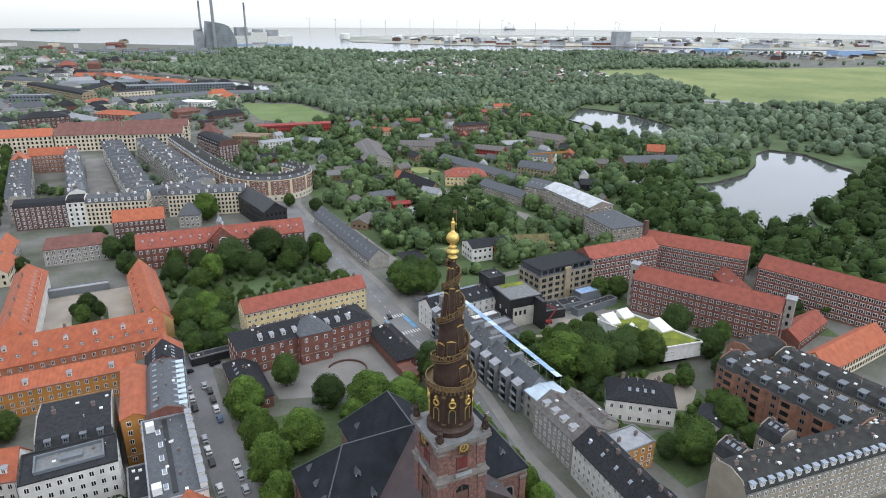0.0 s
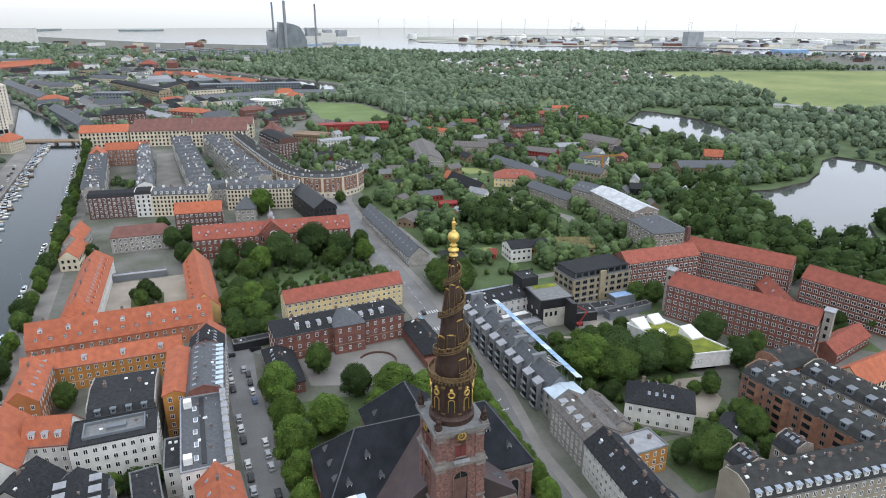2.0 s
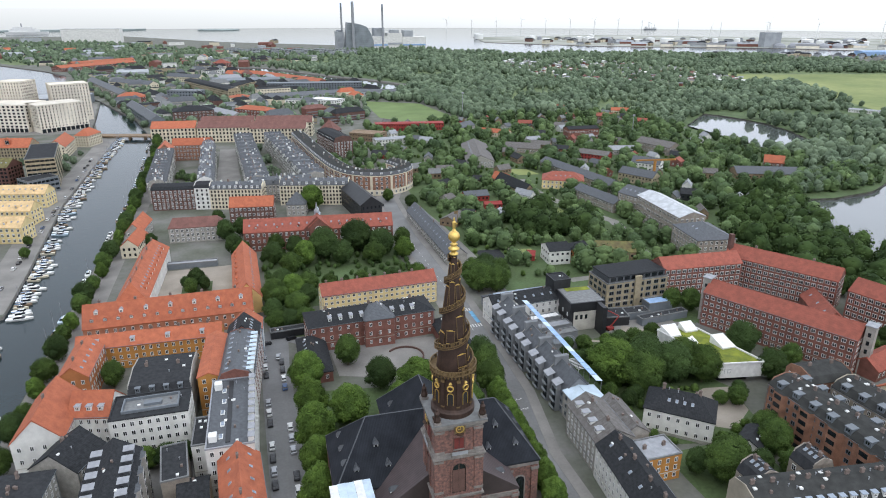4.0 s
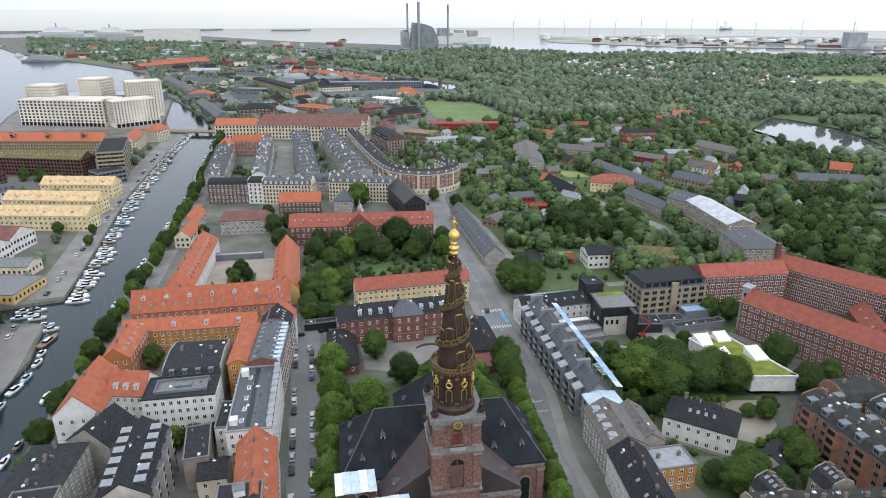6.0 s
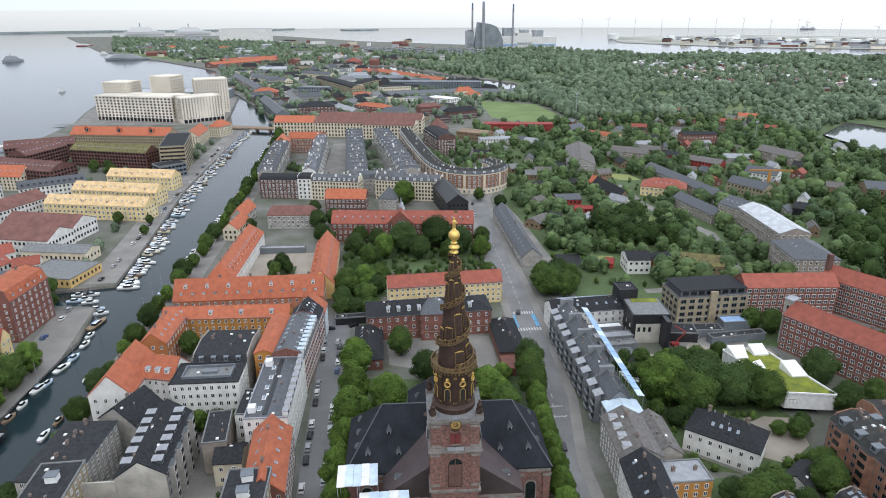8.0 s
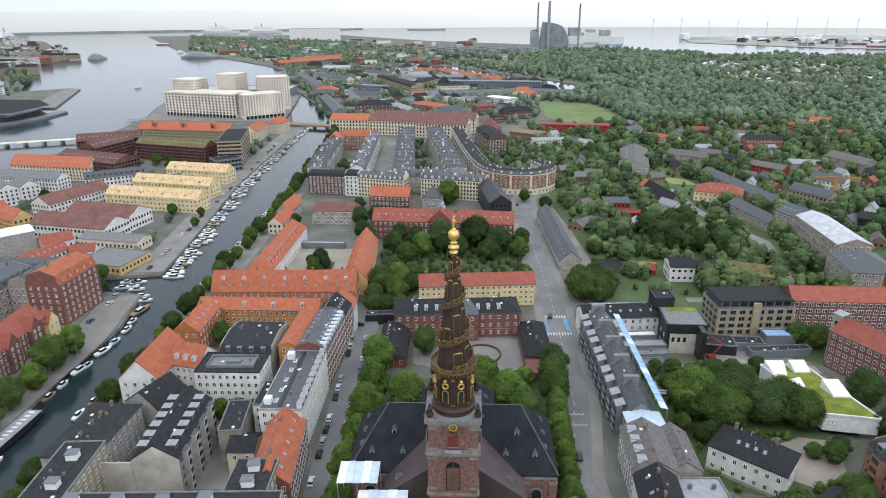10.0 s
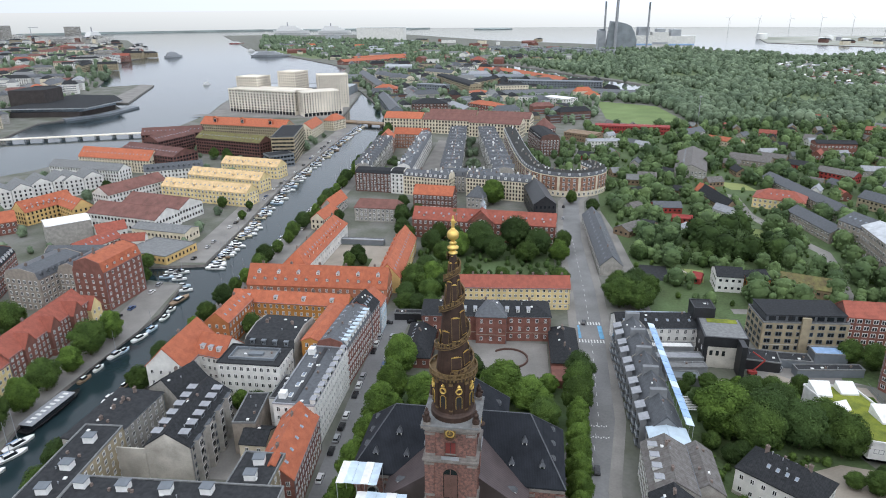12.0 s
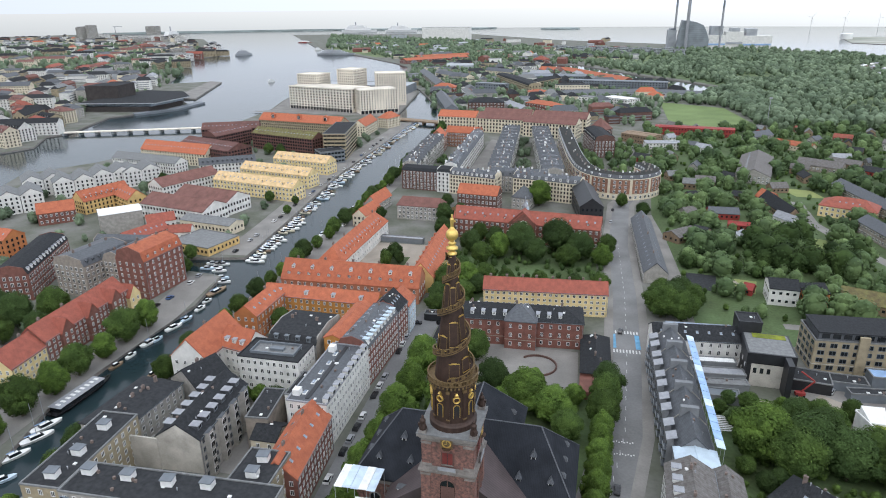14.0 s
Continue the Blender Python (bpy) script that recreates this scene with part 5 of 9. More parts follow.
H("town_house", "grey stone house with rusty grey roof and dormers", (55, 16), (56, 36), 12, 11, 14.5, "plaster_grey", "fibre", floors=4, bay=2.3, dormers="b", ndorm=4, flat_dormer=True, dw=(2.0, 1.3), sides="b", win=(1.0, 1.6), chimneys=2)
H("back_house", "grey back house with grey ribbed roof", (64, 19), (65, 37), 9, 9, 12, "plaster_grey", "fibre", floors=0)
H("town_house", "white house with blue-black slate roof", (51.5, -10), (54, 15), 11, 11, 15, "plaster_white", "slate", floors=4, bay=2.2, sides="b", sky="b", nsky=4, chimneys=3, win=(1.0, 1.6))
H("back_house", "ochre back house with pale metal roof", (60, 12), (72, 12), 9, 8.5, 9, "plaster_ochre", "lead_grey", "flat", floors=3, sides="fr", chimneys=2)
H("town_house", "white house with slate roof and skylights", (46, -35), (51, -11), 12, 12, 17, "plaster_white", "slate", floors=4, sky="fb", nsky=5, sides="fb", chimneys=3)
orange = H("apartment_house", "orange brick apartment house with bays and grey felt mansard", (120.8, 23), (122.6, -22), 12.5, 15, 18, "brick_pale", "felt_mid", "mansard", floors=5, bay=3.0, sides="fbl", dormers="fb", ndorm=7, flat_dormer=True, dw=(2.2, 1.7), dkey="steel_dark", win=(1.5, 1.5), style=("dark", "x"), chimneys=6)
for u in (5.5, 15.5, 25.5, 35.5):
    g = Geo()
    g.prism([(u - 2.8, -6.2), (u - 1.8, -7.7), (u + 1.8, -7.7), (u + 2.8, -6.2)], 0, 15.2, "brick_pale", "felt_mid")
    for z in (1.4, 4.3, 7.2, 10.1, 13.0):
        g.box(u - 1.3, u + 1.3, -7.74, -7.66, z, z + 1.5, "glass_dark")
    part("bay", g, orange, "projecting brick bay with dark windows")
H("apartment_house", "brick cross wing with grey felt mansard", (128, 24), (144, 23), 12, 15, 18, "brick_pale", "felt_mid", "mansard", floors=5, bay=3.0, sides="fl", chimneys=2, loose=False)
H("apartment_house", "cream apartment house with dark mansard and grey felt top", (138.5, 16), (142.5, -34), 12, 15, 18.2, "plaster_stone", "felt_mid", "mansard", floors=5, bay=2.3, sides="f", dormers="f", ndorm=8, flat_dormer=True, dw=(2.2, 1.7), dkey="steel_dark", chimneys=7)
for x in (81.2, 98.6):
    H("apartment_house", "grey rear wing with slate mansard and felt top", (x, -14.6), (x, -7.6), 8, 13.5, 17.4, "brick_grey", "felt", "mansard", floors=4, sides="fbr", sky="fb", nsky=3, chimneys=2, loose=False)
H("apartment_house", "cream apartment house with row of glass dormers", (70.5, -17.6), (130.5, -26.4), 12, 14.5, 18, "plaster_stone", "felt_mid", "mansard", floors=5, bay=2.4, sides="f", dormers="f", ndorm=20, flat_dormer=True, dw=(1.4, 1.3), chimneys=12, dkey="glass_sky")
# beyond the church quarter
H("school", "red brick school with long red tiled roof", (-46, 245), (37, 236), 14, 11.5, 17, "brick_red", "tile_red", floors=3, bay=3.0, sky="f", nsky=18, sides="fr", loose=False, dormers="f", ndorm=7, dw=(1.4, 1.2))
H("barracks", "long low grey house with slate roof", (62, 187), (61, 274), 11, 5.5, 10.5, "plaster_grey", "zinc", floors=2, bay=3, sky="fb", nsky=14, sides="b", chimneys=3, loose=False)
H("town_house", "grey stone house with red-brown roof", (-88, 272), (-59, 270), 13, 9, 13.5, "plaster_grey", "tile_brown", "hip", floors=3, loose=False, sides="f", hip=2)
H("town_house", "low plastered house with orange tiled roof", (-107, 246), (-104, 268), 9, 7, 11, "plaster_cream", "tile_orange", floors=2, loose=False)
H("town_house", "low plastered house with orange tiled roof", (-108, 272), (-105, 296), 9, 7, 12, "plaster_grey", "tile_orange", floors=2, loose=False)
H("shed", "low open bicycle shed with flat pale roof", (-86, 224), (-61, 223), 4, 2.6, 2.6, "steel_dark", "lead_grey", "flat", floors=0)
H("town_house", "brown brick house with orange tiled roof", (-54, 300), (-27, 296), 12, 11, 16, "brick_brown", "tile_orange", floors=3, loose=False)
H("town_house", "brown brick house with slate roof", (-104, 345), (-76, 341), 14, 14, 17, "brick_brown", "slate", "mansard", floors=5, loose=False)
H("town_house", "white corner house with slate roof", (-76, 340), (-66, 338), 14, 15, 18, "plaster_white", "slate", "mansard", floors=5, loose=False)
for a, b in (((-66, 337), (-32, 328)), ((-20, 334), (26, 322))):
    H("apartment_house", "white apartment house with grey zinc mansard", a, b, 13, 14, 18, "plaster_cream", "zinc", "mansard", floors=5, loose=False, dormers="f", ndorm=9, flat_dormer=True, bay=2.2)
H("chapel", "small grey house with pyramid slate roof", (-18, 306), (-6, 303), 12, 8, 15, "plaster_grey", "zinc", "hip", floors=2, loose=False)
H("apartment_house", "black-clad gabled apartment house with white balconies", (32, 272), (26, 320), 14, 12, 17, "black_clad", "black_clad", floors=3, loose=False)
H("apartment_house", "grey-roofed housing row by the canal", (-103, 356), (-107, 470), 12, 13, 17.5, "plaster_grey", "zinc", "mansard", floors=4, loose=False, dormers="fb", ndorm=16, dkey="plaster_white", sky="fb", chimneys=8)
H("apartment_house", "red gabled end house by the canal", (-108, 472), (-109, 492), 13, 14, 20, "brick_pale", "tile_orange", floors=4, loose=False)
H("apartment_house", "white housing row with blue-grey roof", (-71, 352), (-74, 500), 12, 13, 18, "plaster_white", "zinc", "mansard", floors=4, loose=False, sky="fb")
H("apartment_house", "brick cross range with orange roof", (-104, 505), (-70, 500), 12, 14, 19, "brick_pale", "tile_orange", floors=4, loose=False)
for dx, dy in ((-44, -35), (-17, 5)):
    H("apartment_house", "grey housing row with many dormers", (dy, 350), (dx, 530), 15, 12, 17, "plaster_grey", "zinc", "mansard", floors=4, loose=False, dormers="fb", ndorm=26, flat_dormer=True, dw=(2.2, 1.9), chimneys=14, dkey="plaster_white", sky="fb")
H("apartment_house", "low cross range with dormers", (-40, 346), (2, 344), 12, 12, 17, "plaster_grey", "zinc", "mansard", floors=4, loose=False, dormers="fb", ndorm=7)
def smooth(pts, k):
    """Points k times as dense along a rounded line through pts."""
    out = []
    for i in range(len(pts) - 1):
        p0, p1, p2, p3 = (Vector(pts[min(max(i + d, 0), len(pts) - 1)]) for d in (-1, 0, 1, 2))
        out += [0.5 * (2 * p1 + (p2 - p0) * t + (2 * p0 - 5 * p1 + 4 * p2 - p3) * t * t + (3 * p1 - 3 * p2 + p3 - p0) * t**3) for t in (u / k for u in range(k))]
    return [tuple(p) for p in out] + [pts[-1]]


crescent = thing("apartment_house", "long curved apartment house of pale brick with slate mansard roof", "building")
line = smooth([(7, 520), (14, 450), (22, 385), (29, 356), (39, 343), (53, 338), (66, 343), (74, 356), (68, 374)], 5)


def sweep(low, high, inner, outer, key, name, label=""):
    """A band along the curved house between two heights, its sides at inner and outer distances below and above."""
    rows = [strip(line, 2 * w) for w in (inner, outer)]
    n = len(line)
    g = Geo()
    pts = [(*rows[0][i], low) for i in range(2 * n)] + [(*rows[1][i], high) for i in range(2 * n)]
    m = 2 * n
    g.solid(pts, [(i, (i + 1) % m, m + (i + 1) % m, m + i) for i in range(m)] + [(m + i, m + i + 1, m + m - 2 - i, m + m - 1 - i) for i in range(n - 1)], key)
    return part(name, g, crescent, label)


sweep(0, 4.4, 6.1, 6.1, "plaster_cream", "ground_storey", "white plastered ground storey")
sweep(4.4, 14.4, 6.0, 6.0, "brick_pale", "wall")
sweep(14.4, 14.9, 6.4, 6.4, "plaster_cream", "cornice")
sweep(14.9, 17.4, 6.1, 4.9, "zinc", "roof")
sweep(17.4, 18.2, 4.9, 0.4, "felt_mid", "roof_top")
g, bands, dorm = Geo(), Geo(), Geo()
for side in (-1, 1):
    run = 0.0
    for a, b in zip(line, line[1:]):
        p, q = Vector((*a, 0)), Vector((*b, 0))
        d = (q - p).normalized()
        nrm = Vector((d.y, -d.x, 0)) * side
        turn = math.degrees(math.atan2(d.y, d.x)) + (0 if side > 0 else 180)
        n = max(1, round((q - p).length / 2.5))
        for i in range(n):
            c = p.lerp(q, (i + 0.5) / n)
            run += 1
            for z in (1.2, 5.0, 8.2, 11.4):
                e = c + nrm * (6.12 if z < 4 else 6.02)
                g.add(shared(("window", 1.3, 1.9, ("far", True)), lambda: window_geo(1.3, 1.9, ("far", True)))[0], pose(e.x, e.y, z, 0, 0, turn))
            if int(run) % 2 == 0:
                e = c + nrm * 5.6
                dorm.add(shared(("dormer", 1.6, 1.5, "slate", True, "crescent"), lambda: dormer_geo(1.6, 1.5, 1.6, "lead_grey", "paint_white", True))[0], pose(e.x, e.y, 15.6, 0, 0, turn))
            if int(run) % 4 == 0 and c.y < 420:
                e = c + nrm * 6.03
                q2 = Geo()
                q2.box(-0.9, 0.9, -0.12, 0.05, 4.4, 14.4, "plaster_cream")
                part("bay_strip", q2, crescent, "white plaster strip", m=pose(e.x, e.y, 0, 0, 0, turn))
stacks = Geo()
pick = random.Random(8)
for a, b in zip(line, line[1:]):
    for k in range(1):
        p = Vector(a).lerp(Vector(b), pick.random())
        x, y, h = p.x + pick.uniform(-2.5, 2.5), p.y + pick.uniform(-1, 1), pick.uniform(0.8, 1.6)
        stacks.box(x - 0.5, x + 0.5, y - 0.35, y + 0.35, 17.6, 18.1 + h, pick.choice(("paint_white", "chimney_brick", "plaster_grey")))
tagged(part("stacks", stacks, crescent, "small chimneys and hatches"), kind="stuff")
tagged(part("glazing", g, crescent), kind="stuff")
tagged(part("attic_front", dorm, crescent), kind="stuff")
HOUSE_PLOTS += [strip(line[i:i + 6], 16) for i in range(0, len(line) - 5, 5)]
H("apartment_house", "brown brick block with slate mansard", (34, 520), (44, 470), 18, 15, 20, "brick_brown", "slate", "mansard", floors=5, loose=False, dormers="fb")
H("apartment_house", "brick block with pyramid brown roof", (34, 545), (48, 535), 16, 14, 24, "brick_brown", "tile_brown", "hip", floors=4, loose=False)
for a, b, k, lab in (((-131, 600), (-88, 594), "tile_orange", "cream range with orange tiled roof"), ((-86, 592), (-34, 582), "tile_brown", "cream range with broad brown roof"), ((-34, 574), (20, 560), "tile_brown", "cream range with broad brown roof"),
                     ((-84, 622), (-30, 612), "tile_brown", "cream rear range with brown roof"), ((-28, 610), (30, 598), "tile_brown", "cream rear range with brown roof")):
    H("warehouse", lab, a, b, 22, 15, 20.5, "plaster_cream", k, floors=4, loose=False, bay=3.4, win=(1.6, 2.2))
# across the canal
H("town_house", "yellow plastered house with red tiled roof", (-171, 46), (-172, 63), 12, 9.5, 15, "plaster_pale_yellow", "tile_red", floors=3, sides="fl", chimneys=2, bay=2.3)
H("town_house", "brown brick quay house with red tiled roof", (-172, 63), (-174, 112), 12, 11, 16.5, "brick_red", "tile_red", floors=4, sides="fl", chimneys=4, bay=2.4)
for y in (74, 88, 102):
    H("gable_front", "stepped brick front gable with tiled roof", (-165.3, y), (-173, y), 6.5, 11, 15.5, "brick_red", "tile_red", floors=4, sides="l", bay=2.2, category="building part")
H("town_house", "small yellow gabled house", (-166, 114), (-176, 114), 7, 8, 12.5, "plaster_pale_yellow", "tile_red", floors=2, sides="l")
H("warehouse", "tall red brick quay house with orange mansard roof", (-175.5, 126), (-172.5, 151.5), 16, 18.5, 25, "brick_red", "tile_orange", "mansard", floors=6, bay=3.4, sides="fl", chimneys=2, dormers="fb", ndorm=5, dw=(1.8, 1.6))
H("apartment_house", "grey-brown brick block with blue-grey mansard roof", (-206, 123), (-202, 150), 19, 15.5, 20, "brick_grey", "zinc", "mansard", floors=5, loose=False, dormers="f", chimneys=3)
H("apartment_house", "grey-brown brick block with blue-grey mansard roof", (-189, 131), (-187, 152), 11.5, 15.5, 20, "brick_grey", "zinc", "mansard", floors=5, loose=False, dormers="f", chimneys=3)
H("apartment_house", "grey-brown rear range with blue-grey mansard roof", (-216, 156), (-184, 160), 11, 14.5, 19, "brick_grey", "zinc", "mansard", floors=5, loose=False)
H("apartment_house", "brick house with black roof and white dormers", (-228, 112), (-246, 158), 15, 13, 17.5, "brick_red", "slate", "mansard", floors=4, loose=False, dormers="f", flat_dormer=True)
H("town_house", "orange plastered house with orange roof", (-300, 165), (-274, 162), 13, 12, 16, "plaster_orange", "tile_orange", floors=4, loose=False, sky="f")
H("town_house", "white house with red tiled roof and skylights", (-222, 180), (-214, 206), 10, 7, 11, "plaster_white", "tile_red", floors=2, loose=False, sky="f")
H("town_house", "white low house with red tiled roof", (-208, 203), (-196, 207), 9, 6, 9, "plaster_white", "tile_red", floors=1, loose=False)
H("town_house", "white low house with red tiled roof", (-232, 215), (-220, 226), 9, 6, 10, "plaster_white", "tile_red", floors=1, loose=False)
H("hall", "building wrapped in white scaffold sheeting", (-257, 206), (-240, 222), 16, 13, 14.5, "plaster_grey", "paint_white", floors=0)
H("hall", "low yellow building with flat grey roof", (-196, 200), (-168, 193), 24, 4.5, 4.5, "plaster_yellow", "felt_light", "flat", floors=1, loose=False)
H("hall", "white industrial hall with dark red roof", (-252, 252), (-200, 240), 22, 9, 14, "plaster_white", "tile_brown", floors=2, loose=False, bay=2.6, win=(1.3, 1.7))
H("hall", "white industrial hall with dark red roof", (-242, 274), (-196, 262), 22, 9, 14, "plaster_white", "tile_brown", floors=2, loose=False, bay=2.6, win=(1.3, 1.7))
H("hall", "white low hall with long rooflight", (-213, 229), (-176, 222), 13, 6, 8, "plaster_cream", "felt_light", floors=1, loose=False)
H("warehouse", "white house with dark red roof", (-270, 280), (-252, 325), 17, 10, 15, "plaster_white", "tile_brown", floors=3, loose=False)
H("warehouse", "yellow house with red tiled roof and dormers", (-300, 240), (-288, 272), 14, 9, 15, "plaster_yellow", "tile_orange", floors=3, loose=False, dormers="fb", sky="f")
H("warehouse", "yellow wing with red tiled roof", (-290, 268), (-264, 252), 13, 9, 14.5, "plaster_yellow", "tile_orange", floors=3, loose=False, sky="f")
H("town_house", "brick house with orange tiled roof", (-310, 216), (-294, 230), 14, 8, 13, "brick_red", "tile_orange", floors=2, loose=False)
for x, y in ((-352, 236), (-370, 276), (-346, 278), (-334, 304), (-318, 316)):
    H("apartment_house", "pale gabled harbour house with grey roof", (x + 9, y - 7), (x - 8, y + 9), 13, 12, 16, "plaster_white", "felt_light", floors=4, loose=False, bay=3)
    H("apartment_house", "pale gabled harbour house with grey roof", (x + 18, y + 3), (x + 1, y + 19), 13, 12, 16, "plaster_white", "felt_light", floors=4, loose=False, bay=3)
H("apartment_house", "pale harbour row with grey roof", (-358, 358), (-290, 344), 13, 12, 16, "plaster_white", "felt_light", floors=4, loose=False)
H("warehouse", "cream warehouse with long orange tiled roof", (-360, 400), (-288, 386), 16, 11, 18, "plaster_cream", "tile_orange", floors=4, loose=False, sky="f", bay=3)
H("warehouse", "white house with grey roof", (-278, 350), (-240, 372), 13, 10, 14, "plaster_white", "zinc", floors=3, loose=False, dormers="f")
for a, b in (((-238, 312), (-168, 296)), ((-235, 347), (-172, 331)), ((-226, 386), (-174, 374))):
    H("warehouse", "pale yellow housing with pale yellow roof", a, b, 14, 10, 14.5, "plaster_pale_yellow", "roof_peach", floors=3, loose=False, bay=3, sky="f", dormers="f", ndorm=4)
H("office", "tall office slab with white bands", (-190, 424), (-201, 486), 20, 23, 23, "brick_yellow", "felt", "flat", floors=7, loose=False, win=(3.0, 1.5), bay=3.1, sides="fl")
H("office", "dark low office wing", (-186, 408), (-196, 420), 22, 11, 11, "steel_dark", "felt", "flat", floors=3, loose=False, win=(2.4, 1.6), bay=2.8)
H("warehouse", "brick warehouse with long orange tiled roof", (-328, 566), (-226, 546), 20, 12, 18.5, "brick_yellow", "tile_orange", floors=4, loose=False, dormers="f", ndorm=3, dw=(5, 5))
H("warehouse", "cream gabled warehouse with orange roof", (-206, 535), (-207, 580), 15, 11, 17, "plaster_cream", "tile_orange", floors=4, loose=False)
H("warehouse", "cream gabled house with orange roof", (-196, 590), (-188, 612), 14, 11, 17, "plaster_cream", "tile_orange", "hip", floors=4, loose=False)
for a, b, w in (((-352, 480), (-300, 500), 22), ((-324, 412), (-262, 388), 26), ((-322, 440), (-308, 484), 18), ((-286, 470), (-214, 446), 18)):
    H("apartment_house", "dark rust-brown angular apartment house", a, b, w, 15, 20, "corten", "corten" if a[0] != -286 else "moss", "gable", floors=5, loose=False, sky="f", bay=3, win=(1.8, 1.6))
# new blocks on the harbour island


def ribbed(root, length, width, z0, z1, pitch):
    """Upright fins round a block and a jagged rim of saw-tooth roof ribs on it."""
    g = Geo()
    n = int(length / pitch)
    for i in range(n + 1):
        x = i / n * length
        g.box(x - 0.3, x + 0.3, -width / 2 - 0.55, -width / 2 - 0.02, z0, z1 + 0.7, "concrete")
    n = int(width / pitch)
    for i in range(n + 1):
        y = i / n * width - width / 2
        for x in (-0.55, length + 0.02):
            g.box(x, x + 0.53, y - 0.3, y + 0.3, z0, z1 + 0.7, "concrete")
    tagged(part("fins", g, root, "cream concrete fins"), kind="stuff")


def pilotis(root, length, width):
    """A dark recessed ground storey behind columns."""
    g = Geo()
    g.box(0.2, length - 0.2, -width / 2 - 0.08, width / 2 + 0.08, 0.02, 4.2, "glass_dark")
    part("ground_storey", g, root, "dark glazed ground storey")
    n = int(length / 5)
    for i in range(n + 1):
        g = Geo()
        g.box(-0.35, 0.35, -0.35, 0.35, 0, 4.3, "concrete")
        part("column", g, root, m=pose(0.35 + i / n * (length - 0.7), -width / 2 - 0.4, 0))


def block_size(p0, p1):
    return math.hypot(p1[0] - p0[0], p1[1] - p0[1])


for p0, p1, w, h, bay, wn_, fl, ribs, lab in (
        ((-365, 748), (-263, 715), 40, 29.5, 5.0, (2.6, 2.0), 7, 0, "cream apartment block with rows of square windows"),
        ((-264, 698), (-222, 727), 34, 29.5, 3.4, (1.3, 1.9), 8, 3.4, "cream ribbed apartment block with narrow windows"),
        ((-366, 772), (-334, 763), 30, 42.5, 3.2, (1.1, 1.8), 11, 3.2, "cream ribbed tower above a block"),
        ((-305, 768), (-279, 760), 30, 49.5, 3.2, (1.1, 1.8), 13, 3.2, "cream ribbed tower above a block"),
        ((-262, 776), (-224, 790), 30, 43.5, 3.2, (1.1, 1.8), 11, 3.2, "cream ribbed tower above a block")):
    root = H("apartment_block", lab, p0, p1, w, h, h, "concrete", "concrete", "flat", floors=fl, loose=False, bay=bay, win=wn_, trim="concrete", skip=4.0)
    if ribs:
        ribbed(root, block_size(p0, p1), w, 4.2, h, ribs)
    if h < 30:
        pilotis(root, block_size(p0, p1), w)
H("hall", "long dark-roofed swimming hall", (-420, 930), (-250, 930), 60, 12, 12, "steel_dark", "steel_grey", "flat", floors=0)

# cross gables of the long housing rows
for row, (p, q, half, top) in enumerate((((5, 350), (-17, 530), 8.0, 17.6), ((-35, 350), (-44, 530), 8.0, 17.6), ((-103, 356), (-107, 470), 6.6, 18.0))):
    head = thing("roof_row", "row of small zinc cross gables on housing", "roof", pose(0, 0, 0))
    a, b = Vector((*p, 0)), Vector((*q, 0))
    turn = math.degrees(math.atan2(b.y - a.y, b.x - a.x))
    for i in range(12):
        c = a.lerp(b, (i + 0.5) / 12)
        g = Geo()
        g.solid([(-2.3, -half, 11.5), (2.3, -half, 11.5), (2.3, -half, 15.2), (0, -half, top), (-2.3, -half, 15.2), (-2.3, half, 11.5), (2.3, half, 11.5), (2.3, half, 15.2), (0, half, top), (-2.3, half, 15.2)], [(0, 1, 2, 3, 4), (9, 8, 7, 6, 5), (1, 6, 7, 2), (5, 0, 4, 9)], "plaster_white" if (i + row) % 3 else "plaster_grey")
        for s in (-1, 1):
            pts = [(s * 2.6, -half - 0.3, 15.0), (s * 2.6, half + 0.3, 15.0), (0, half + 0.3, top + 0.15), (0, -half - 0.3, top + 0.15)]
            g.slab(pts if s > 0 else pts[::-1], 0.12, "zinc")
        for s in (-1, 1):
            g.box(-0.8, 0.8, s * (half + 0.03) - 0.03, s * (half + 0.03) + 0.03, 13.0, 14.8, "glass_dark")
        part("cross_gable", g, head, m=pose(c.x, c.y, 0, 0, 0, turn))
# chimneys, hatches and vents that crowd the roofs of the housing rows
pick = random.Random(18)
clutter = Geo()
for p, q, half, low, top in (((-103, 356), (-107, 470), 5.0, 16.4, 17.5), ((-71, 352), (-74, 500), 5.0, 16.4, 18.0), ((-35, 350), (-44, 530), 6.4, 15.4, 17.0), ((5, 350), (-17, 530), 6.4, 15.4, 17.0), ((-66, 337), (-32, 328), 5.0, 16.7, 18.0), ((-20, 334), (26, 322), 5.0, 16.7, 18.0), ((-40, 346), (2, 344), 5.0, 15.4, 17.0)):
    a, b = Vector((*p, 0)), Vector((*q, 0))
    d = (b - a).normalized()
    for i in range(int((b - a).length / 2.0)):
        u, off = pick.random(), pick.uniform(-1, 1)
        c = a.lerp(b, u) + Vector((-d.y, d.x, 0)) * off * half
        z, w, h = top - abs(off) * (top - low), pick.uniform(0.3, 0.75), pick.uniform(0.7, 1.7)
        clutter.box(c.x - w, c.x + w, c.y - w, c.y + w, z - 0.8, z + h, pick.choice(("paint_white", "plaster_white", "lead_grey", "chimney_brick", "steel_dark")))
tagged(single("rooftop_fittings", clutter, "crowded white and grey chimneys and hatches on housing roofs", "roof fittings"), kind="stuff")
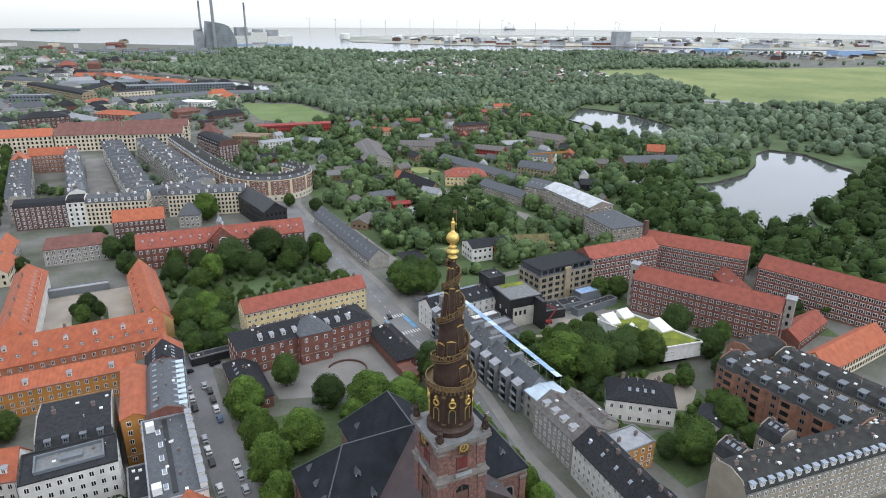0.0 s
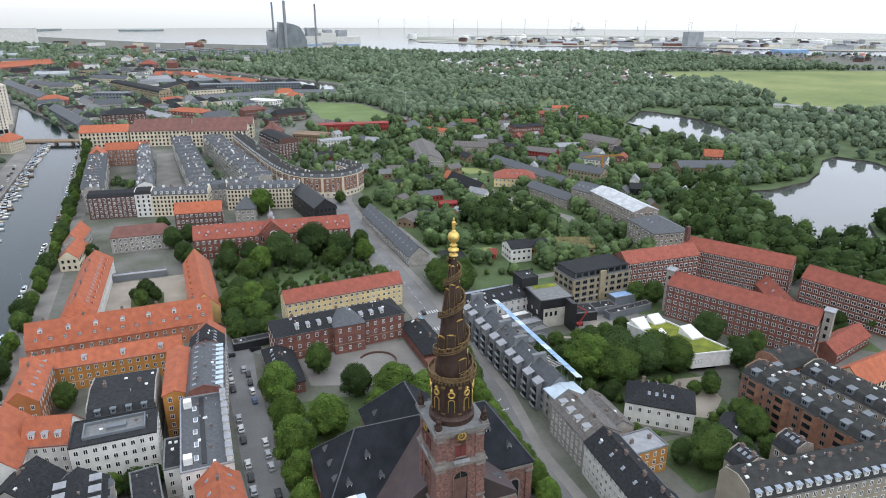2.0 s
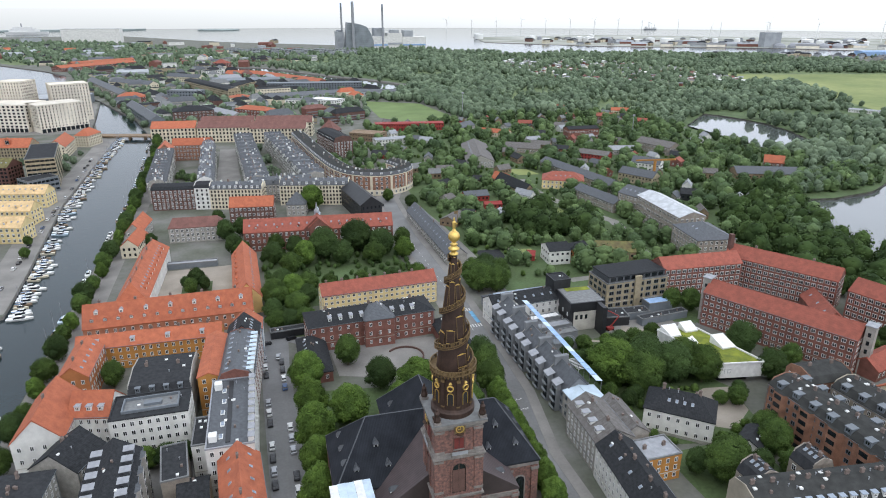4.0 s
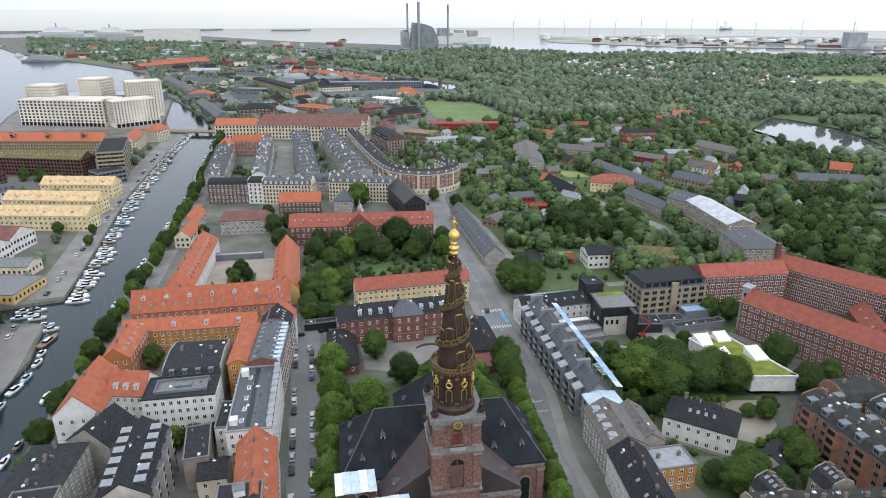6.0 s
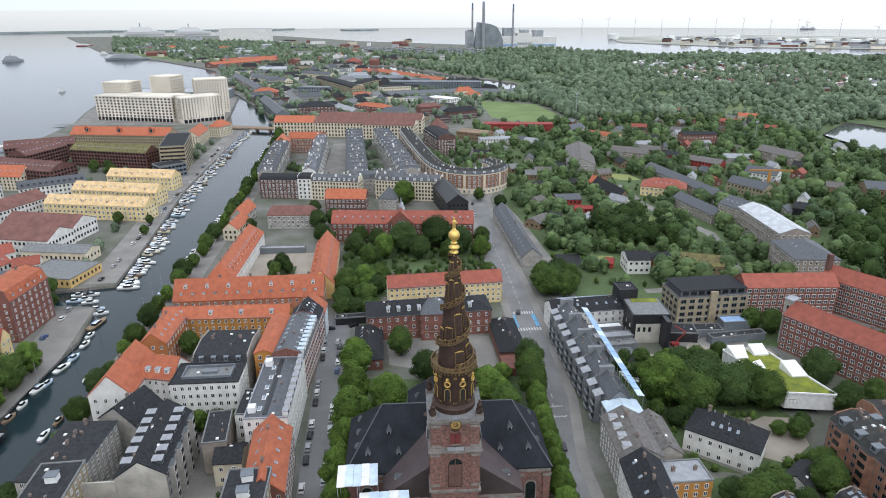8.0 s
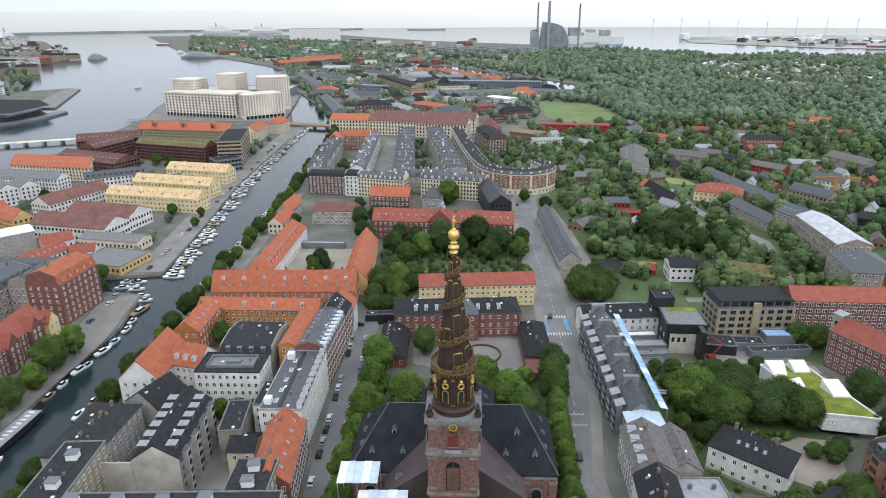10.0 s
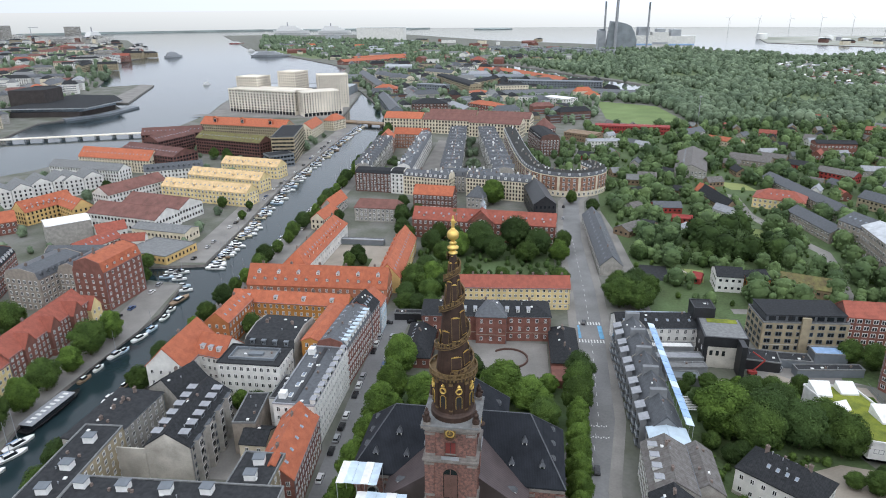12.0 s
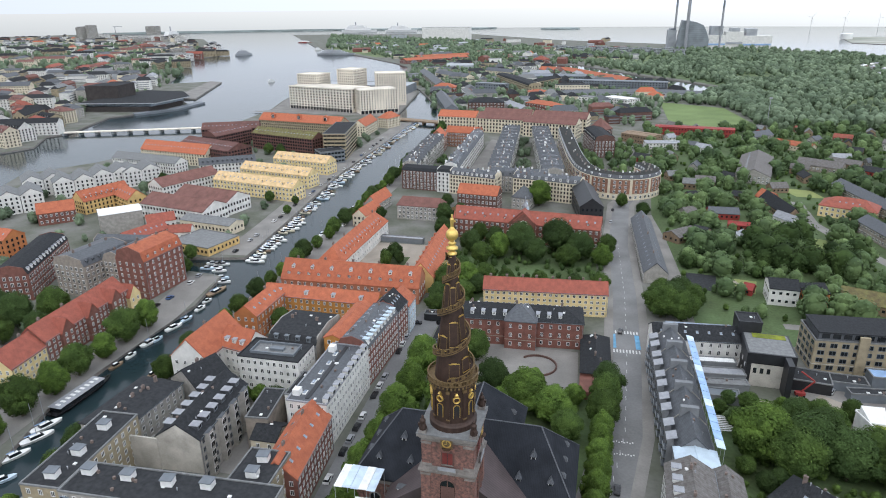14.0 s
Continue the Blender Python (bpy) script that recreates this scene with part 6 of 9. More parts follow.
# middle of the red brick school
mid = H("gable_front", "gabled brick centre of the school with tall window", (-5.6, 231.9), (-4.9, 240.5), 11, 13.2, 18.4, "brick_red", "tile_red", floors=0, sides="", category="building part")
g = Geo()
arch(g, 3.6, 5.2, "paint_white", "glass_dark", 0.2, 0.35)
for k in (-0.9, 0.0, 0.9):
    g.box(k - 0.08, k + 0.08, -0.14, 0.0, 0, 4.4, "paint_white")
for z in (1.4, 2.8):
    g.box(-1.8, 1.8, -0.15, 0.0, z, z + 0.14, "paint_white")
part("arched_window", g, mid, "large white arched window", m=pose(0, 0, 8.2, 0, 0, -90))
for z in (1.2, 4.8):
    for x in (-3.2, 0, 3.2):
        part("window", shared(("window", 1.6, 2.0, ("white", "x")), lambda: window_geo(1.6, 2.0, ("white", "x")))[1], mid, m=pose(0, x, z, 0, 0, -90))
g = Geo()
g.lathe([(1.3, 16.5), (1.3, 18.6), (1.6, 18.7), (1.0, 19.6), (0.7, 20.4), (0.75, 21.0), (0.1, 22.4)], 10, "plaster_blue", at=(-4.8, 240.8))
single("roof_lantern", g, "small green copper lantern on a school roof", "lantern")

# ---- modern terrace along the street ----
UNITS = [(98, 110.5), (85.5, 98), (73, 85.5), (60, 73), (46, 60)]
for k, (y0, y1) in enumerate(UNITS):
    top = 15.2 - 0.45 * k
    root = H("terraced_house", "grey rendered terraced house with grey metal roof and bay", (59, y0), (59, y1), 10.5, top - 5, top, "render_grey", "zinc", floors=3, bay=2.6, sides="b", style=("dark",), win=(1.2, 1.5))
    L = y1 - y0
    for u in (L * 0.28, L * 0.74):
        g = Geo()
        g.box(u - 1.7, u + 1.7, 5.2, 7.0, 0.1, top - 3.2, "render_grey")
        bay_part = part("bay", g, root)
        g = Geo()
        g.slab([(u - 1.9, 4.4, top - 2.2), (u + 1.9, 4.4, top - 2.2), (u + 1.9, 7.3, top - 3.1), (u - 1.9, 7.3, top - 3.1)], 0.16, "lead_grey")
        part("bay_roof", g, bay_part, "pale zinc bay roof")
        for z in (1.0, 3.8, 6.6):
            g = Geo()
            g.box(u - 1.3, u + 1.3, 6.97, 7.06, z, z + 2.1, "glass_dark")
            part("pane", g, bay_part)
            g = Geo()
            g.box(u - 1.5, u + 1.5, 7.0, 7.8, z - 0.2, z, "steel_dark")
            g.box(u - 1.5, u + 1.5, 7.72, 7.8, z, z + 0.9, "steel_grey")
            part("balcony", g, bay_part)
    g = Geo()
    g.solid([(L - 0.35, -5.4, 0), (L - 0.35, 5.4, 0), (L - 0.35, 5.4, top - 4.6), (L - 0.35, 0, top + 0.7), (L - 0.35, -5.4, top - 4.6)] + [(L + 0.02, -5.4, 0), (L + 0.02, 5.4, 0), (L + 0.02, 5.4, top - 4.6), (L + 0.02, 0, top + 0.7), (L + 0.02, -5.4, top - 4.6)],
            [(4, 3, 2, 1, 0), (5, 6, 7, 8, 9), (0, 1, 6, 5), (1, 2, 7, 6), (2, 3, 8, 7), (3, 4, 9, 8), (4, 0, 5, 9)], "plaster_grey")
    part("party_wall", g, root, "pale grey raised party wall")
    g = Geo()
    g.box(L * 0.9, L * 0.9 + 1.6, -2.6, 2.6, top - 3, top + 1.2, "render_grey")
    part("stair_head", g, root)
H("terraced_house", "grey rendered end house with pale blue metal roof", (59, 37.5), (59, 46), 11, 9.5, 10.5, "plaster_grey", "plaster_blue", floors=3, bay=2.6, sides="b", style=("dark",))
cover = thing("scaffold", "long strip of blue sheeting over a scaffold", "scaffold")
for i in range(16):
    y = 43.5 + i * 3.9
    z = 12.9 + 0.11 * i
    g = Geo()
    g.slab([(64.0, y, z), (66.4, y, z - 0.5), (66.4, y + 3.85, z - 0.5), (64.0, y + 3.85, z)], 0.12, "sheet_blue" if i % 5 else "sheet_pale")
    part("sheet", g, cover)
    g = Geo()
    g.lathe([(0.06, 0), (0.06, z - 0.5)], 6, "steel_grey", at=(66.2, y + 0.3))
    part("post", g, cover)

# ---- black house and its neighbours ----
H("office", "tall black clad stair tower", (83.5, 120), (91.5, 120), 8.5, 16.5, 16.5, "black_clad", "felt", "flat", floors=0, trim="black_clad")
root = H("office", "black clad building with planted roof", (84.5, 108), (99.5, 107), 15.5, 9, 9, "black_clad", "felt", "flat", floors=2, sides="fl", bay=4, trim="steel_dark")
g = Geo()
g.box(-0.3, 15.4, -8.2, 8.2, 9.1, 12.8, "black_clad")
g.box(0.4, 14.8, -7.5, 7.5, 12.8, 12.84, "felt_light")
part("upper_storey", g, root, "black clad upper storey")
g = Geo()
g.box(1.5, 11.5, -8.1, -7.78, 0.1, 8.6, "plaster_worn")
for x in (2.2, 4.4, 6.6):
    g.box(x, x + 1.1, -8.16, -8.05, 5.2, 7.2, "glass_dark")
part("yard_wall", g, root, "weathered white yard wall")
g = Geo()
g.box(11.5, 13.4, -14.5, -7.8, 0, 12.6, "black_clad")
part("wing", g, root, "black clad projecting wing")
g = Geo()
g.box(3, 14, 4.0, 7.4, 12.85, 13.0, "sedum")
part("green_roof", g, root, "yellow-green planted roof bed")
H("office", "low black hall with dark flat roof", (100, 104), (112, 102), 9, 4, 4, "black_clad", "felt", "flat", floors=0)
for x0, y0, x1, y1, w, h, k in ((66, 106, 82, 107, 4, 5, "paint_white"), (67, 100, 84, 101, 5, 4, "lead_grey"), (69, 94, 84, 95, 4, 3.4, "felt_light"), (70, 88, 80, 88, 5, 3, "steel_dark")):
    H("shed", "low garden building with flat roof", (x0, y0), (x1, y1), w, h, h, "render_grey", k, "flat", floors=0)
H("greenhouse", "row of small glazed sheds", (60, 128), (84, 129), 9, 6, 8.5, "brick_red", "glass_sky", floors=1, sides="f", sky="f")
H("office", "beige brick loft building with slate attic", (109, 122), (141, 123), 16, 12.5, 12.5, "brick_yellow", "felt", "flat", floors=4, bay=3.6, win=(2.4, 1.8), style=("dark",), sides="fl")
loft = [o for o in bpy.data.objects if o.name.startswith("office") and not o.parent][-1]
g = Geo()
g.box(1.2, 30.8, -6.9, 6.9, 12.6, 15.4, "zinc")
for k in range(8):
    g.box(2.2 + k * 3.6, 4.8 + k * 3.6, -6.96, -6.88, 13.2, 14.9, "glass_dark")
g.box(0.8, 31.2, -7.4, 7.4, 15.4, 15.7, "slate")
part("attic", g, loft, "set-back grey attic with dark roof")
H("hall", "low glazed hall with solar roof behind an office", (57, 131), (92, 132.5), 9, 4.5, 5.6, "render_grey", "zinc", floors=1, sides="f", sky="fb", nsky=6, loose=False)
g = Geo()
g.box(-1.6, 1.6, -0.7, 0.4, 0, 15, "brick_yellow")
single("stair_tower", g, "beige brick stair tower on a loft building", "building", m=pose(125, 114.3, 0))
H("canopy", "yard roof covered in blue sheeting", (126, 108), (138, 108), 6, 4.5, 4.6, "steel_dark", "sheet_blue", "flat", floors=0)
H("shed", "low dark yard shed with flat roof", (110, 105), (124, 104), 6, 3.2, 3.2, "steel_dark", "felt", "flat", floors=0)
H("shed", "low dark yard shed with flat roof", (116, 97), (140, 99), 4, 3, 3, "steel_dark", "felt", "flat", floors=0)
lift = thing("boom_lift", "red boom lift standing in a yard", "machine", pose(101, 96, 0.05))
g = Geo()
g.box(-1.5, 1.5, -0.9, 0.9, 0.3, 1.5, "red_paint")
part("base", g, lift)
for x in (-1.1, 1.1):
    for y in (-0.9, 0.9):
        g = Geo()
        g.lathe([(0.4, -0.15), (0.4, 0.15)], 10, "tyre")
        part("wheel", g, lift, m=pose(x, y, 0.4, 90, 0, 0))
for m, n in ((pose(0, 0, 1.4, 0, -50, 0), 6), (pose(3.85, 0, 6.0, 0, -20, 140), 5)):
    g = Geo()
    g.box(0, n, -0.2, 0.2, -0.2, 0.2, "red_paint")
    part("boom", g, lift, m=m)

# ---- gardens behind the terraced houses ----
sheet("garden", [(68, 62), (84, 62), (104, 78), (108, 88), (98, 92), (68, 88)], "grass", "garden ground with shrubs behind terraced houses", z=0.065)
sheet("path", strip([(84, 92), (92, 88), (100, 80), (104, 70)], 1.8), "gravel", "pale curved garden path", z=0.1)
sheet("playground", [(104, 78), (112, 79), (116, 92), (108, 98), (102, 90)], "gravel", "pale gravel playground beside a kindergarten", z=0.09)
sheet("playground", [(118, 79), (138, 79), (138, 90), (120, 92)], "gravel", "fenced gravel ball court", z=0.09)
pergola = thing("pergola", "white slatted pergola in a garden", "pergola", pose(73, 67, 0.06, 0, 0, 4))
for i in range(9):
    g = Geo()
    g.box(-2.6, 2.6, -0.22, 0.22, 2.5, 2.62, "paint_white")
    part("slat", g, pergola, m=pose(0, i * 0.95, 0))
for x in (-2.4, 2.4):
    for y in (0.0, 7.6):
        g = Geo()
        g.box(-0.07, 0.07, -0.07, 0.07, 0, 2.5, "paint_white")
        part("post", g, pergola, m=pose(x, y, 0))
slide = Geo()
slide.slab([(-0.9, -2.2, 0.3), (0.9, -2.2, 0.3), (0.9, 2.2, 1.6), (-0.9, 2.2, 1.6)], 0.15, "red_paint")
slide.box(-0.7, 0.7, 1.9, 2.2, 0, 1.5, "red_paint")
single("slide", slide, "small red slide on a playground", "slide", m=pose(106, 86, 0.09, 0, 0, 30))
fence = thing("fence", "dark metal fence round a ball court", "fence")
for a, b in (((118, 79), (138, 79)), ((138, 79), (138, 90)), ((118, 79), (120, 92))):
    d = math.hypot(b[0] - a[0], b[1] - a[1])
    g = Geo()
    for k in range(3):
        g.box(0, d, -0.03, 0.03, 0.5 + k * 0.8, 0.58 + k * 0.8, "steel_dark")
    part("rails", g, fence, m=pose(a[0], a[1], 0, 0, 0, math.degrees(math.atan2(b[1] - a[1], b[0] - a[0]))))
    for k in range(int(d / 4) + 1):
        g = Geo()
        g.box(-0.05, 0.05, -0.05, 0.05, 0, 2.5, "steel_dark")
        part("post", g, fence, m=pose(a[0] + (b[0] - a[0]) * min(1, k * 4 / d), a[1] + (b[1] - a[1]) * min(1, k * 4 / d), 0))

# ---- kindergarten ----
kinder = thing("kindergarten", "white angular kindergarten with planted green roof and wedge skylights", "building")
Q = [(110, 76), (125, 76), (132.5, 43.5), (117, 46.5)]
g = Geo()
g.prism(Q, 2.6, 8.4, "paint_white", "sedum")
part("wall", g, kinder)
g = Geo()
g.prism([(112, 74), (123, 74), (129.5, 47), (118.5, 49)], 0, 2.6, "glass_dark")
part("ground_floor", g, kinder, "recessed dark ground floor")
for a, b in zip(Q, Q[1:] + Q[:1]):
    d = (Vector(b) - Vector(a)).normalized()
    g = Geo()
    g.prism([a, b, (b[0] - d.y * 0.4, b[1] + d.x * 0.4), (a[0] - d.y * 0.4, a[1] + d.x * 0.4)], 8.41, 9.0, "paint_white")
    part("parapet", g, kinder)
for pts, h in (([(110.5, 75), (117, 75), (116, 69), (111.5, 69.5)], 2.6), ([(119, 75.4), (124.5, 75.4), (125, 71), (119.5, 71)], 2.6), ([(123.5, 62), (129, 62), (130.2, 55.5), (124.5, 55.5)], 3.0), ([(113.5, 64), (118.5, 66), (118.5, 62), (114.5, 60)], 1.4)):
    g = Geo()
    v = [(x, y, 8.42) for x, y in pts] + [(pts[0][0], pts[0][1], 8.6 + h), (pts[1][0], pts[1][1], 8.6 + h), (pts[2][0], pts[2][1], 9.0), (pts[3][0], pts[3][1], 9.0)]
    g.solid(v, [(4, 7, 6, 5), (0, 4, 5, 1), (1, 5, 6, 2), (2, 6, 7, 3), (3, 7, 4, 0)], "paint_white")
    part("skylight", g, kinder)
for x, y, rz, w in ((119.5, 46.1, -11, 2.6), (124.5, 45.2, -11, 1.4), (128.6, 44.4, -11, 1.4)):
    geo, me = shared(("window", w, 1.5, ("dark",)), lambda: window_geo(w, 1.5, ("dark",)))
    part("window", me, kinder, m=pose(x, y, 4.6, 0, 0, rz))
for y in (49.5, 54, 58, 62, 66, 71):
    x = 110 + (76 - y) * 7 / 29.5
    geo, me = shared(("window", 1.4, 1.5, ("dark",)), lambda: window_geo(1.4, 1.5, ("dark",)))
    part("window", me, kinder, m=pose(x, y, 4.6, 0, 0, -103))
for x, y, z in ((146.5, 94, 20), (174, 38, 20)):
    tower = thing("stair_tower", "pale concrete lift tower at a brick block", "building", pose(x, y, 0, 0, 0, -63))
    g = Geo()
    g.box(-1.6, 1.6, -2.2, 2.2, 0, z, "plaster_grey")
    part("shaft", g, tower)
    g = Geo()
    g.box(-2.0, 2.0, -2.6, 2.6, z, z + 0.3, "lead_grey")
    part("roof", g, tower, "flat pale metal roof")
    for k in range(5):
        g = Geo()
        g.box(-0.5, 0.5, -2.24, -2.15, 2.2 + k * 3.4, 3.9 + k * 3.4, "glass_dark")
        part("window", g, tower)
g = Geo()
g.box(-1, 1, -1, 1, 0, 25, "brick_brown")
single("tall_chimney", g, "square brick chimney between apartment blocks", "chimney", m=pose(184.5, 127, 0))

# ---- flat-roofed courtyard house by the canal ----
flat = [H("apartment_house", "flat-roofed house with white roof hatches", (-100.5, -10), (-101.5, 21), 11, 17, 17, "brick_yellow", "felt", "flat", floors=6, bay=2.6, sides="fl", chimneys=0),
        H("apartment_house", "flat-roofed yellow brick house with roof terraces", (-95, -5), (-42, -4), 11, 17, 17, "plaster_grey", "felt", "flat", floors=6, bay=2.6, sides="fb"),
        H("apartment_house", "flat-roofed house with white roof hatches", (-52, 2), (-52, 15), 11, 16, 16, "brick_yellow", "felt", "flat", floors=5, bay=2.6, sides="fr")]
for k, (x, y, z) in enumerate(((-100, 3, 17), (-101, 14, 17), (-100, -6, 17), (-92, -3, 17), (-81, -3, 17), (-70, -3, 17), (-60, -2, 17), (-52, 5, 16), (-52, 11, 16))):
    g = Geo()
    g.box(-1.4, 1.4, -1.2, 1.2, 0, 1.9, "paint_white")
    g.box(-1.6, 1.6, -1.4, 1.4, 1.9, 2.1, "steel_dark")
    single("roof_hatch", g, "white box-shaped roof hatch", "roof hatch", m=pose(x, y, z + 0.15, 0, 0, 4 * (k % 3)))
root = thing("roof_terrace", "grey roof terrace with dark planters", "terrace", pose(-75, 66.3, 15.65))
g = Geo()
g.box(-8, 8, -3.6, 3.6, 0, 0.15, "felt_light")
part("deck", g, root)
for x0, x1, y0, y1 in ((-8, 8, -3.7, -3.3), (-8, 8, 3.3, 3.7), (-8, -7.6, -3.3, 3.3), (7.6, 8, -3.3, 3.3), (-2, 3, -1, 1)):
    g = Geo()
    g.box(x0, x1, y0, y1, 0.15, 1.0, "steel_dark")
    part("planter", g, root)
deck = thing("roof_terrace", "stepped roof terrace with glass doors and planting", "terrace")
g = Geo()
g.prism([(-95, -14.2), (-42, -13.2), (-42, -9.7), (-95, -10.7)], 0, 14.0, "plaster_grey", "timber")
part("storey", g, deck)
for i in range(12):
    x, y = -93 + i * 4.4, -10.85 + i * 0.083
    g = Geo()
    g.box(x - 1.2, x + 1.2, y - 0.08, y + 0.05, 14.05, 16.2, "paint_white" if i % 3 else "glass_sky")
    g.box(x - 1.0, x - 0.1, y - 0.12, y, 14.2, 16.0, "glass_dark")
    g.box(x + 0.1, x + 1.0, y - 0.12, y, 14.2, 16.0, "glass_dark")
    part("glass_door", g, deck)
    g = Geo()
    g.box(x - 2.1, x + 2.1, y - 3.25, y - 3.2, 14.0, 15.0, "steel_grey")
    part("railing", g, deck)
    if i % 2:
        g = Geo()
        g.box(x + 1.6, x + 2.2, y - 2.9, y - 0.6, 14.0, 14.5, "steel_dark")
        g.box(x + 1.65, x + 2.15, y - 2.8, y - 0.7, 14.5, 15.1 + 0.2 * (i % 3), "leaf")
        part("planter", g, deck, "planter box with clipped hedge")
arcs = thing("garden_wall", "curved low brick wall round the schoolyard circle", "wall", pose(12, 99, 0.05))
for i in range(20):
    a = math.radians(-60 + i * 10)
    g = Geo()
    g.box(-0.75, 0.75, -0.25, 0.25, 0, 0.7, "brick_brown")
    part("segment", g, arcs, m=Matrix.Translation((7.2 * math.cos(a), 7.2 * math.sin(a), 0)) @ Matrix.Rotation(a + math.pi / 2, 4, "Z"))
g = Geo()
g.prism([(27.5, 80), (33, 79.5), (33.2, 90), (27.6, 90)], 0, 3.2, "brick_red")
single("garden_wall", g, "tall red brick yard wall", "wall")
H("shed", "long black garden shed roof", (-38, 130), (-22, 131), 4, 3, 3, "black_clad", "felt", "flat", floors=0)

# school clock gable and turret
g = Geo()
g.lathe([(1.4, 17), (1.4, 19.5), (1.7, 19.7), (1.5, 20.5), (0.5, 22), (0.45, 23.2), (0.1, 25.5)], 8, "lead_grey")
single("turret", g, "small copper-grey ridge turret on a school", "turret", m=pose(-5.5, 240.5, 0))
H("gable_front", "brick school gable with tall arched window", (-6.3, 233), (-5.4, 241), 15, 12, 19, "brick_red", "tile_red", floors=2, sides="l", bay=3, category="building part", win=(1.8, 3.2))

# ---- street markings ----
marks = thing("crossing", "white and blue painted street crossing", "road marking", kind="structure")
for y, n in ((115, 9), (131, 9)):
    for i in range(n):
        g = Geo()
        g.box(40.2 + i * 1.2, 40.75 + i * 1.2, y, y + 2.6, 0.062, 0.068, "road_paint")
        part("stripe", g, marks)
for x in (40.6, 49.8):
    g = Geo()
    g.box(x - 0.9, x + 0.9, 118.6, 130.4, 0.062, 0.066, "road_blue")
    part("cycle_lane", g, marks, "blue painted cycle lane")
for i in range(44):
    y = -20 + i * 6
    if 112 < y < 134:
        continue
    x = float(np.interp(y, [-220, 28, 62, 118, 168, 240], [33, 35.5, 42, 45.5, 47, 47]))
    g = Geo()
    g.box(x - 0.08, x + 0.08, y, y + 2.4, 0.062, 0.068, "road_paint")
    part("dash", g, marks)
for y in (52, 58):
    for i in range(8):
        g = Geo()
        g.box(38.2 + i * 0.8, 38.6 + i * 0.8, y + 0.4 * (i % 2), y + 0.6 + 0.4 * (i % 2), 0.062, 0.068, "road_paint")
        part("tooth", g, marks)

# ---- garden quarter: houses among the trees ----
H("cottage", "yellow house with red hipped roof", (176, 326), (204, 312), 19, 7, 12, "plaster_pale_yellow", "tile_red", "hip", floors=2, bay=2.8, loose=False, sky="fb", nsky=4, hip=8)
H("barracks", "long grey stone house under white scaffold roof", (208, 232), (204, 182), 17, 15.5, 18.5, "brick_grey", "sheet_worn", floors=4, loose=False, bay=3)
H("barracks", "grey stone house with grey metal roof and skylights", (200, 178), (196, 150), 22, 13, 18, "brick_grey", "zinc", "hip", floors=4, loose=False, sky="fb", bay=3)
H("barracks", "grey stone house with grey roof", (203, 250), (208, 234), 18, 14, 18, "brick_grey", "zinc", floors=4, loose=False, sky="f", bay=3)
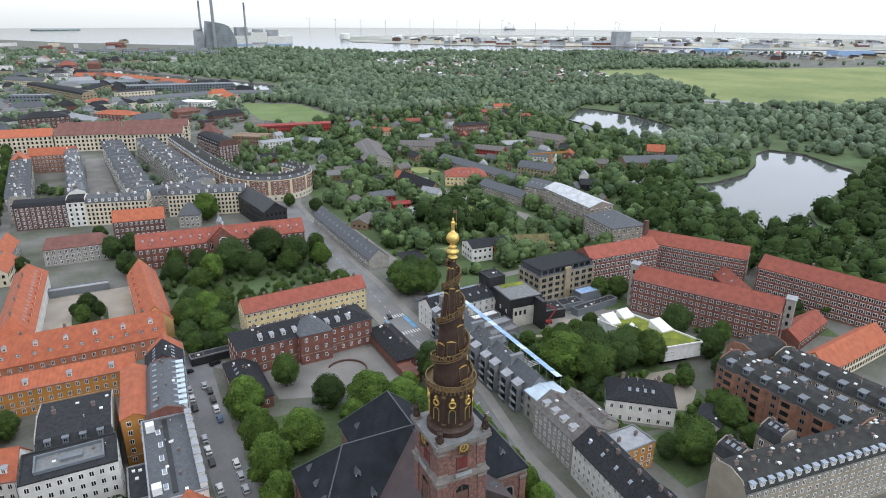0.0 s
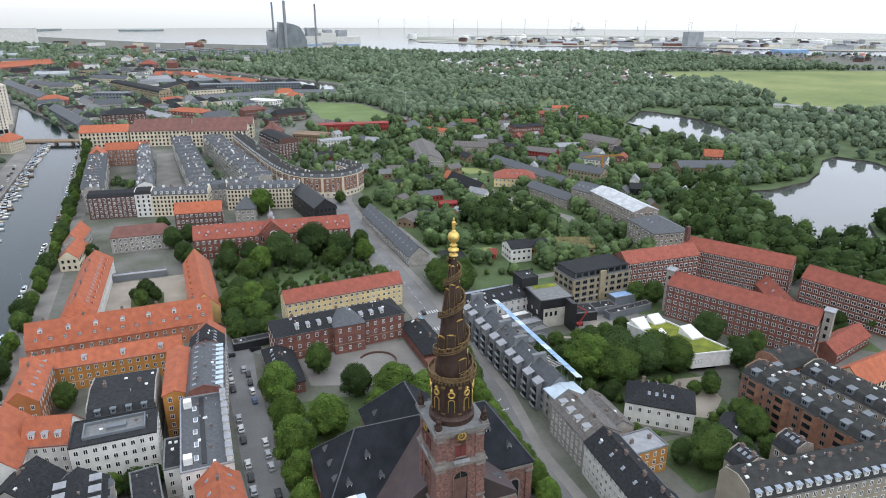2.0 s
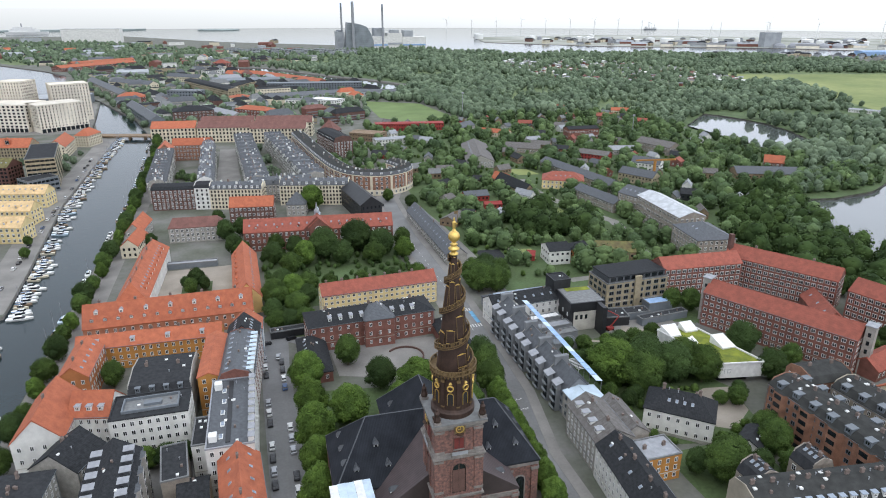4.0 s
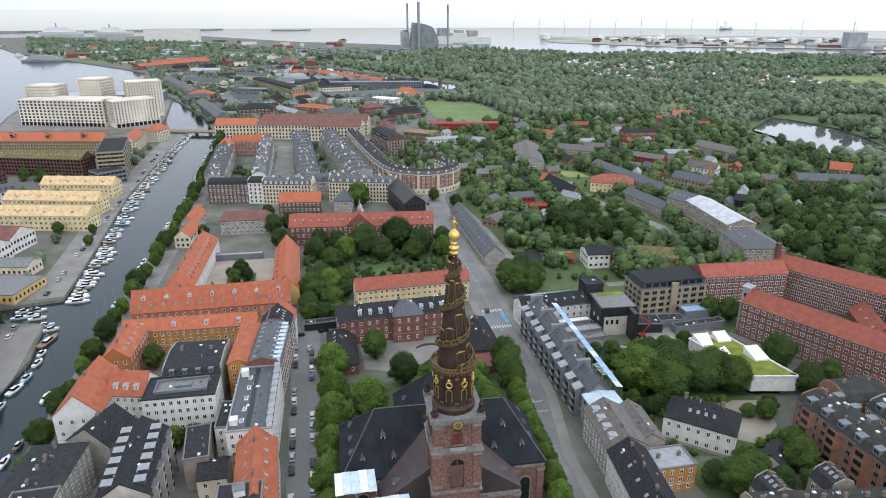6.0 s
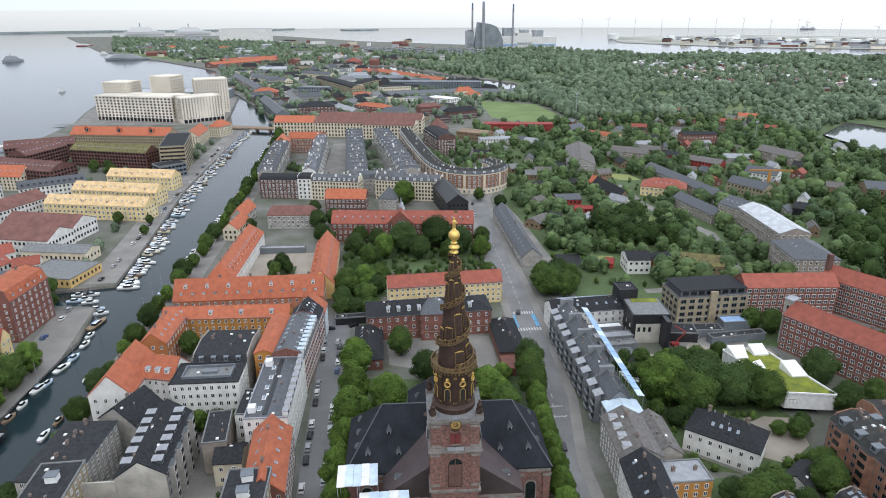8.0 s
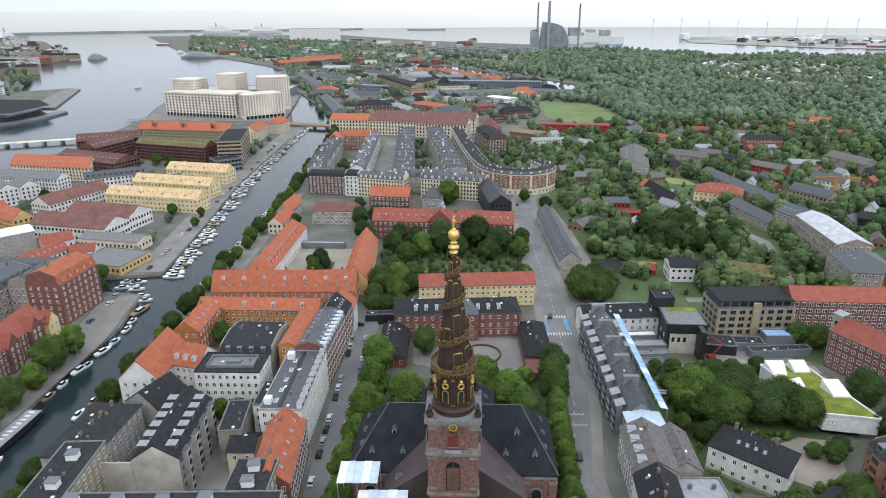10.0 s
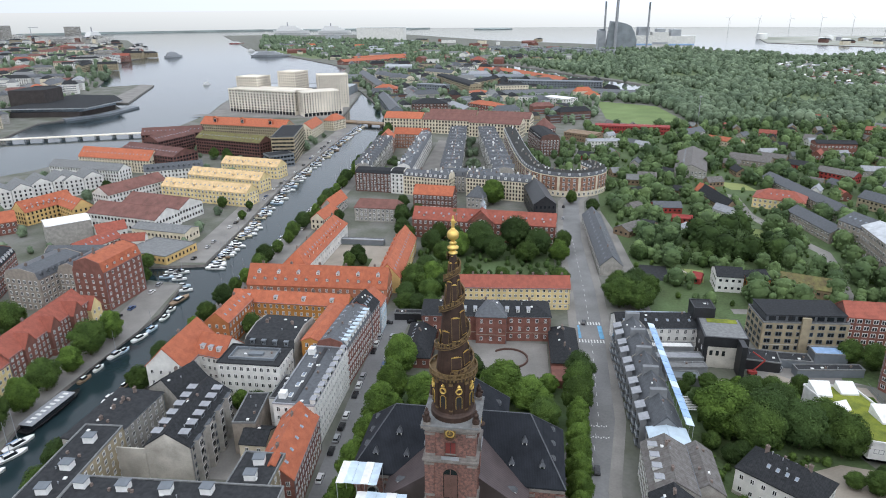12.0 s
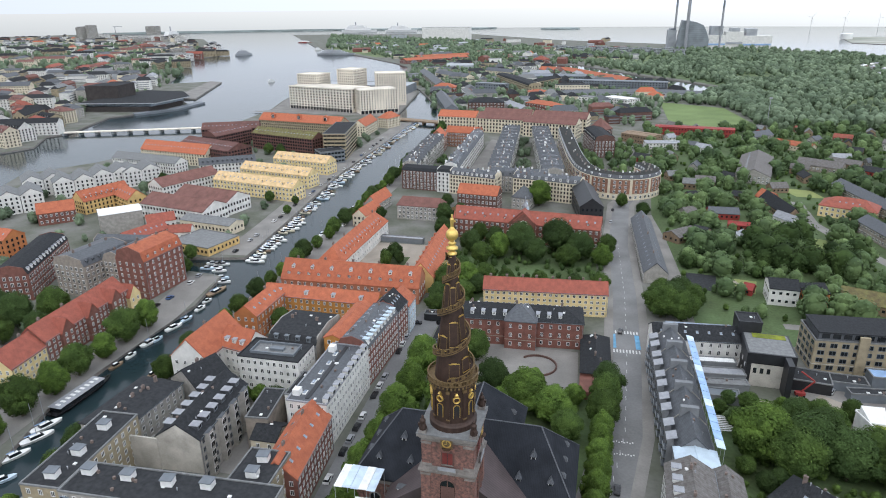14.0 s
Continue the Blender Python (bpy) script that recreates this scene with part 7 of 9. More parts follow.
for a, b, w, e, r, wl_, rf, lb in (
        ((204, 380), (218, 290), 11, 6.5, 10, "brick_grey", "zinc", "long low stone house with grey roof"), ((189, 290), (196, 246), 11, 6.5, 10, "brick_grey", "zinc", "long low stone house with grey roof"), ((246, 326), (260, 300), 12, 7, 11, "brick_yellow", "zinc", "old brick hall with grey roof"),
        ((252, 408), (270, 386), 12, 6, 9, "red_paint", "fibre", "red timber house with grey roof"), ((282, 496), (316, 494), 14, 11, 13, "brick_red", "slate", "red brick factory with dark roof"), ((285, 415), (314, 408), 10, 5, 8, "plaster_grey", "lead_grey", "low hall with pale metal roof"),
        ((330, 430), (342, 392), 16, 8, 12, "brick_grey", "fibre", "old grey stone house"), ((276, 358), (292, 340), 13, 7, 11, "plaster_white", "zinc", "long low house with arched front"), ((256, 264), (268, 256), 9, 5, 8, "black_clad", "felt", "black timber shed"),
        ((338, 308), (384, 290), 18, 5, 9, "timber", "zinc", "large low timber hall with grey roof"), ((380, 322), (392, 312), 12, 8, 13, "brick_red", "tile_orange", "house with orange tiled roof"), ((150, 395), (170, 470), 24, 6, 11, "plaster_grey", "fibre", "broad grey hall with pitched roof"),
        ((104, 304), (122, 304), 12, 4, 6.5, "red_paint", "zinc", "red shed with solar panel roof"), ((146, 338), (152, 296), 9, 5, 10, "timber", "slate", "dark timber house with grey roof"), ((144, 344), (150, 330), 8, 5, 9.5, "timber", "tile_orange", "small house with orange roof"),
        ((116, 262), (119, 250), 9, 4, 6, "plaster_white", "lead_grey", "small house with pale metal roof"), ((76, 250), (88, 262), 11, 4, 6.5, "timber", "fibre", "low shed with glazed roof"), ((90, 262), (97, 258), 9, 5, 7, "timber", "felt", "dark low shed"), ((112, 282), (124, 280), 6, 3.2, 4.5, "red_paint", "red_paint", "low red shed"),
        ((108, 386), (122, 384), 10, 4, 7, "timber", "fibre", "low timber workshop"), ((82, 520), (116, 522), 14, 6, 6.4, "plaster_white", "lead_grey", "white flat-roofed pavilion"), ((68, 560), (95, 540), 20, 8, 9, "timber", "timber", "timber pavilion with flat roof"),
        ((99, 602), (175, 590), 14, 8, 8.4, "red_paint", "red_paint", "long red hall beside a sports pitch"), ((180, 560), (204, 580), 13, 6, 10, "plaster_grey", "zinc", "grey barn with metal roof"), ((202, 545), (228, 520), 11, 5, 8, "plaster_cream", "tile_orange", "low house with orange roof"),
        ((198, 456), (226, 438), 13, 5, 9, "brick_grey", "fibre", "stone workshop with grey roof"), ((351, 686), (372, 680), 10, 5, 8, "brick_red", "tile_red", "small red-roofed house"), ((376, 604), (400, 596), 10, 5, 8, "brick_red", "tile_red", "small red-roofed house"), ((420, 640), (440, 630), 10, 5, 8, "plaster_cream", "tile_orange", "small orange-roofed house"),
        ((109, 178), (121, 177), 13, 8, 10.5, "plaster_white", "slate", "white house with solar panels"), ((121, 176), (132, 178), 12, 7, 9.5, "plaster_orange", "slate", "painted house with solar panels"), ((140, 180), (160, 172), 14, 4.5, 8, "timber", "moss", "dark timber house with mossy planted roof"), ((101, 184), (105, 182), 6, 3, 5, "red_paint", "red_paint", "small red shed"),
        ((225, 470), (245, 455), 9, 4, 7, "timber", "fibre", "small timber house"), ((240, 440), (252, 430), 9, 4, 7, "red_paint", "felt", "small red timber house"), ((128, 350), (138, 342), 8, 3.5, 6, "timber", "felt", "small timber cabin"), ((96, 340), (106, 346), 8, 3.5, 6, "timber", "felt", "small timber cabin"),
        ((88, 300), (96, 306), 8, 3.5, 6, "plaster_grey", "fibre", "small garden house"), ((130, 410), (140, 400), 8, 3.5, 6, "timber", "felt", "small timber cabin"), ((230, 380), (240, 372), 8, 4, 7, "timber", "fibre", "small timber house"), ((250, 520), (266, 512), 10, 4, 7, "timber", "felt", "timber workshop"),
        ((300, 560), (316, 548), 10, 4, 7, "plaster_grey", "fibre", "grey workshop"), ((265, 585), (280, 578), 9, 4, 7, "brick_red", "tile_red", "small red-roofed house"), ((737, 566), (775, 508), 12, 4, 5, "plaster_white", "lead_grey", "long white shed on the common")):
    H("cottage", lb + " among garden trees", a, b, w, e, r, wl_, rf, floors=2 if e > 5 else 1, loose=False, bay=2.8, win=(1.2, 1.2), sky="b" if "stone" in lb or "hall" in lb else "")
g = Geo()
g.box(-7.5, 7.5, -0.7, 0.7, -0.6, 0.6, "plaster_ochre")
crane = thing("crane", "yellow lattice crane lying over the garden quarter", "crane", pose(270, 318, 0))
part("boom", g, crane, m=pose(0, 0, 16, 0, 12, 105) @ Matrix.Diagonal((2.6, 1, 1, 1)))
g = Geo()
g.box(-0.8, 0.8, -0.8, 0.8, 0, 15, "plaster_ochre")
part("mast", g, crane)
for x, y, h in ((224, 667, 30), (345, 470, 26)):
    g = Geo()
    g.lathe([(0.5, 0), (0.25, h)], 6, "lead_grey")
    g.box(-1.5, 1.5, -0.3, 0.3, h - 1, h + 0.6, "lead_grey")
    single("floodlight_mast", g, "tall slender grey mast above trees", "mast", m=pose(x, y, 0))
sheet("lawn", [(98, 200), (110, 198), (106, 182), (96, 184)], "meadow", "bright lawn with a pale path", z=0.08)
sheet("court", [(78, 204), (92, 202), (90, 182), (77, 184)], "felt", "dark fenced ball court", z=0.07)
sheet("lawn", [(150, 272), (162, 268), (160, 236), (148, 240)], "meadow", "bright lawn between trees", z=0.08)
sheet("lawn", [(165, 386), (186, 380), (190, 360), (172, 362)], "meadow", "bright lawn between trees", z=0.08)
sheet("road", strip([(66, 300), (70, 250), (72, 185), (66, 140)], 8), "paving", "pale yard along low houses", z=0.07)
sheet("road", strip([(168, 348), (164, 300), (172, 262), (182, 230), (176, 200)], 7), "paving", "pale lane through gardens", z=0.07)
sheet("road", strip([(176, 200), (168, 170), (150, 150), (110, 150)], 5), "paving", "pale lane through gardens", z=0.065)
sheet("path", strip([(96, 204), (102, 190), (100, 182)], 2), "gravel", "pale garden path", z=0.1)

rng = random.Random(55)
n = 0
while n < 58:
    x, y = rng.uniform(80, 420), rng.uniform(215, 630)
    plot = [(x - 8, y - 8), (x + 8, y - 8), (x + 8, y + 8), (x - 8, y + 8)]
    if any(inside(x + u, y + v, q) for q in HOUSE_PLOTS + KEEP_OFF for u in (-6, 6) for v in (-6, 6)) or x > 150 + 0.62 * y or abs(x - 170) < 12:
        continue
    a, L, e = rng.uniform(0, 3.14), rng.uniform(8, 15), rng.uniform(3, 5)
    wl_, rf = rng.choice((("timber", "felt"), ("timber", "fibre"), ("plaster_grey", "zinc"), ("red_paint", "felt"), ("plaster_white", "lead_grey"), ("brick_red", "tile_red"), ("timber", "felt_light")))
    HOUSE_PLOTS.append([(x - 5, y - 11), (x + 9, y - 11), (x + 9, y + 3), (x - 5, y + 3)])
    H("cottage", "small self-built cottage among garden trees", (x, y), (x + L * math.cos(a), y + L * math.sin(a)), rng.uniform(6, 9), e, e + 3, wl_, rf, floors=1, loose=False, bay=2.8, win=(1.2, 1.2))
    n += 1

# ---- trees by hand ----
for x, y, h, k, w in (
        (-27.5, 84, 17, "lime", 0.98), (-27.5, 67, 15.5, "lime", 0.98), (-28, 51, 17, "lime", 0.96), (-28.6, 37, 15, "lime", 0.95), (-29.8, 23, 16, "lime", 0.9), (-30, 10, 14.5, "lime", 0.92), (-30, -3, 15, "lime", 0.92), (-15.5, 62, 14, "lime", 1.35),
        (-10.5, 99, 12, "broad", 0.95), (-2, 79, 12, "dark", 1.05), (10, 71, 14, "lime", 1.6), (19, 66, 12, "lime", 1.6), (12, 82, 9, "lime", 1.2), (24, 56, 10, "broad", 1.1), (2, 66, 10, "lime", 1.2), (26, 76, 8, "lime", 1.2),
        (36.5, 80, 14, "dark", 0.85), (36, 73, 14, "broad", 0.85), (35, 65, 13, "broad", 0.85), (34.5, 57, 11, "lime", 0.95), (34, 51, 11, "lime", 0.95), (33.5, 44, 11, "lime", 0.95), (33, 37, 11, "lime", 0.95), (32.5, 30, 11, "lime", 0.95), (32, 22, 11, "lime", 0.95), (31.5, 14, 11, "lime", 0.95), (31, 6, 11, "lime", 0.95), (31, -3, 11, "lime", 0.95), (30.5, -12, 11, "lime", 0.95), (30, -21, 11, "lime", 0.95)):
    tree(x, y, h, k, w)
# large garden trees between the school and the yellow range
for x, y, h, k, w in ((-16, 208, 17, "lime", 1.05), (-5, 215, 20, "dark", 1.1), (14, 221, 21, "dark", 1.1), (26, 212, 17, "dark", 1.15), (37, 205, 14, "lime", 1.2), (-24, 198, 13, "broad", 1.1), (3, 205, 15, "dark", 1.1), (-32, 214, 14, "dark", 1), (-30, 230, 13, "broad", 1), (-35, 188, 11, "dark", 1.1),
                      (20, 202, 13, "broad", 1.2), (30, 192, 11, "lime", 1.2), (10, 196, 11, "lime", 1.2), (-4, 196, 10, "dark", 1.2), (38, 190, 11, "dark", 1.1), (22, 186, 9, "broad", 1.2), (6, 184, 8, "broad", 1.3), (-10, 184, 8, "broad", 1.3), (40, 222, 13, "broad", 1), (-20, 222, 14, "dark", 1),
                      (-26, 164, 14, "lime", 1.15), (-34, 160, 13, "broad", 1.1), (-30, 174, 12, "dark", 1.1), (-18, 172, 10, "broad", 1.2), (-25, 150, 10, "broad", 1.2), (-35, 138, 8, "broad", 1.3), (-29, 137, 8, "dark", 1.3), (-23, 137, 8, "broad", 1.3), (-36, 148, 9, "dark", 1.1), (-20, 160, 9, "dark", 1.2), (-8, 172, 8, "broad", 1.2), (8, 172, 8, "broad", 1.2), (24, 172, 8, "dark", 1.2), (36, 172, 9, "broad", 1.1),
                      (61, 150, 14, "broad", 1.2), (66, 156, 13, "dark", 1.2), (69, 147, 13, "broad", 1.1), (62, 162, 12, "broad", 1.1), (70, 166, 12, "dark", 1.1), (74, 158, 12, "broad", 1.1),
                      (-70, 196, 9, "dark", 1), (-72, 186, 8, "broad", 0.9), (-66, 190, 7, "dark", 0.9), (-75, 194, 6, "dark", 0.9), (-52, 234, 12, "dark", 1), (-57, 262, 12, "dark", 1), (-48, 268, 11, "dark", 1), (-2, 310, 18, "lime", 1.2), (-48, 228, 10, "broad", 1), (-98, 262, 8, "dark", 1), (-62, 296, 9, "dark", 1), (52, 316, 9, "broad", 1), (64, 296, 9, "dark", 1.1),
                      (-94, 108, 10, "broad", 0.9), (-90, 55, 8, "lime", 1.0), (-84, 56, 8, "lime", 1.0), (-77, 56, 8, "lime", 1.1), (-71, 55, 8, "dark", 1), (-66, 56, 7, "dark", 1)):
    if 175 < y < 232 and -45 < x < 45 and h < 12:
        continue
    tree(x, y, h * (0.86 if 175 < y < 232 and -45 < x < 45 else 1), k, w)
# gardens east of the street
for x, y, h, k, w in ((72, 80, 5, "broad", 1.2), (76, 86, 5, "dark", 1.2), (92, 84, 6, "lime", 1.1), (98, 84, 6, "broad", 1.1), (104, 74, 9, "broad", 1.1), (132, 76, 5, "lime", 1.0), (80, 59, 18, "lime", 1.4), (87, 51, 15, "broad", 1.1), (92, 57, 16, "dark", 1.1), (101, 53, 15, "dark", 1.15), (108, 57, 14, "broad", 1.1), (112, 50, 14, "broad", 1.05), (98, 66, 13, "dark", 1.1), (101, 78, 9, "broad", 1.1), (112, 82, 8, "broad", 1), (94, 78, 9, "dark", 1.1), (88, 72, 8, "broad", 1.1), (76, 72, 7, "dark", 1.1), (82, 84, 6, "broad", 1.3),
                      (139, 62, 14, "dark", 1), (137, 44, 12, "dark", 1), (146, 36, 9, "dark", 1), (152, 50, 9, "broad", 1), (146, 103, 10, "broad", 1.1), (140, 108, 9, "broad", 1.1), (78, 44, 6, "dark", 1.1), (74, 50, 6, "broad", 1), (82, 46, 6, "dark", 1), (132, 34, 7, "dark", 1.1),
                      (84, 3, 12, "broad", 1.25), (90, 8, 10, "broad", 1.2), (78, 8, 8, "dark", 1), (107, 9, 11, "broad", 1.1), (110, 16, 9, "broad", 1.1), (96, 2, 8, "dark", 1), (104, -2, 9, "broad", 1.1), (114, 34, 7, "broad", 1.1), (118, 38, 6, "dark", 1.1), (109, 36, 5, "broad", 1.2), (205, 55, 6, "dark", 1.2), (196, 46, 6, "dark", 1.2), (214, 46, 7, "broad", 1.2), (180, 54, 7, "dark", 1.2), (190, 58, 6, "broad", 1.2)):
    tree(x, y, h, k, w)
# rows along the canal
for i in range(46):
    y = -20 + i * 14
    if -3 < i < 44:
        tree(float(np.interp(y, [-20, 150, 280, 400, 520, 620], [-117, -119, -116.5, -119, -122, -130])) + (i % 3) * 0.5, y + (i * 7 % 5) - 2, 7.5 + (i * 5 % 4), ("broad", "lime", "broad", "dark")[i % 4], 1.0)
for i in range(11):
    tree(-151 - (i % 2) * 1.0, -30 + i * 13, 11 + (i * 3 % 4), "broad" if i % 2 else "lime", 1.05)
for x, y, h in ((-196, 100, 14), (-205, 90, 15), (-214, 82, 14), (-222, 96, 13), (-200, 76, 12), (-210, 68, 13), (-190, 84, 11), (-226, 80, 13), (-232, 92, 12), (-170, 158, 8), (-178, 176, 8), (-290, 318, 9), (-186, 286, 8), (-208, 322, 8), (-162, 262, 6), (-166, 284, 6), (-240, 420, 10), (-260, 436, 10), (-250, 440, 9), (-284, 436, 9)):
    tree(x, y, h, "dark" if int(h) % 2 else "broad", 1.0)


# ---- vehicles ----
def car(x, y, turn, paint, colour):
    root = thing("car", f"{colour} parked hatchback car", "car", pose(x, y, 0.06, 0, 0, turn), "parked cars")

    def body():
        g = Geo()
        sec = [(-2.1, 0.3), (2.1, 0.3), (2.15, 0.7), (1.9, 0.88), (0.95, 0.98), (-1.95, 1.0), (-2.12, 0.75)]
        n = len(sec)
        pts = [(a, -0.86, z) for a, z in sec] + [(a, 0.86, z) for a, z in sec]
        g.solid(pts, [tuple(range(n)), tuple(range(2 * n - 1, n - 1, -1))] + [(i, n + i, n + (i + 1) % n, (i + 1) % n) for i in range(n)], paint)
        return g

    def cabin():
        g = Geo()
        lo = [(1.0, -0.8, 0.97), (1.0, 0.8, 0.97), (-1.9, 0.8, 0.99), (-1.9, -0.8, 0.99)]
        hi = [(0.3, -0.62, 1.45), (0.3, 0.62, 1.45), (-1.5, 0.62, 1.45), (-1.5, -0.62, 1.45)]
        g.solid(lo + hi, [(0, 1, 5, 4), (1, 2, 6, 5), (2, 3, 7, 6), (3, 0, 4, 7)], "glass_dark")
        return g

    def top():
        g = Geo()
        g.box(-1.52, 0.32, -0.64, 0.64, 1.44, 1.5, paint)
        return g

    def wheel():
        g = Geo()
        g.lathe([(0.31, -0.1), (0.31, 0.1)], 10, "tyre")
        return g

    part("body", shared(("body", paint), body)[1], root)
    part("glasshouse", shared(("glasshouse",), cabin)[1], root)
    part("roof_panel", shared(("roof_panel", paint), top)[1], root)
    for wx in (-1.3, 1.3):
        for wy in (-0.8, 0.8):
            part("wheel", shared(("wheel",), wheel)[1], root, m=pose(wx, wy, 0.31, 90, 0, 0))


PAINTS = (("car_black", "black"), ("car_silver", "silver"), ("car_white", "white"), ("car_black", "black"), ("car_white", "white"), ("car_silver", "silver"), ("car_blue", "dark blue"), ("car_white", "white"))
rng = random.Random(4)
for x0, y0, y1 in ((-41.2, 0, 120), (-35.0, -10, 112)):
    y = y0
    while y < y1:
        p = PAINTS[rng.randrange(8)]
        if rng.random() < 0.7:
            car(x0 + 0.1 * rng.random(), y, 90 + rng.uniform(-2, 2), *p)
        y += 6.2
for x, y, t, k in ((-40, 124, 15, 0), (-30, 126, 20, 0), (-36, 112, 85, 1), (43.5, 132, 80, 0), (41, 236, 88, 0), (44, 280, 88, 5), (46, 306, 85, 0), (38.5, 36, 86, 0), (60, 170, 90, 1), (118, 106, 10, 0), (122, 102, 5, 0), (112, 100, 60, 1)):
    car(x, y, t, *PAINTS[k])
y = 20
while y < 560:
    if rng.random() < 0.55:
        car(-160 - max(0, y - 170) * 0.045 + rng.uniform(-1, 1), y, 90 + rng.uniform(-5, 5), *PAINTS[rng.randrange(8)])
    if rng.random() < 0.35:
        car(-112 - y * 0.02, y, 90, *PAINTS[rng.randrange(8)])
    y += 9


# ---- boats ----
def hull_geo(L, B, H, key):
    g = Geo()
    st = [(-0.5, 0.75), (-0.3, 0.98), (0.0, 1.0), (0.25, 0.85), (0.42, 0.45), (0.5, 0.04)]
    pts = []
    for u, w in st:
        y = B / 2 * w
        pts += [(u * L, -y, H + 0.25 * max(0, u)), (u * L, y, H + 0.25 * max(0, u)), (u * L * 0.95, y * 0.7, -0.3), (u * L * 0.95, -y * 0.7, -0.3)]
    n = len(st)
    f = []
    for i in range(n - 1):
        a, b = 4 * i, 4 * i + 4
        f += [(a, b, b + 1, a + 1), (a + 1, b + 1, b + 2, a + 2), (a + 3, a + 2, b + 2, b + 3), (a, a + 3, b + 3, b)]
    f += [(0, 1, 2, 3), (4 * n - 4, 4 * n - 1, 4 * n - 2, 4 * n - 3)]
    g.solid(pts, f, key)
    return g


def cabin_geo(L, B, H, z):
    g = Geo()
    lo = [(-0.22 * L, -0.33 * B, z), (0.2 * L, -0.28 * B, z), (0.2 * L, 0.28 * B, z), (-0.22 * L, 0.33 * B, z)]
    hi = [(-0.2 * L, -0.27 * B, z + H), (0.1 * L, -0.22 * B, z + H), (0.1 * L, 0.22 * B, z + H), (-0.2 * L, 0.27 * B, z + H)]
    g.solid(lo + hi, [(0, 1, 5, 4), (1, 2, 6, 5), (2, 3, 7, 6), (3, 0, 4, 7)], "glass_dark")
    g.face(hi, "paint_white")
    return g


def boat(x, y, turn, L, mast=0.0, key="paint_white", label="small white motor boat", deck=None):
    B = L * 0.31
    root = thing("boat", label, "boat", pose(x, y, -1.5, 0, 0, turn), "moored boats")
    part("hull", shared(("hull", L, key), lambda: hull_geo(L, B, 0.9, key))[1], root)
    part("cabin", shared(("cabin", L), lambda: cabin_geo(L, B, 0.9, 0.9))[1], root)
    if mast:
        def pole():
            g = Geo()
            g.lathe([(0.11, 0.9), (0.07, mast)], 6, "lead_grey")
            g.box(-L * 0.35, 0.0, -0.08, 0.08, 2.2, 2.45, "sheet_blue")
            return g
        part("mast", shared(("mast", mast), pole)[1], root)


def quay_x(y, side):
    if side < 0:
        return float(np.interp(y, [10, 40, 86, 124, 160, 182, 239, 370, 547, 650], [-139, -147, -147, -144, -151, -150, -155, -167, -171, -175]))
    return float(np.interp(y, [20, 106, 220, 376, 485, 620], [-122, -123.5, -123.5, -123, -128, -136]))


TINTS = (("paint_white", "small white motor boat"), ("paint_white", "small white motor boat"), ("paint_white", "small white sailing boat"), ("sheet_pale", "pale blue motor boat"), ("paint_white", "small white cabin boat"), ("timber", "brown varnished wooden boat"), ("plaster_cream", "small cream cabin boat"))
y = 182
while y < 640:
    L = rng.choice((6.5, 7.5, 8.5, 9.5, 11.0))
    if rng.random() < 0.88:
        boat(quay_x(y, -1) + L * 0.52 + rng.uniform(0.3, 1.2), y, rng.choice((0, 180)) + rng.uniform(-12, 12), L, rng.choice((0, 0, 9, 10, 12)), *TINTS[rng.randrange(7)])
    y += rng.uniform(3.1, 4.6)
y = 150
while y < 600:
    L = rng.choice((5.5, 6.5, 8.5))
    if rng.random() < 0.8:
        boat(quay_x(y, 1) - 2.0, y, 90 + rng.uniform(-8, 8), L, rng.choice((0, 0, 9, 11)), *TINTS[rng.randrange(7)])
    y += rng.uniform(10, 17)
for x, y, t, L, m, k in ((-144.5, 71, 80, 6.5, 0, 5), (-144, 79, 84, 5.5, 0, 1), (-143.5, 90, 76, 8.5, 11, 0), (-142, 93, 80, 5.5, 0, 3), (-141.6, 104, 72, 8.5, 0, 0), (-140.6, 112, 78, 6.5, 9, 3), (-140.8, 123, 80, 6.5, 0, 0), (-142, 131, 75, 5.5, 0, 4), (-139.5, 27, 60, 10.0, 13, 2), (-141.5, 33, 66, 10.0, 13, 0), (-139, 18, 62, 8.5, 11, 2), (-134, 8, 48, 7.5, 0, 3), (-135.5, 2, 50, 7.5, 0, 0),
                       (-143.5, 142, 76, 12.5, 15, 5), (-146, 153, 20, 6.5, 0, 0), (-150, 158, 10, 7.5, 0, 3), (-156, 166, 14, 7.5, 0, 0), (-160, 170, 14, 6.5, 0, 1), (-164, 168, 12, 7.5, 0, 3), (-159, 175, 14, 7.5, 9, 0), (-165, 175, 16, 6.5, 0, 1), (-128, 60, 86, 6.5, 0, 0), (-127, 68, 84, 5.5, 0, 5), (-128.5, 96, 88, 7.5, 0, 0)):
    boat(x, y, t, L, m, *TINTS[k])
barge = thing("houseboat", "long dark houseboat with flat grey deckhouse and green hull line", "boat", pose(-142.8, 51, -1.5, 0, 0, 86), "moored boats")
part("hull", hull_geo(27, 6.2, 1.1, "car_black"), barge)
g = Geo()
g.box(-11.5, 8, -2.3, 2.3, 1.1, 2.7, "glass_dark")
g.box(-11.8, 8.3, -2.6, 2.6, 2.7, 2.9, "lead_grey")
part("deckhouse", g, barge, "long glazed deckhouse with flat grey roof")
for k in range(9):
    g = Geo()
    g.box(-10.5 + k * 2.1, -9.6 + k * 2.1, -0.9, 0.9, 2.9, 3.05, "paint_white")
    part("rooflight", g, barge)

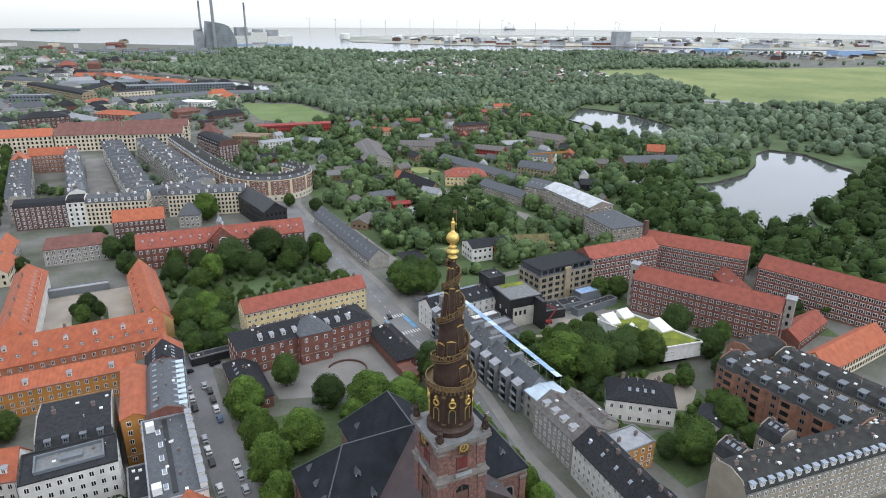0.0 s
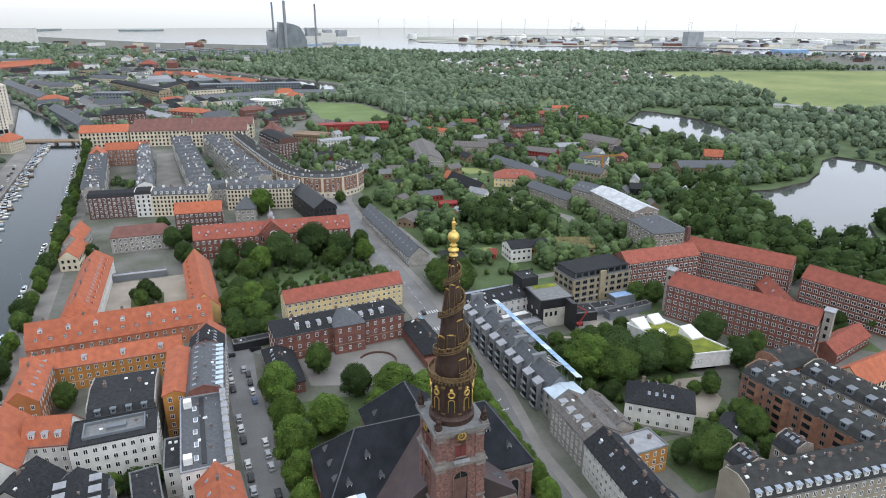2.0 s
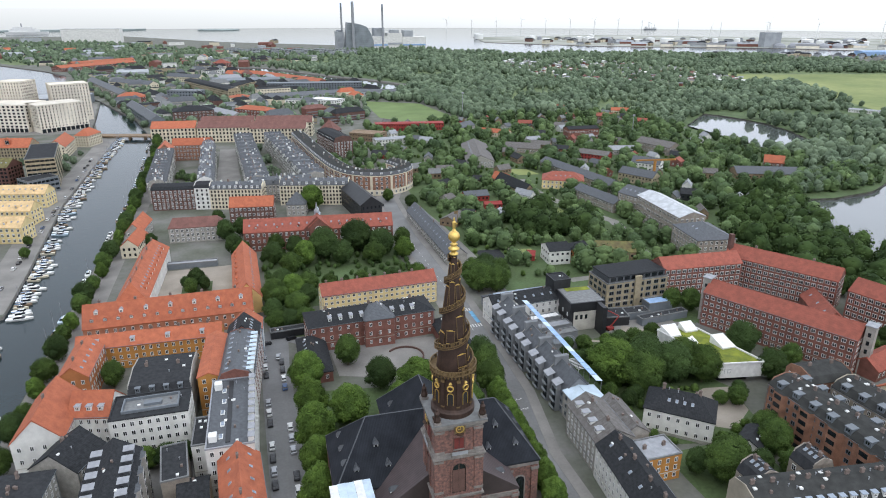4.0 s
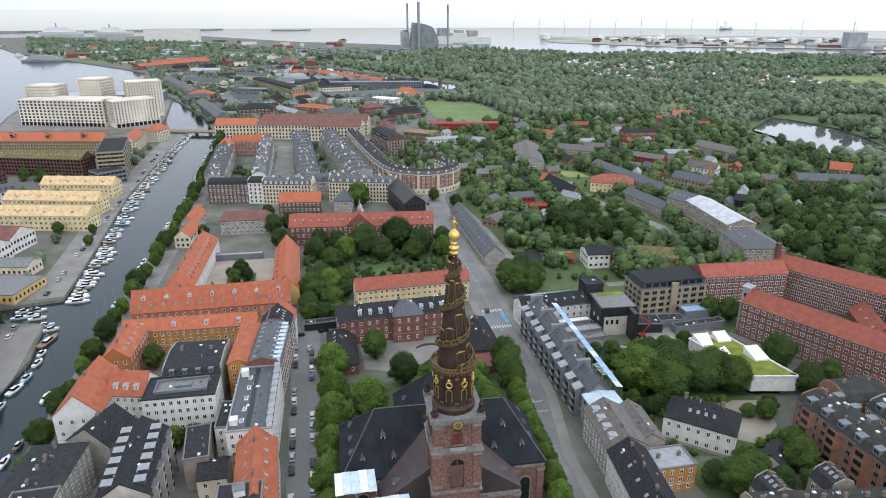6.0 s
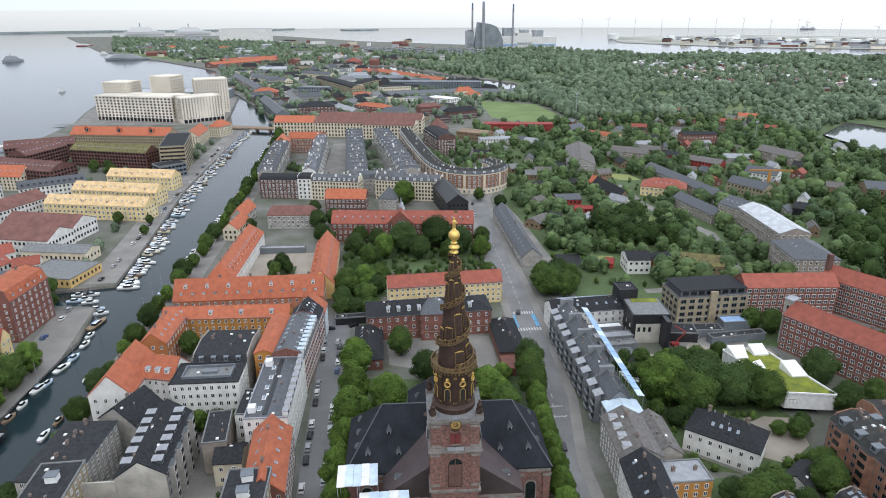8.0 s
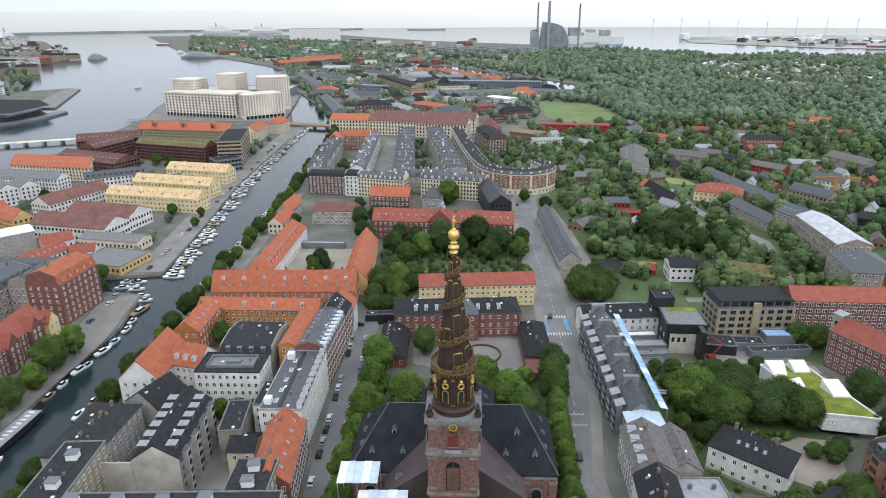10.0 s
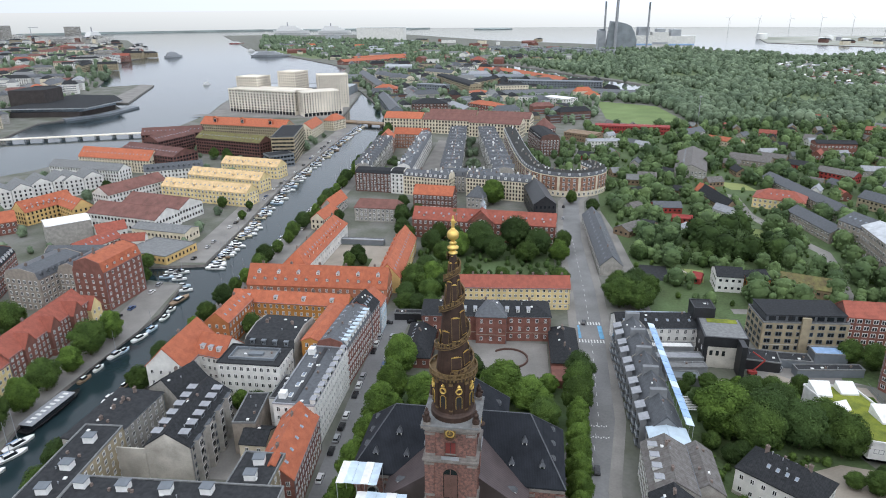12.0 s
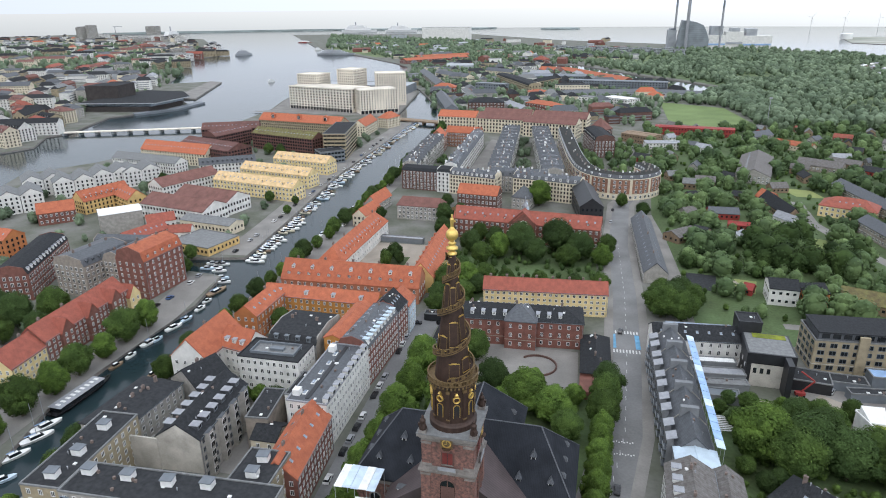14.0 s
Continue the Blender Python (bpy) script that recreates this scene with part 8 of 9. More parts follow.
# ---- naval quarter across the bridge ----
for a, b, w, e, r, wl_, rf, sh, lb in (
        ((-214, 926), (-177, 930), 26, 9, 15, "brick_red", "tile_orange", "hip", "hall with broad orange roof"), ((-182, 838), (-136, 688), 16, 9, 14, "steel_dark", "zinc", "gable", "long dark boat shed"), ((-124, 738), (-78, 744), 30, 12, 17, "brick_brown", "slate", "hip", "large block with slate roof"),
        ((-104, 802), (-82, 803), 14, 5, 9, "paint_white", "paint_white", "gable", "white tent hall"), ((-80, 790), (-48, 724), 14, 5, 9, "plaster_grey", "lead_grey", "gable", "long pale shed"), ((-295, 1201), (-207, 960), 18, 9, 14, "brick_grey", "zinc", "gable", "long naval store with grey roof"),
        ((-254, 1166), (-182, 1089), 20, 9, 14, "plaster_cream", "zinc", "gable", "long naval store with grey roof"), ((-146, 958), (-98, 940), 18, 13, 14, "steel_dark", "steel_dark", "flat", "black-clad office block"), ((-125, 1105), (-52, 930), 20, 12, 16, "brick_yellow", "slate", "mansard", "long beige block with dark roof"),
        ((-45, 772), (-8, 740), 20, 8, 12, "brick_red", "tile_orange", "hip", "building with orange roof"), ((-59, 890), (-30, 892), 22, 8, 11, "plaster_cream", "tile_orange", "hip", "building with orange roof"), ((-120, 1100), (-56, 956), 24, 12, 15, "plaster_cream", "slate", "mansard", "beige housing block"),
        ((-20, 935), (30, 945), 16, 13, 14, "plaster_cream", "felt", "flat", "cream housing block with balconies"), ((0, 1012), (152, 986), 20, 14, 15, "steel_dark", "steel_dark", "gable", "long black boat hall"), ((-8, 905), (120, 935), 40, 6, 9, "steel_grey", "zinc", "gable", "broad low grey hall"), ((120, 935), (205, 905), 30, 6, 9, "steel_grey", "zinc", "gable", "broad low grey hall"),
        ((-66, 1294), (-6, 1268), 24, 7, 12, "brick_red", "tile_orange", "gable", "long orange-roofed store by a basin"), ((-4, 1264), (98, 1074), 22, 7, 12, "brick_red", "tile_orange", "gable", "long orange-roofed store by a basin"), ((-90, 1122), (26, 1121), 30, 10, 13, "steel_dark", "steel_dark", "gable", "dark workshop hall"),
        ((56, 845), (90, 814), 26, 8, 8.5, "plaster_white", "paint_white", "flat", "white flat-roofed hall"), ((20, 842), (50, 826), 18, 8, 8.5, "plaster_white", "felt_light", "flat", "pale flat-roofed block"), ((-94, 1505), (-66, 1490), 26, 12, 20, "brick_red", "tile_red", "hip", "red brick house with hipped roof"), ((-112, 1310), (-82, 1324), 26, 11, 11.5, "plaster_white", "felt", "flat", "white block"),
        ((-420, 1500), (-290, 1650), 30, 8, 13, "brick_red", "tile_orange", "gable", "long orange-roofed naval hall"), ((-422, 1640), (-302, 1751), 22, 7, 11, "brick_red", "tile_orange", "gable", "long orange-roofed naval hall"), ((-60, 1010), (-30, 1080), 16, 10, 14, "brick_yellow", "slate", "hip", "beige house"), ((-170, 1240), (-110, 1190), 18, 9, 14, "plaster_cream", "zinc", "gable", "grey-roofed naval store")):
    H("naval_store", lb + " in the naval quarter", a, b, w, e, r, wl_, rf, sh, floors=max(1, int(e / 3.4)), loose=False, bay=4.5, win=(1.8, 1.6))
rng = random.Random(9)
n = 0
while n < 60:
    x, y = rng.uniform(-900, 200), rng.uniform(1250, 2700)
    if not inside(x, y, EAST) or any(inside(x, y, q) for q in LAKES + HOUSE_PLOTS) or x > 230 - (y - 1250) * 0.1:
        continue
    a, L = rng.uniform(-0.4, 0.4) + rng.choice((0, 1.57)), rng.uniform(20, 60)
    k = rng.choice((("brick_red", "tile_brown"), ("plaster_cream", "zinc"), ("plaster_white", "felt_light"), ("steel_grey", "steel_grey"), ("brick_yellow", "slate"), ("plaster_grey", "zinc")))
    e = rng.uniform(6, 12)
    H("harbour_building", "distant low building on the naval islands", (x, y), (x + L * math.cos(a), y + L * math.sin(a)), rng.uniform(12, 20), e, e + rng.choice((0.2, 4)), k[0], k[1], "gable", floors=0, loose=False)
    n += 1
# apartment terraces in front of the power plant
for i in range(12):
    x = -66 + i * 30
    H("apartment_block", "pale stepped apartment terrace with balconies", (x, 1995 - i * 12), (x + 27, 1984 - i * 12), 16, 18 - (i % 2) * 3, 19, "steel_grey", "lead_grey", "flat", floors=4, loose=False, bay=4, win=(2.6, 1.8))
H("hall", "huge white shipyard hall", (-690, 2850), (-480, 2840), 60, 52, 53, "plaster_white", "lead_grey", "flat", floors=0)
H("hall", "low grey shipyard shed", (-820, 2800), (-760, 2800), 40, 22, 23, "steel_grey", "lead_grey", "flat", floors=0)

# ---- power plant with a sloping roof ----
plant = thing("power_plant", "grey metal-clad power plant with a long sloping roof", "power plant")
g = Geo()
f = [(291, 0), (386, 0), (386, 30), (378, 52), (366, 72), (350, 79), (331, 83), (303, 86)]
pts = [(x, 2080, z) for x, z in f] + [(x + 10, 2190, z) for x, z in f]
k = len(f)
g.solid(pts, [tuple(range(k)), tuple(range(2 * k - 1, k - 1, -1))] + [(i, k + i, k + (i + 1) % k, (i + 1) % k) for i in range(k)], "plant_grey")
part("hall", g, plant)
g = Geo()
g.lathe([(5, 0), (4.5, 150)], 14, "lead_grey", at=(319, 2074))
part("chimney", g, plant, "tall pale round chimney")
for x0, x1, z, key in ((270, 294, 58, "steel_grey"), (276, 291, 62, "steel_dark"), (396, 430, 68, "steel_grey"), (381, 440, 42, "plaster_white"), (440, 490, 52, "plaster_white"), (454, 479, 62, "steel_grey"), (498, 528, 60, "steel_grey"), (490, 572, 40, "plaster_white")):
    g = Geo()
    deep = 2096 + z * 0.23 + x0 * 0.011
    g.box(x0, x1, deep, 2150 + z * 0.17, 0, z, key)
    g.box(x0 + 1, x1 - 1, deep - 1.5, deep - 0.01, z * 0.3, z * 0.42, "sheet_blue" if z < 45 else "steel_grey")
    part("block", g, plant)
for x, z, y in ((289, 146, 2120), (423, 142, 2110)):
    g = Geo()
    g.lathe([(3.4, 0), (3.0, z - 22)], 12, "lead_grey", at=(x, y))
    g.lathe([(3.1, z - 22), (2.9, z)], 12, "steel_dark", at=(x, y))
    part("flue", g, plant, "tall chimney stack with dark top")

# ---- oil harbour, wind turbines and ships ----
rng = random.Random(12)
for i in range(48):
    x = rng.uniform(960, 2700)
    y = 2560 - (x - 930) * 0.62 + rng.uniform(0, 420)
    r, h = rng.uniform(9, 22), rng.uniform(10, 20)
    if not inside(x, y, POINT):
        continue
    g = Geo()
    g.lathe([(r, 0), (r, h), (r * 0.9, h + 1.5), (0.5, h + 3)], 18, "paint_white" if rng.random() < 0.75 else "lead_grey")
    single("storage_tank", g, "white cylindrical oil storage tank", "tank", m=pose(x, y, 0), group="oil tanks")
for i in range(34):
    x = rng.uniform(1300, 2800)
    y = 2180 - (x - 1300) * 0.68 + rng.uniform(-40, 260)
    if not (inside(x, y, POINT) or inside(x, y, EAST)):
        continue
    L = rng.uniform(30, 90)
    H("harbour_shed", "long pale industrial shed by the sea", (x, y), (x + L, y - L * 0.5), rng.uniform(18, 34), rng.uniform(6, 12), 13, rng.choice(("plaster_white", "steel_grey", "concrete", "brick_red")), rng.choice(("lead_grey", "felt_light", "steel_grey")), "gable", floors=0, loose=False)
H("silo", "tall grey concrete silo block", (1771, 1902), (1832, 1890), 40, 50, 51, "steel_grey", "lead_grey", "flat", floors=0)
H("hall", "blue metal hall beyond the common", (1729, 1455), (1830, 1430), 40, 12, 14, "sheet_blue", "sheet_blue", "gable", floors=0)
H("hall", "blue metal hall beyond the common", (1965, 1150), (2080, 1110), 50, 18, 19, "sheet_blue", "steel_grey", "flat", floors=0)
for i in range(5):
    g = Geo()
    g.lathe([(22, 0), (20, 8), (12, 14), (1, 17)], 18, "lead_grey")
    single("salt_dome", g, "pale domed storage hall", "dome", m=pose(1806 + i * 46, 1850 - i * 18, 0))


def turbine(x, y, h):
    root = thing("wind_turbine", "slender white wind turbine out at sea", "wind turbine", pose(x, y, -1.5, 0, 0, 20), "wind turbines")
    g = Geo()
    g.lathe([(2.0, 0), (1.2, h)], 8, "paint_white")
    part("tower", g, root)
    for k in range(3):
        g = Geo()
        g.solid([(-0.9, -2, 0), (0.9, -2, 0), (0.3, -2, h * 0.55), (-0.3, -2, h * 0.55), (-0.9, -1.4, 0), (0.9, -1.4, 0), (0.3, -1.7, h * 0.55), (-0.3, -1.7, h * 0.55)], [(0, 1, 2, 3), (5, 4, 7, 6), (1, 5, 6, 2), (4, 0, 3, 7), (3, 2, 6, 7)], "paint_white")
        part("blade", g, root, m=pose(0, 0, h) @ Matrix.Rotation(radians(20 + 120 * k + x % 90), 4, "Y"))


for i in range(9):
    turbine(1283 + i * 165, 4200 - i * 30, 62)
for x, y, h in ((2668, 3650, 58), (2874, 3500, 58), (3050, 3300, 58), (2218, 2100, 74), (2515, 2060, 74), (1993, 2120, 80), (1900, 2350, 60)):
    turbine(x, y, h)


def ship(x, y, turn, L, h, key, label):
    root = thing("ship", label, "ship", pose(x, y, -1.5, 0, 0, turn), "ships")
    part("hull", hull_geo(L, L * 0.14, h * 0.35, key), root)
    for k in range(3):
        g = Geo()
        g.box(-L * (0.4 - 0.05 * k), L * (0.3 - 0.08 * k), -L * 0.055, L * 0.055, h * (0.35 + 0.2 * k), h * (0.55 + 0.2 * k), "paint_white" if key != "steel_grey" else key)
        part("superstructure", g, root)
    g = Geo()
    g.lathe([(L * 0.02, h * 0.9), (L * 0.012, h * 1.4)], 8, "lead_grey", at=(-L * 0.1, 0))
    part("mast", g, root)


ship(-1960, 2880, 100, 200, 46, "paint_white", "large white cruise ship at a far quay")
ship(-1350, 3900, 10, 220, 44, "paint_white", "large white cruise ship on the horizon")
ship(-1090, 3920, 10, 200, 40, "paint_white", "large white cruise ship on the horizon")
ship(-720, 1830, 5, 120, 16, "steel_grey", "grey naval ship at its berth")
ship(-1010, 1800, 60, 60, 16, "steel_grey", "grey naval ship off the point")
ship(-880, 2080, 40, 26, 9, "paint_white", "small white ferry in the harbour")
ship(-1150, 2600, 20, 60, 9, "red_paint", "long red harbour barge under way")
ship(-560, 1060, 70, 18, 6, "paint_white", "small white harbour boat")
crane_ship = thing("crane_ship", "grey crane ship standing out at sea", "ship", pose(2630, 3900, -1.5), "ships")
part("hull", hull_geo(100, 16, 7, "steel_grey"), crane_ship)
for x0, x1, z0, z1 in ((-40, -26, 7, 20), (22, 36, 7, 14)):
    g = Geo()
    g.box(x0, x1, -6, 6, z0, z1, "paint_white")
    part("superstructure", g, crane_ship)
for x, h in ((-16, 52), (-6, 44), (10, 30), (30, 34)):
    g = Geo()
    g.lathe([(1.2, 7), (0.7, h)], 6, "lead_grey", at=(x, 0))
    part("leg", g, crane_ship)
g = Geo()
g.box(-0.8, 34, -0.8, 0.8, -0.8, 0.8, "lead_grey")
part("boom", g, crane_ship, m=pose(-16, 0, 48, 0, 24, 0))
for x, y, r in ((-150, 4400, 60),):
    g = Geo()
    g.lathe([(r, -2), (r, 9), (r * 0.9, 15), (r * 0.5, 18)], 24, "shore_haze")
    single("island_fort", g, "low wooded sea fort on the horizon", "island", m=pose(x, y, 0, 0, 0, 5) @ Matrix.Diagonal((2.1, 1, 0.45, 1)))
g = Geo()
g.prism([(-1500, 4300), (-700, 4500), (-600, 4650), (-1900, 4420)], -2, 6, "shore_haze")
single("far_shore", g, "low wooded far shore", kind="structure")
g = Geo()
g.prism([(-3000, 3700), (-2200, 4150), (-1700, 4350), (-2600, 4000)], -2, 9, "shore_haze")
single("far_shore", g, "low wooded far shore", kind="structure")

# ---- inner city bank ----
play = thing("playhouse", "dark brick playhouse with glass storey and black stage tower", "theatre")
for q, z0, z1, key in (([(-640, 655), (-548, 668), (-540, 735), (-575, 792), (-640, 800)], 0, 6.5, "dark_brick"), ([(-636, 660), (-545, 672), (-540, 738), (-580, 790), (-636, 796)], 6.5, 10.5, "glass_sky"), ([(-645, 650), (-537, 668), (-532, 743), (-578, 798), (-645, 804)], 10.5, 11.8, "steel_grey"), ([(-668, 700), (-622, 708), (-626, 752), (-670, 745)], 0, 29, "dark_brick")):
    g = Geo()
    g.prism(q, z0, z1, key, "felt")
    part("storey" if z1 < 20 else "stage_tower", g, play)
g = Geo()
g.prism([(-548, 640), (-520, 690), (-520, 760), (-535, 770), (-535, 690), (-560, 650)], -1.4, 1.0, "steel_dark")
part("promenade", g, play, "timber promenade on oak piles")
g = Geo()
g.prism([(-680, 1045), (-650, 1035), (-560, 800), (-600, 800)], -4, 0.6, "paving")
single("pier", g, "broad flat stone pier in the harbour", kind="structure")
bridge = thing("footbridge", "long pale harbour footbridge", "bridge")
for i in range(10):
    a, b = Vector((-535, 500)).lerp(Vector((-376, 560)), i / 10), Vector((-535, 500)).lerp(Vector((-376, 560)), (i + 1) / 10)
    g = Geo()
    g.prism(strip([tuple(a), tuple(b)], 8), 1.4, 2.3, "concrete")
    part("span", g, bridge)
    g = Geo()
    g.box(a.x - 1, a.x + 1, a.y - 3, a.y + 3, -3, 1.4, "steel_grey")
    part("pier", g, bridge)
bridge = thing("bridge", "low road bridge over the canal mouth", "bridge")
g = Geo()
g.prism([(-205, 640), (-205, 654), (-128, 630), (-128, 616)], 1.2, 2.6, "timber")
part("deck", g, bridge)
for t in (0.2, 0.4, 0.6, 0.8):
    g = Geo()
    g.box(-205 + 77 * t - 1, -205 + 77 * t + 1, 640 - 22 * t, 652 - 22 * t, -3, 1.2, "timber")
    part("pier", g, bridge)
rng = random.Random(21)
CITY = (("plaster_cream", "tile_brown"), ("plaster_white", "felt"), ("brick_red", "tile_red"), ("brick_yellow", "slate"), ("plaster_grey", "zinc"), ("plaster_white", "slate"), ("plaster_cream", "zinc"))
n, tries = 0, 0
while n < 150 and tries < 8000:
    tries += 1
    y = rng.uniform(420, 2400)
    x = -560 - (y - 420) * 0.42 - rng.uniform(0, 1) ** 1.5 * 800
    if not inside(x, y, CENTRE) or any(inside(x, y, q) for q in HOUSE_PLOTS) or (-700 < x < -520 and 630 < y < 820) or (y > 900 and y < 1500 and x > -900 and rng.random() < 0.6):
        continue
    L, a = rng.uniform(34, 84), rng.choice((0.35, 1.92)) + rng.uniform(-0.1, 0.1)
    k = CITY[rng.randrange(7)]
    e = rng.uniform(11, 17)
    H("city_house", "city house with pitched roof on the far bank", (x, y), (x + L * math.cos(a), y + L * math.sin(a)), rng.uniform(12, 18), e, e + rng.uniform(3, 6), k[0], k[1], rng.choice(("gable", "gable", "hip")), floors=4, sides="fl", loose=False, bay=4, win=(1.5, 1.8))
    n += 1
for x, y, L, h in ((-2174, 3000, 60, 62), (-2235, 2600, 26, 70), (-2190, 2600, 22, 76), (-1960, 2500, 150, 34), (-1780, 2350, 60, 30), (-1500, 2050, 80, 26), (-2500, 2900, 60, 60), (-1130, 1560, 90, 20), (-1180, 1700, 60, 24), (-2700, 2500, 40, 62), (-2900, 2700, 30, 50), (-2600, 2300, 60, 44), (-1850, 2700, 90, 30), (-2050, 2850, 120, 26), (-2300, 2750, 80, 34)):
    H("tower_block", "pale high building far across the harbour", (x, y), (x + L, y - 10), 40, h, h, "plaster_grey" if L < 80 else "plaster_white", "felt_light", "flat", floors=int(h / 4), loose=False, bay=5, win=(3, 2))
for x, y in ((-2330, 2950), (-2420, 2850)):
    g = Geo()
    g.box(-1.5, 1.5, -1.5, 1.5, 0, 62, "steel_grey")
    g.box(-8, 34, -1, 1, 60, 63, "steel_grey")
    single("dock_crane", g, "dark dockside crane on the skyline", "crane", m=pose(x, y, 0, 0, 0, 40))
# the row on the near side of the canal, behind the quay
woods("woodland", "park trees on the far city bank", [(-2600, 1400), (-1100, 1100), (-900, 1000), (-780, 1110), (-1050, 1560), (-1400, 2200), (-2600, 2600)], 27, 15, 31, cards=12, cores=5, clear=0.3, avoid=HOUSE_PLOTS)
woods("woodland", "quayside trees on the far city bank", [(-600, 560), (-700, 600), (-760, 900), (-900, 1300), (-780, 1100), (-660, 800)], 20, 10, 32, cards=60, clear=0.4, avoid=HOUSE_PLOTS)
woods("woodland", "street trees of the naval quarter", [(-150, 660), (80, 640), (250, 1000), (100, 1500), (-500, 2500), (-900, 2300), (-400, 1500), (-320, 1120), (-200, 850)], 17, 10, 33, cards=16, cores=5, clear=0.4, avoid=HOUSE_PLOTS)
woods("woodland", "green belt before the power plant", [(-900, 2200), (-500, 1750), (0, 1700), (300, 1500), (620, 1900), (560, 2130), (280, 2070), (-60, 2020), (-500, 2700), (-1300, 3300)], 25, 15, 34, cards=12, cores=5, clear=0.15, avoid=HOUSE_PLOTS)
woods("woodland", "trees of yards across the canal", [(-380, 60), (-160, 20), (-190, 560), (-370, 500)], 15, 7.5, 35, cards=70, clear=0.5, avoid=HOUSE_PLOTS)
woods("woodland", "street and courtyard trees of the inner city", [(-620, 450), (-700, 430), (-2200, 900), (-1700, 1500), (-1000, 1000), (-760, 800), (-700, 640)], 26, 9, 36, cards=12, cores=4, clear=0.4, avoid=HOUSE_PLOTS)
rng = random.Random(77)
for x, y, k in ((-545, 432, 0), (-556, 462, 1), (-575, 510, 2), (-588, 540, 3), (-600, 575, 0), (-618, 610, 4), (-640, 560, 2), (-622, 500, 1), (-600, 440, 5), (-655, 450, 0), (-660, 500, 3), (-690, 560, 4), (-690, 610, 2), (-730, 650, 0), (-700, 480, 1), (-745, 540, 5), (-760, 600, 1), (-780, 680, 6)):
    e = rng.uniform(12, 17)
    H("city_house", "old quayside house on the inner city bank", (x - 14, y + 5), (x + 14, y - 5), rng.uniform(14, 18), e, e + rng.uniform(4, 7), CITY[k][0], CITY[k][1], rng.choice(("gable", "hip")), floors=5, loose=False, bay=3.2, win=(1.4, 1.8), dormers="f", ndorm=5)
rng = random.Random(78)
for i in range(46):
    x, y = rng.uniform(690, 1040), rng.uniform(870, 1350)
    if inside(x, y, MEADOW) or y < 0.5 * x + 480:
        continue
    def hut():
        g = Geo()
        g.box(-4, 4, -3, 3, 0, 2.8, "plaster_white")
        g.solid([(-4.4, -3.4, 2.7), (4.4, -3.4, 2.7), (4.4, 3.4, 2.7), (-4.4, 3.4, 2.7), (-4.4, 0, 4.6), (4.4, 0, 4.6)], [(0, 1, 5, 4), (2, 3, 4, 5), (3, 0, 4), (1, 2, 5), (3, 2, 1, 0)], "felt_light")
        return g
    ob = new("allotment_hut", shared(("allotment_hut",), hut)[1])
    ob.matrix_basis = pose(x, y, 0.02, 0, 0, rng.uniform(0, 180))
    tagged(ob, "small pale allotment hut among trees", "hut", "allotment huts")
    HOUSE_PLOTS.append([(x - 9, y - 14), (x + 9, y - 14), (x + 9, y + 6), (x - 9, y + 6)])


def huts(poly, count, seed):
    """Pale garden huts of a far allotment colony, too many and too small to tell apart."""
    r_, g = random.Random(seed), Geo()
    x0, x1 = min(p[0] for p in poly), max(p[0] for p in poly)
    y0, y1 = min(p[1] for p in poly), max(p[1] for p in poly)
    done = 0
    while done < count:
        x, y = r_.uniform(x0, x1), r_.uniform(y0, y1)
        done += 1
        if not inside(x, y, poly) or any(inside(x, y, q) for q in KEEP_OFF):
            continue
        L, w, b = r_.uniform(3, 6), r_.uniform(2.5, 4), Geo()
        e = r_.uniform(3.5, 6)
        b.box(-L, L, -w, w, 0, e, r_.choice(("plaster_white", "plaster_cream", "plaster_white", "brick_red")))
        b.solid([(-L - 0.4, -w - 0.4, e), (L + 0.4, -w - 0.4, e), (L + 0.4, w + 0.4, e), (-L - 0.4, w + 0.4, e), (-L - 0.4, 0, e + 2), (L + 0.4, 0, e + 2)], [(0, 1, 5, 4), (2, 3, 4, 5), (3, 0, 4), (1, 2, 5)], r_.choice(("felt_light", "lead_grey", "paint_white", "tile_brown")))
        g.add(b, pose(x, y, 0, 0, 0, r_.uniform(0, 180)))
        HOUSE_PLOTS.append([(x - 8, y - 16), (x + 8, y - 16), (x + 8, y + 7), (x - 8, y + 7)])
    single("allotment_colony", g, "pale allotment huts scattered among green gardens", "huts", kind="stuff")


huts([(560, 1000), (700, 880), (880, 840), (900, 1060), (880, 1400), (640, 1560), (520, 1300)], 420, 61)


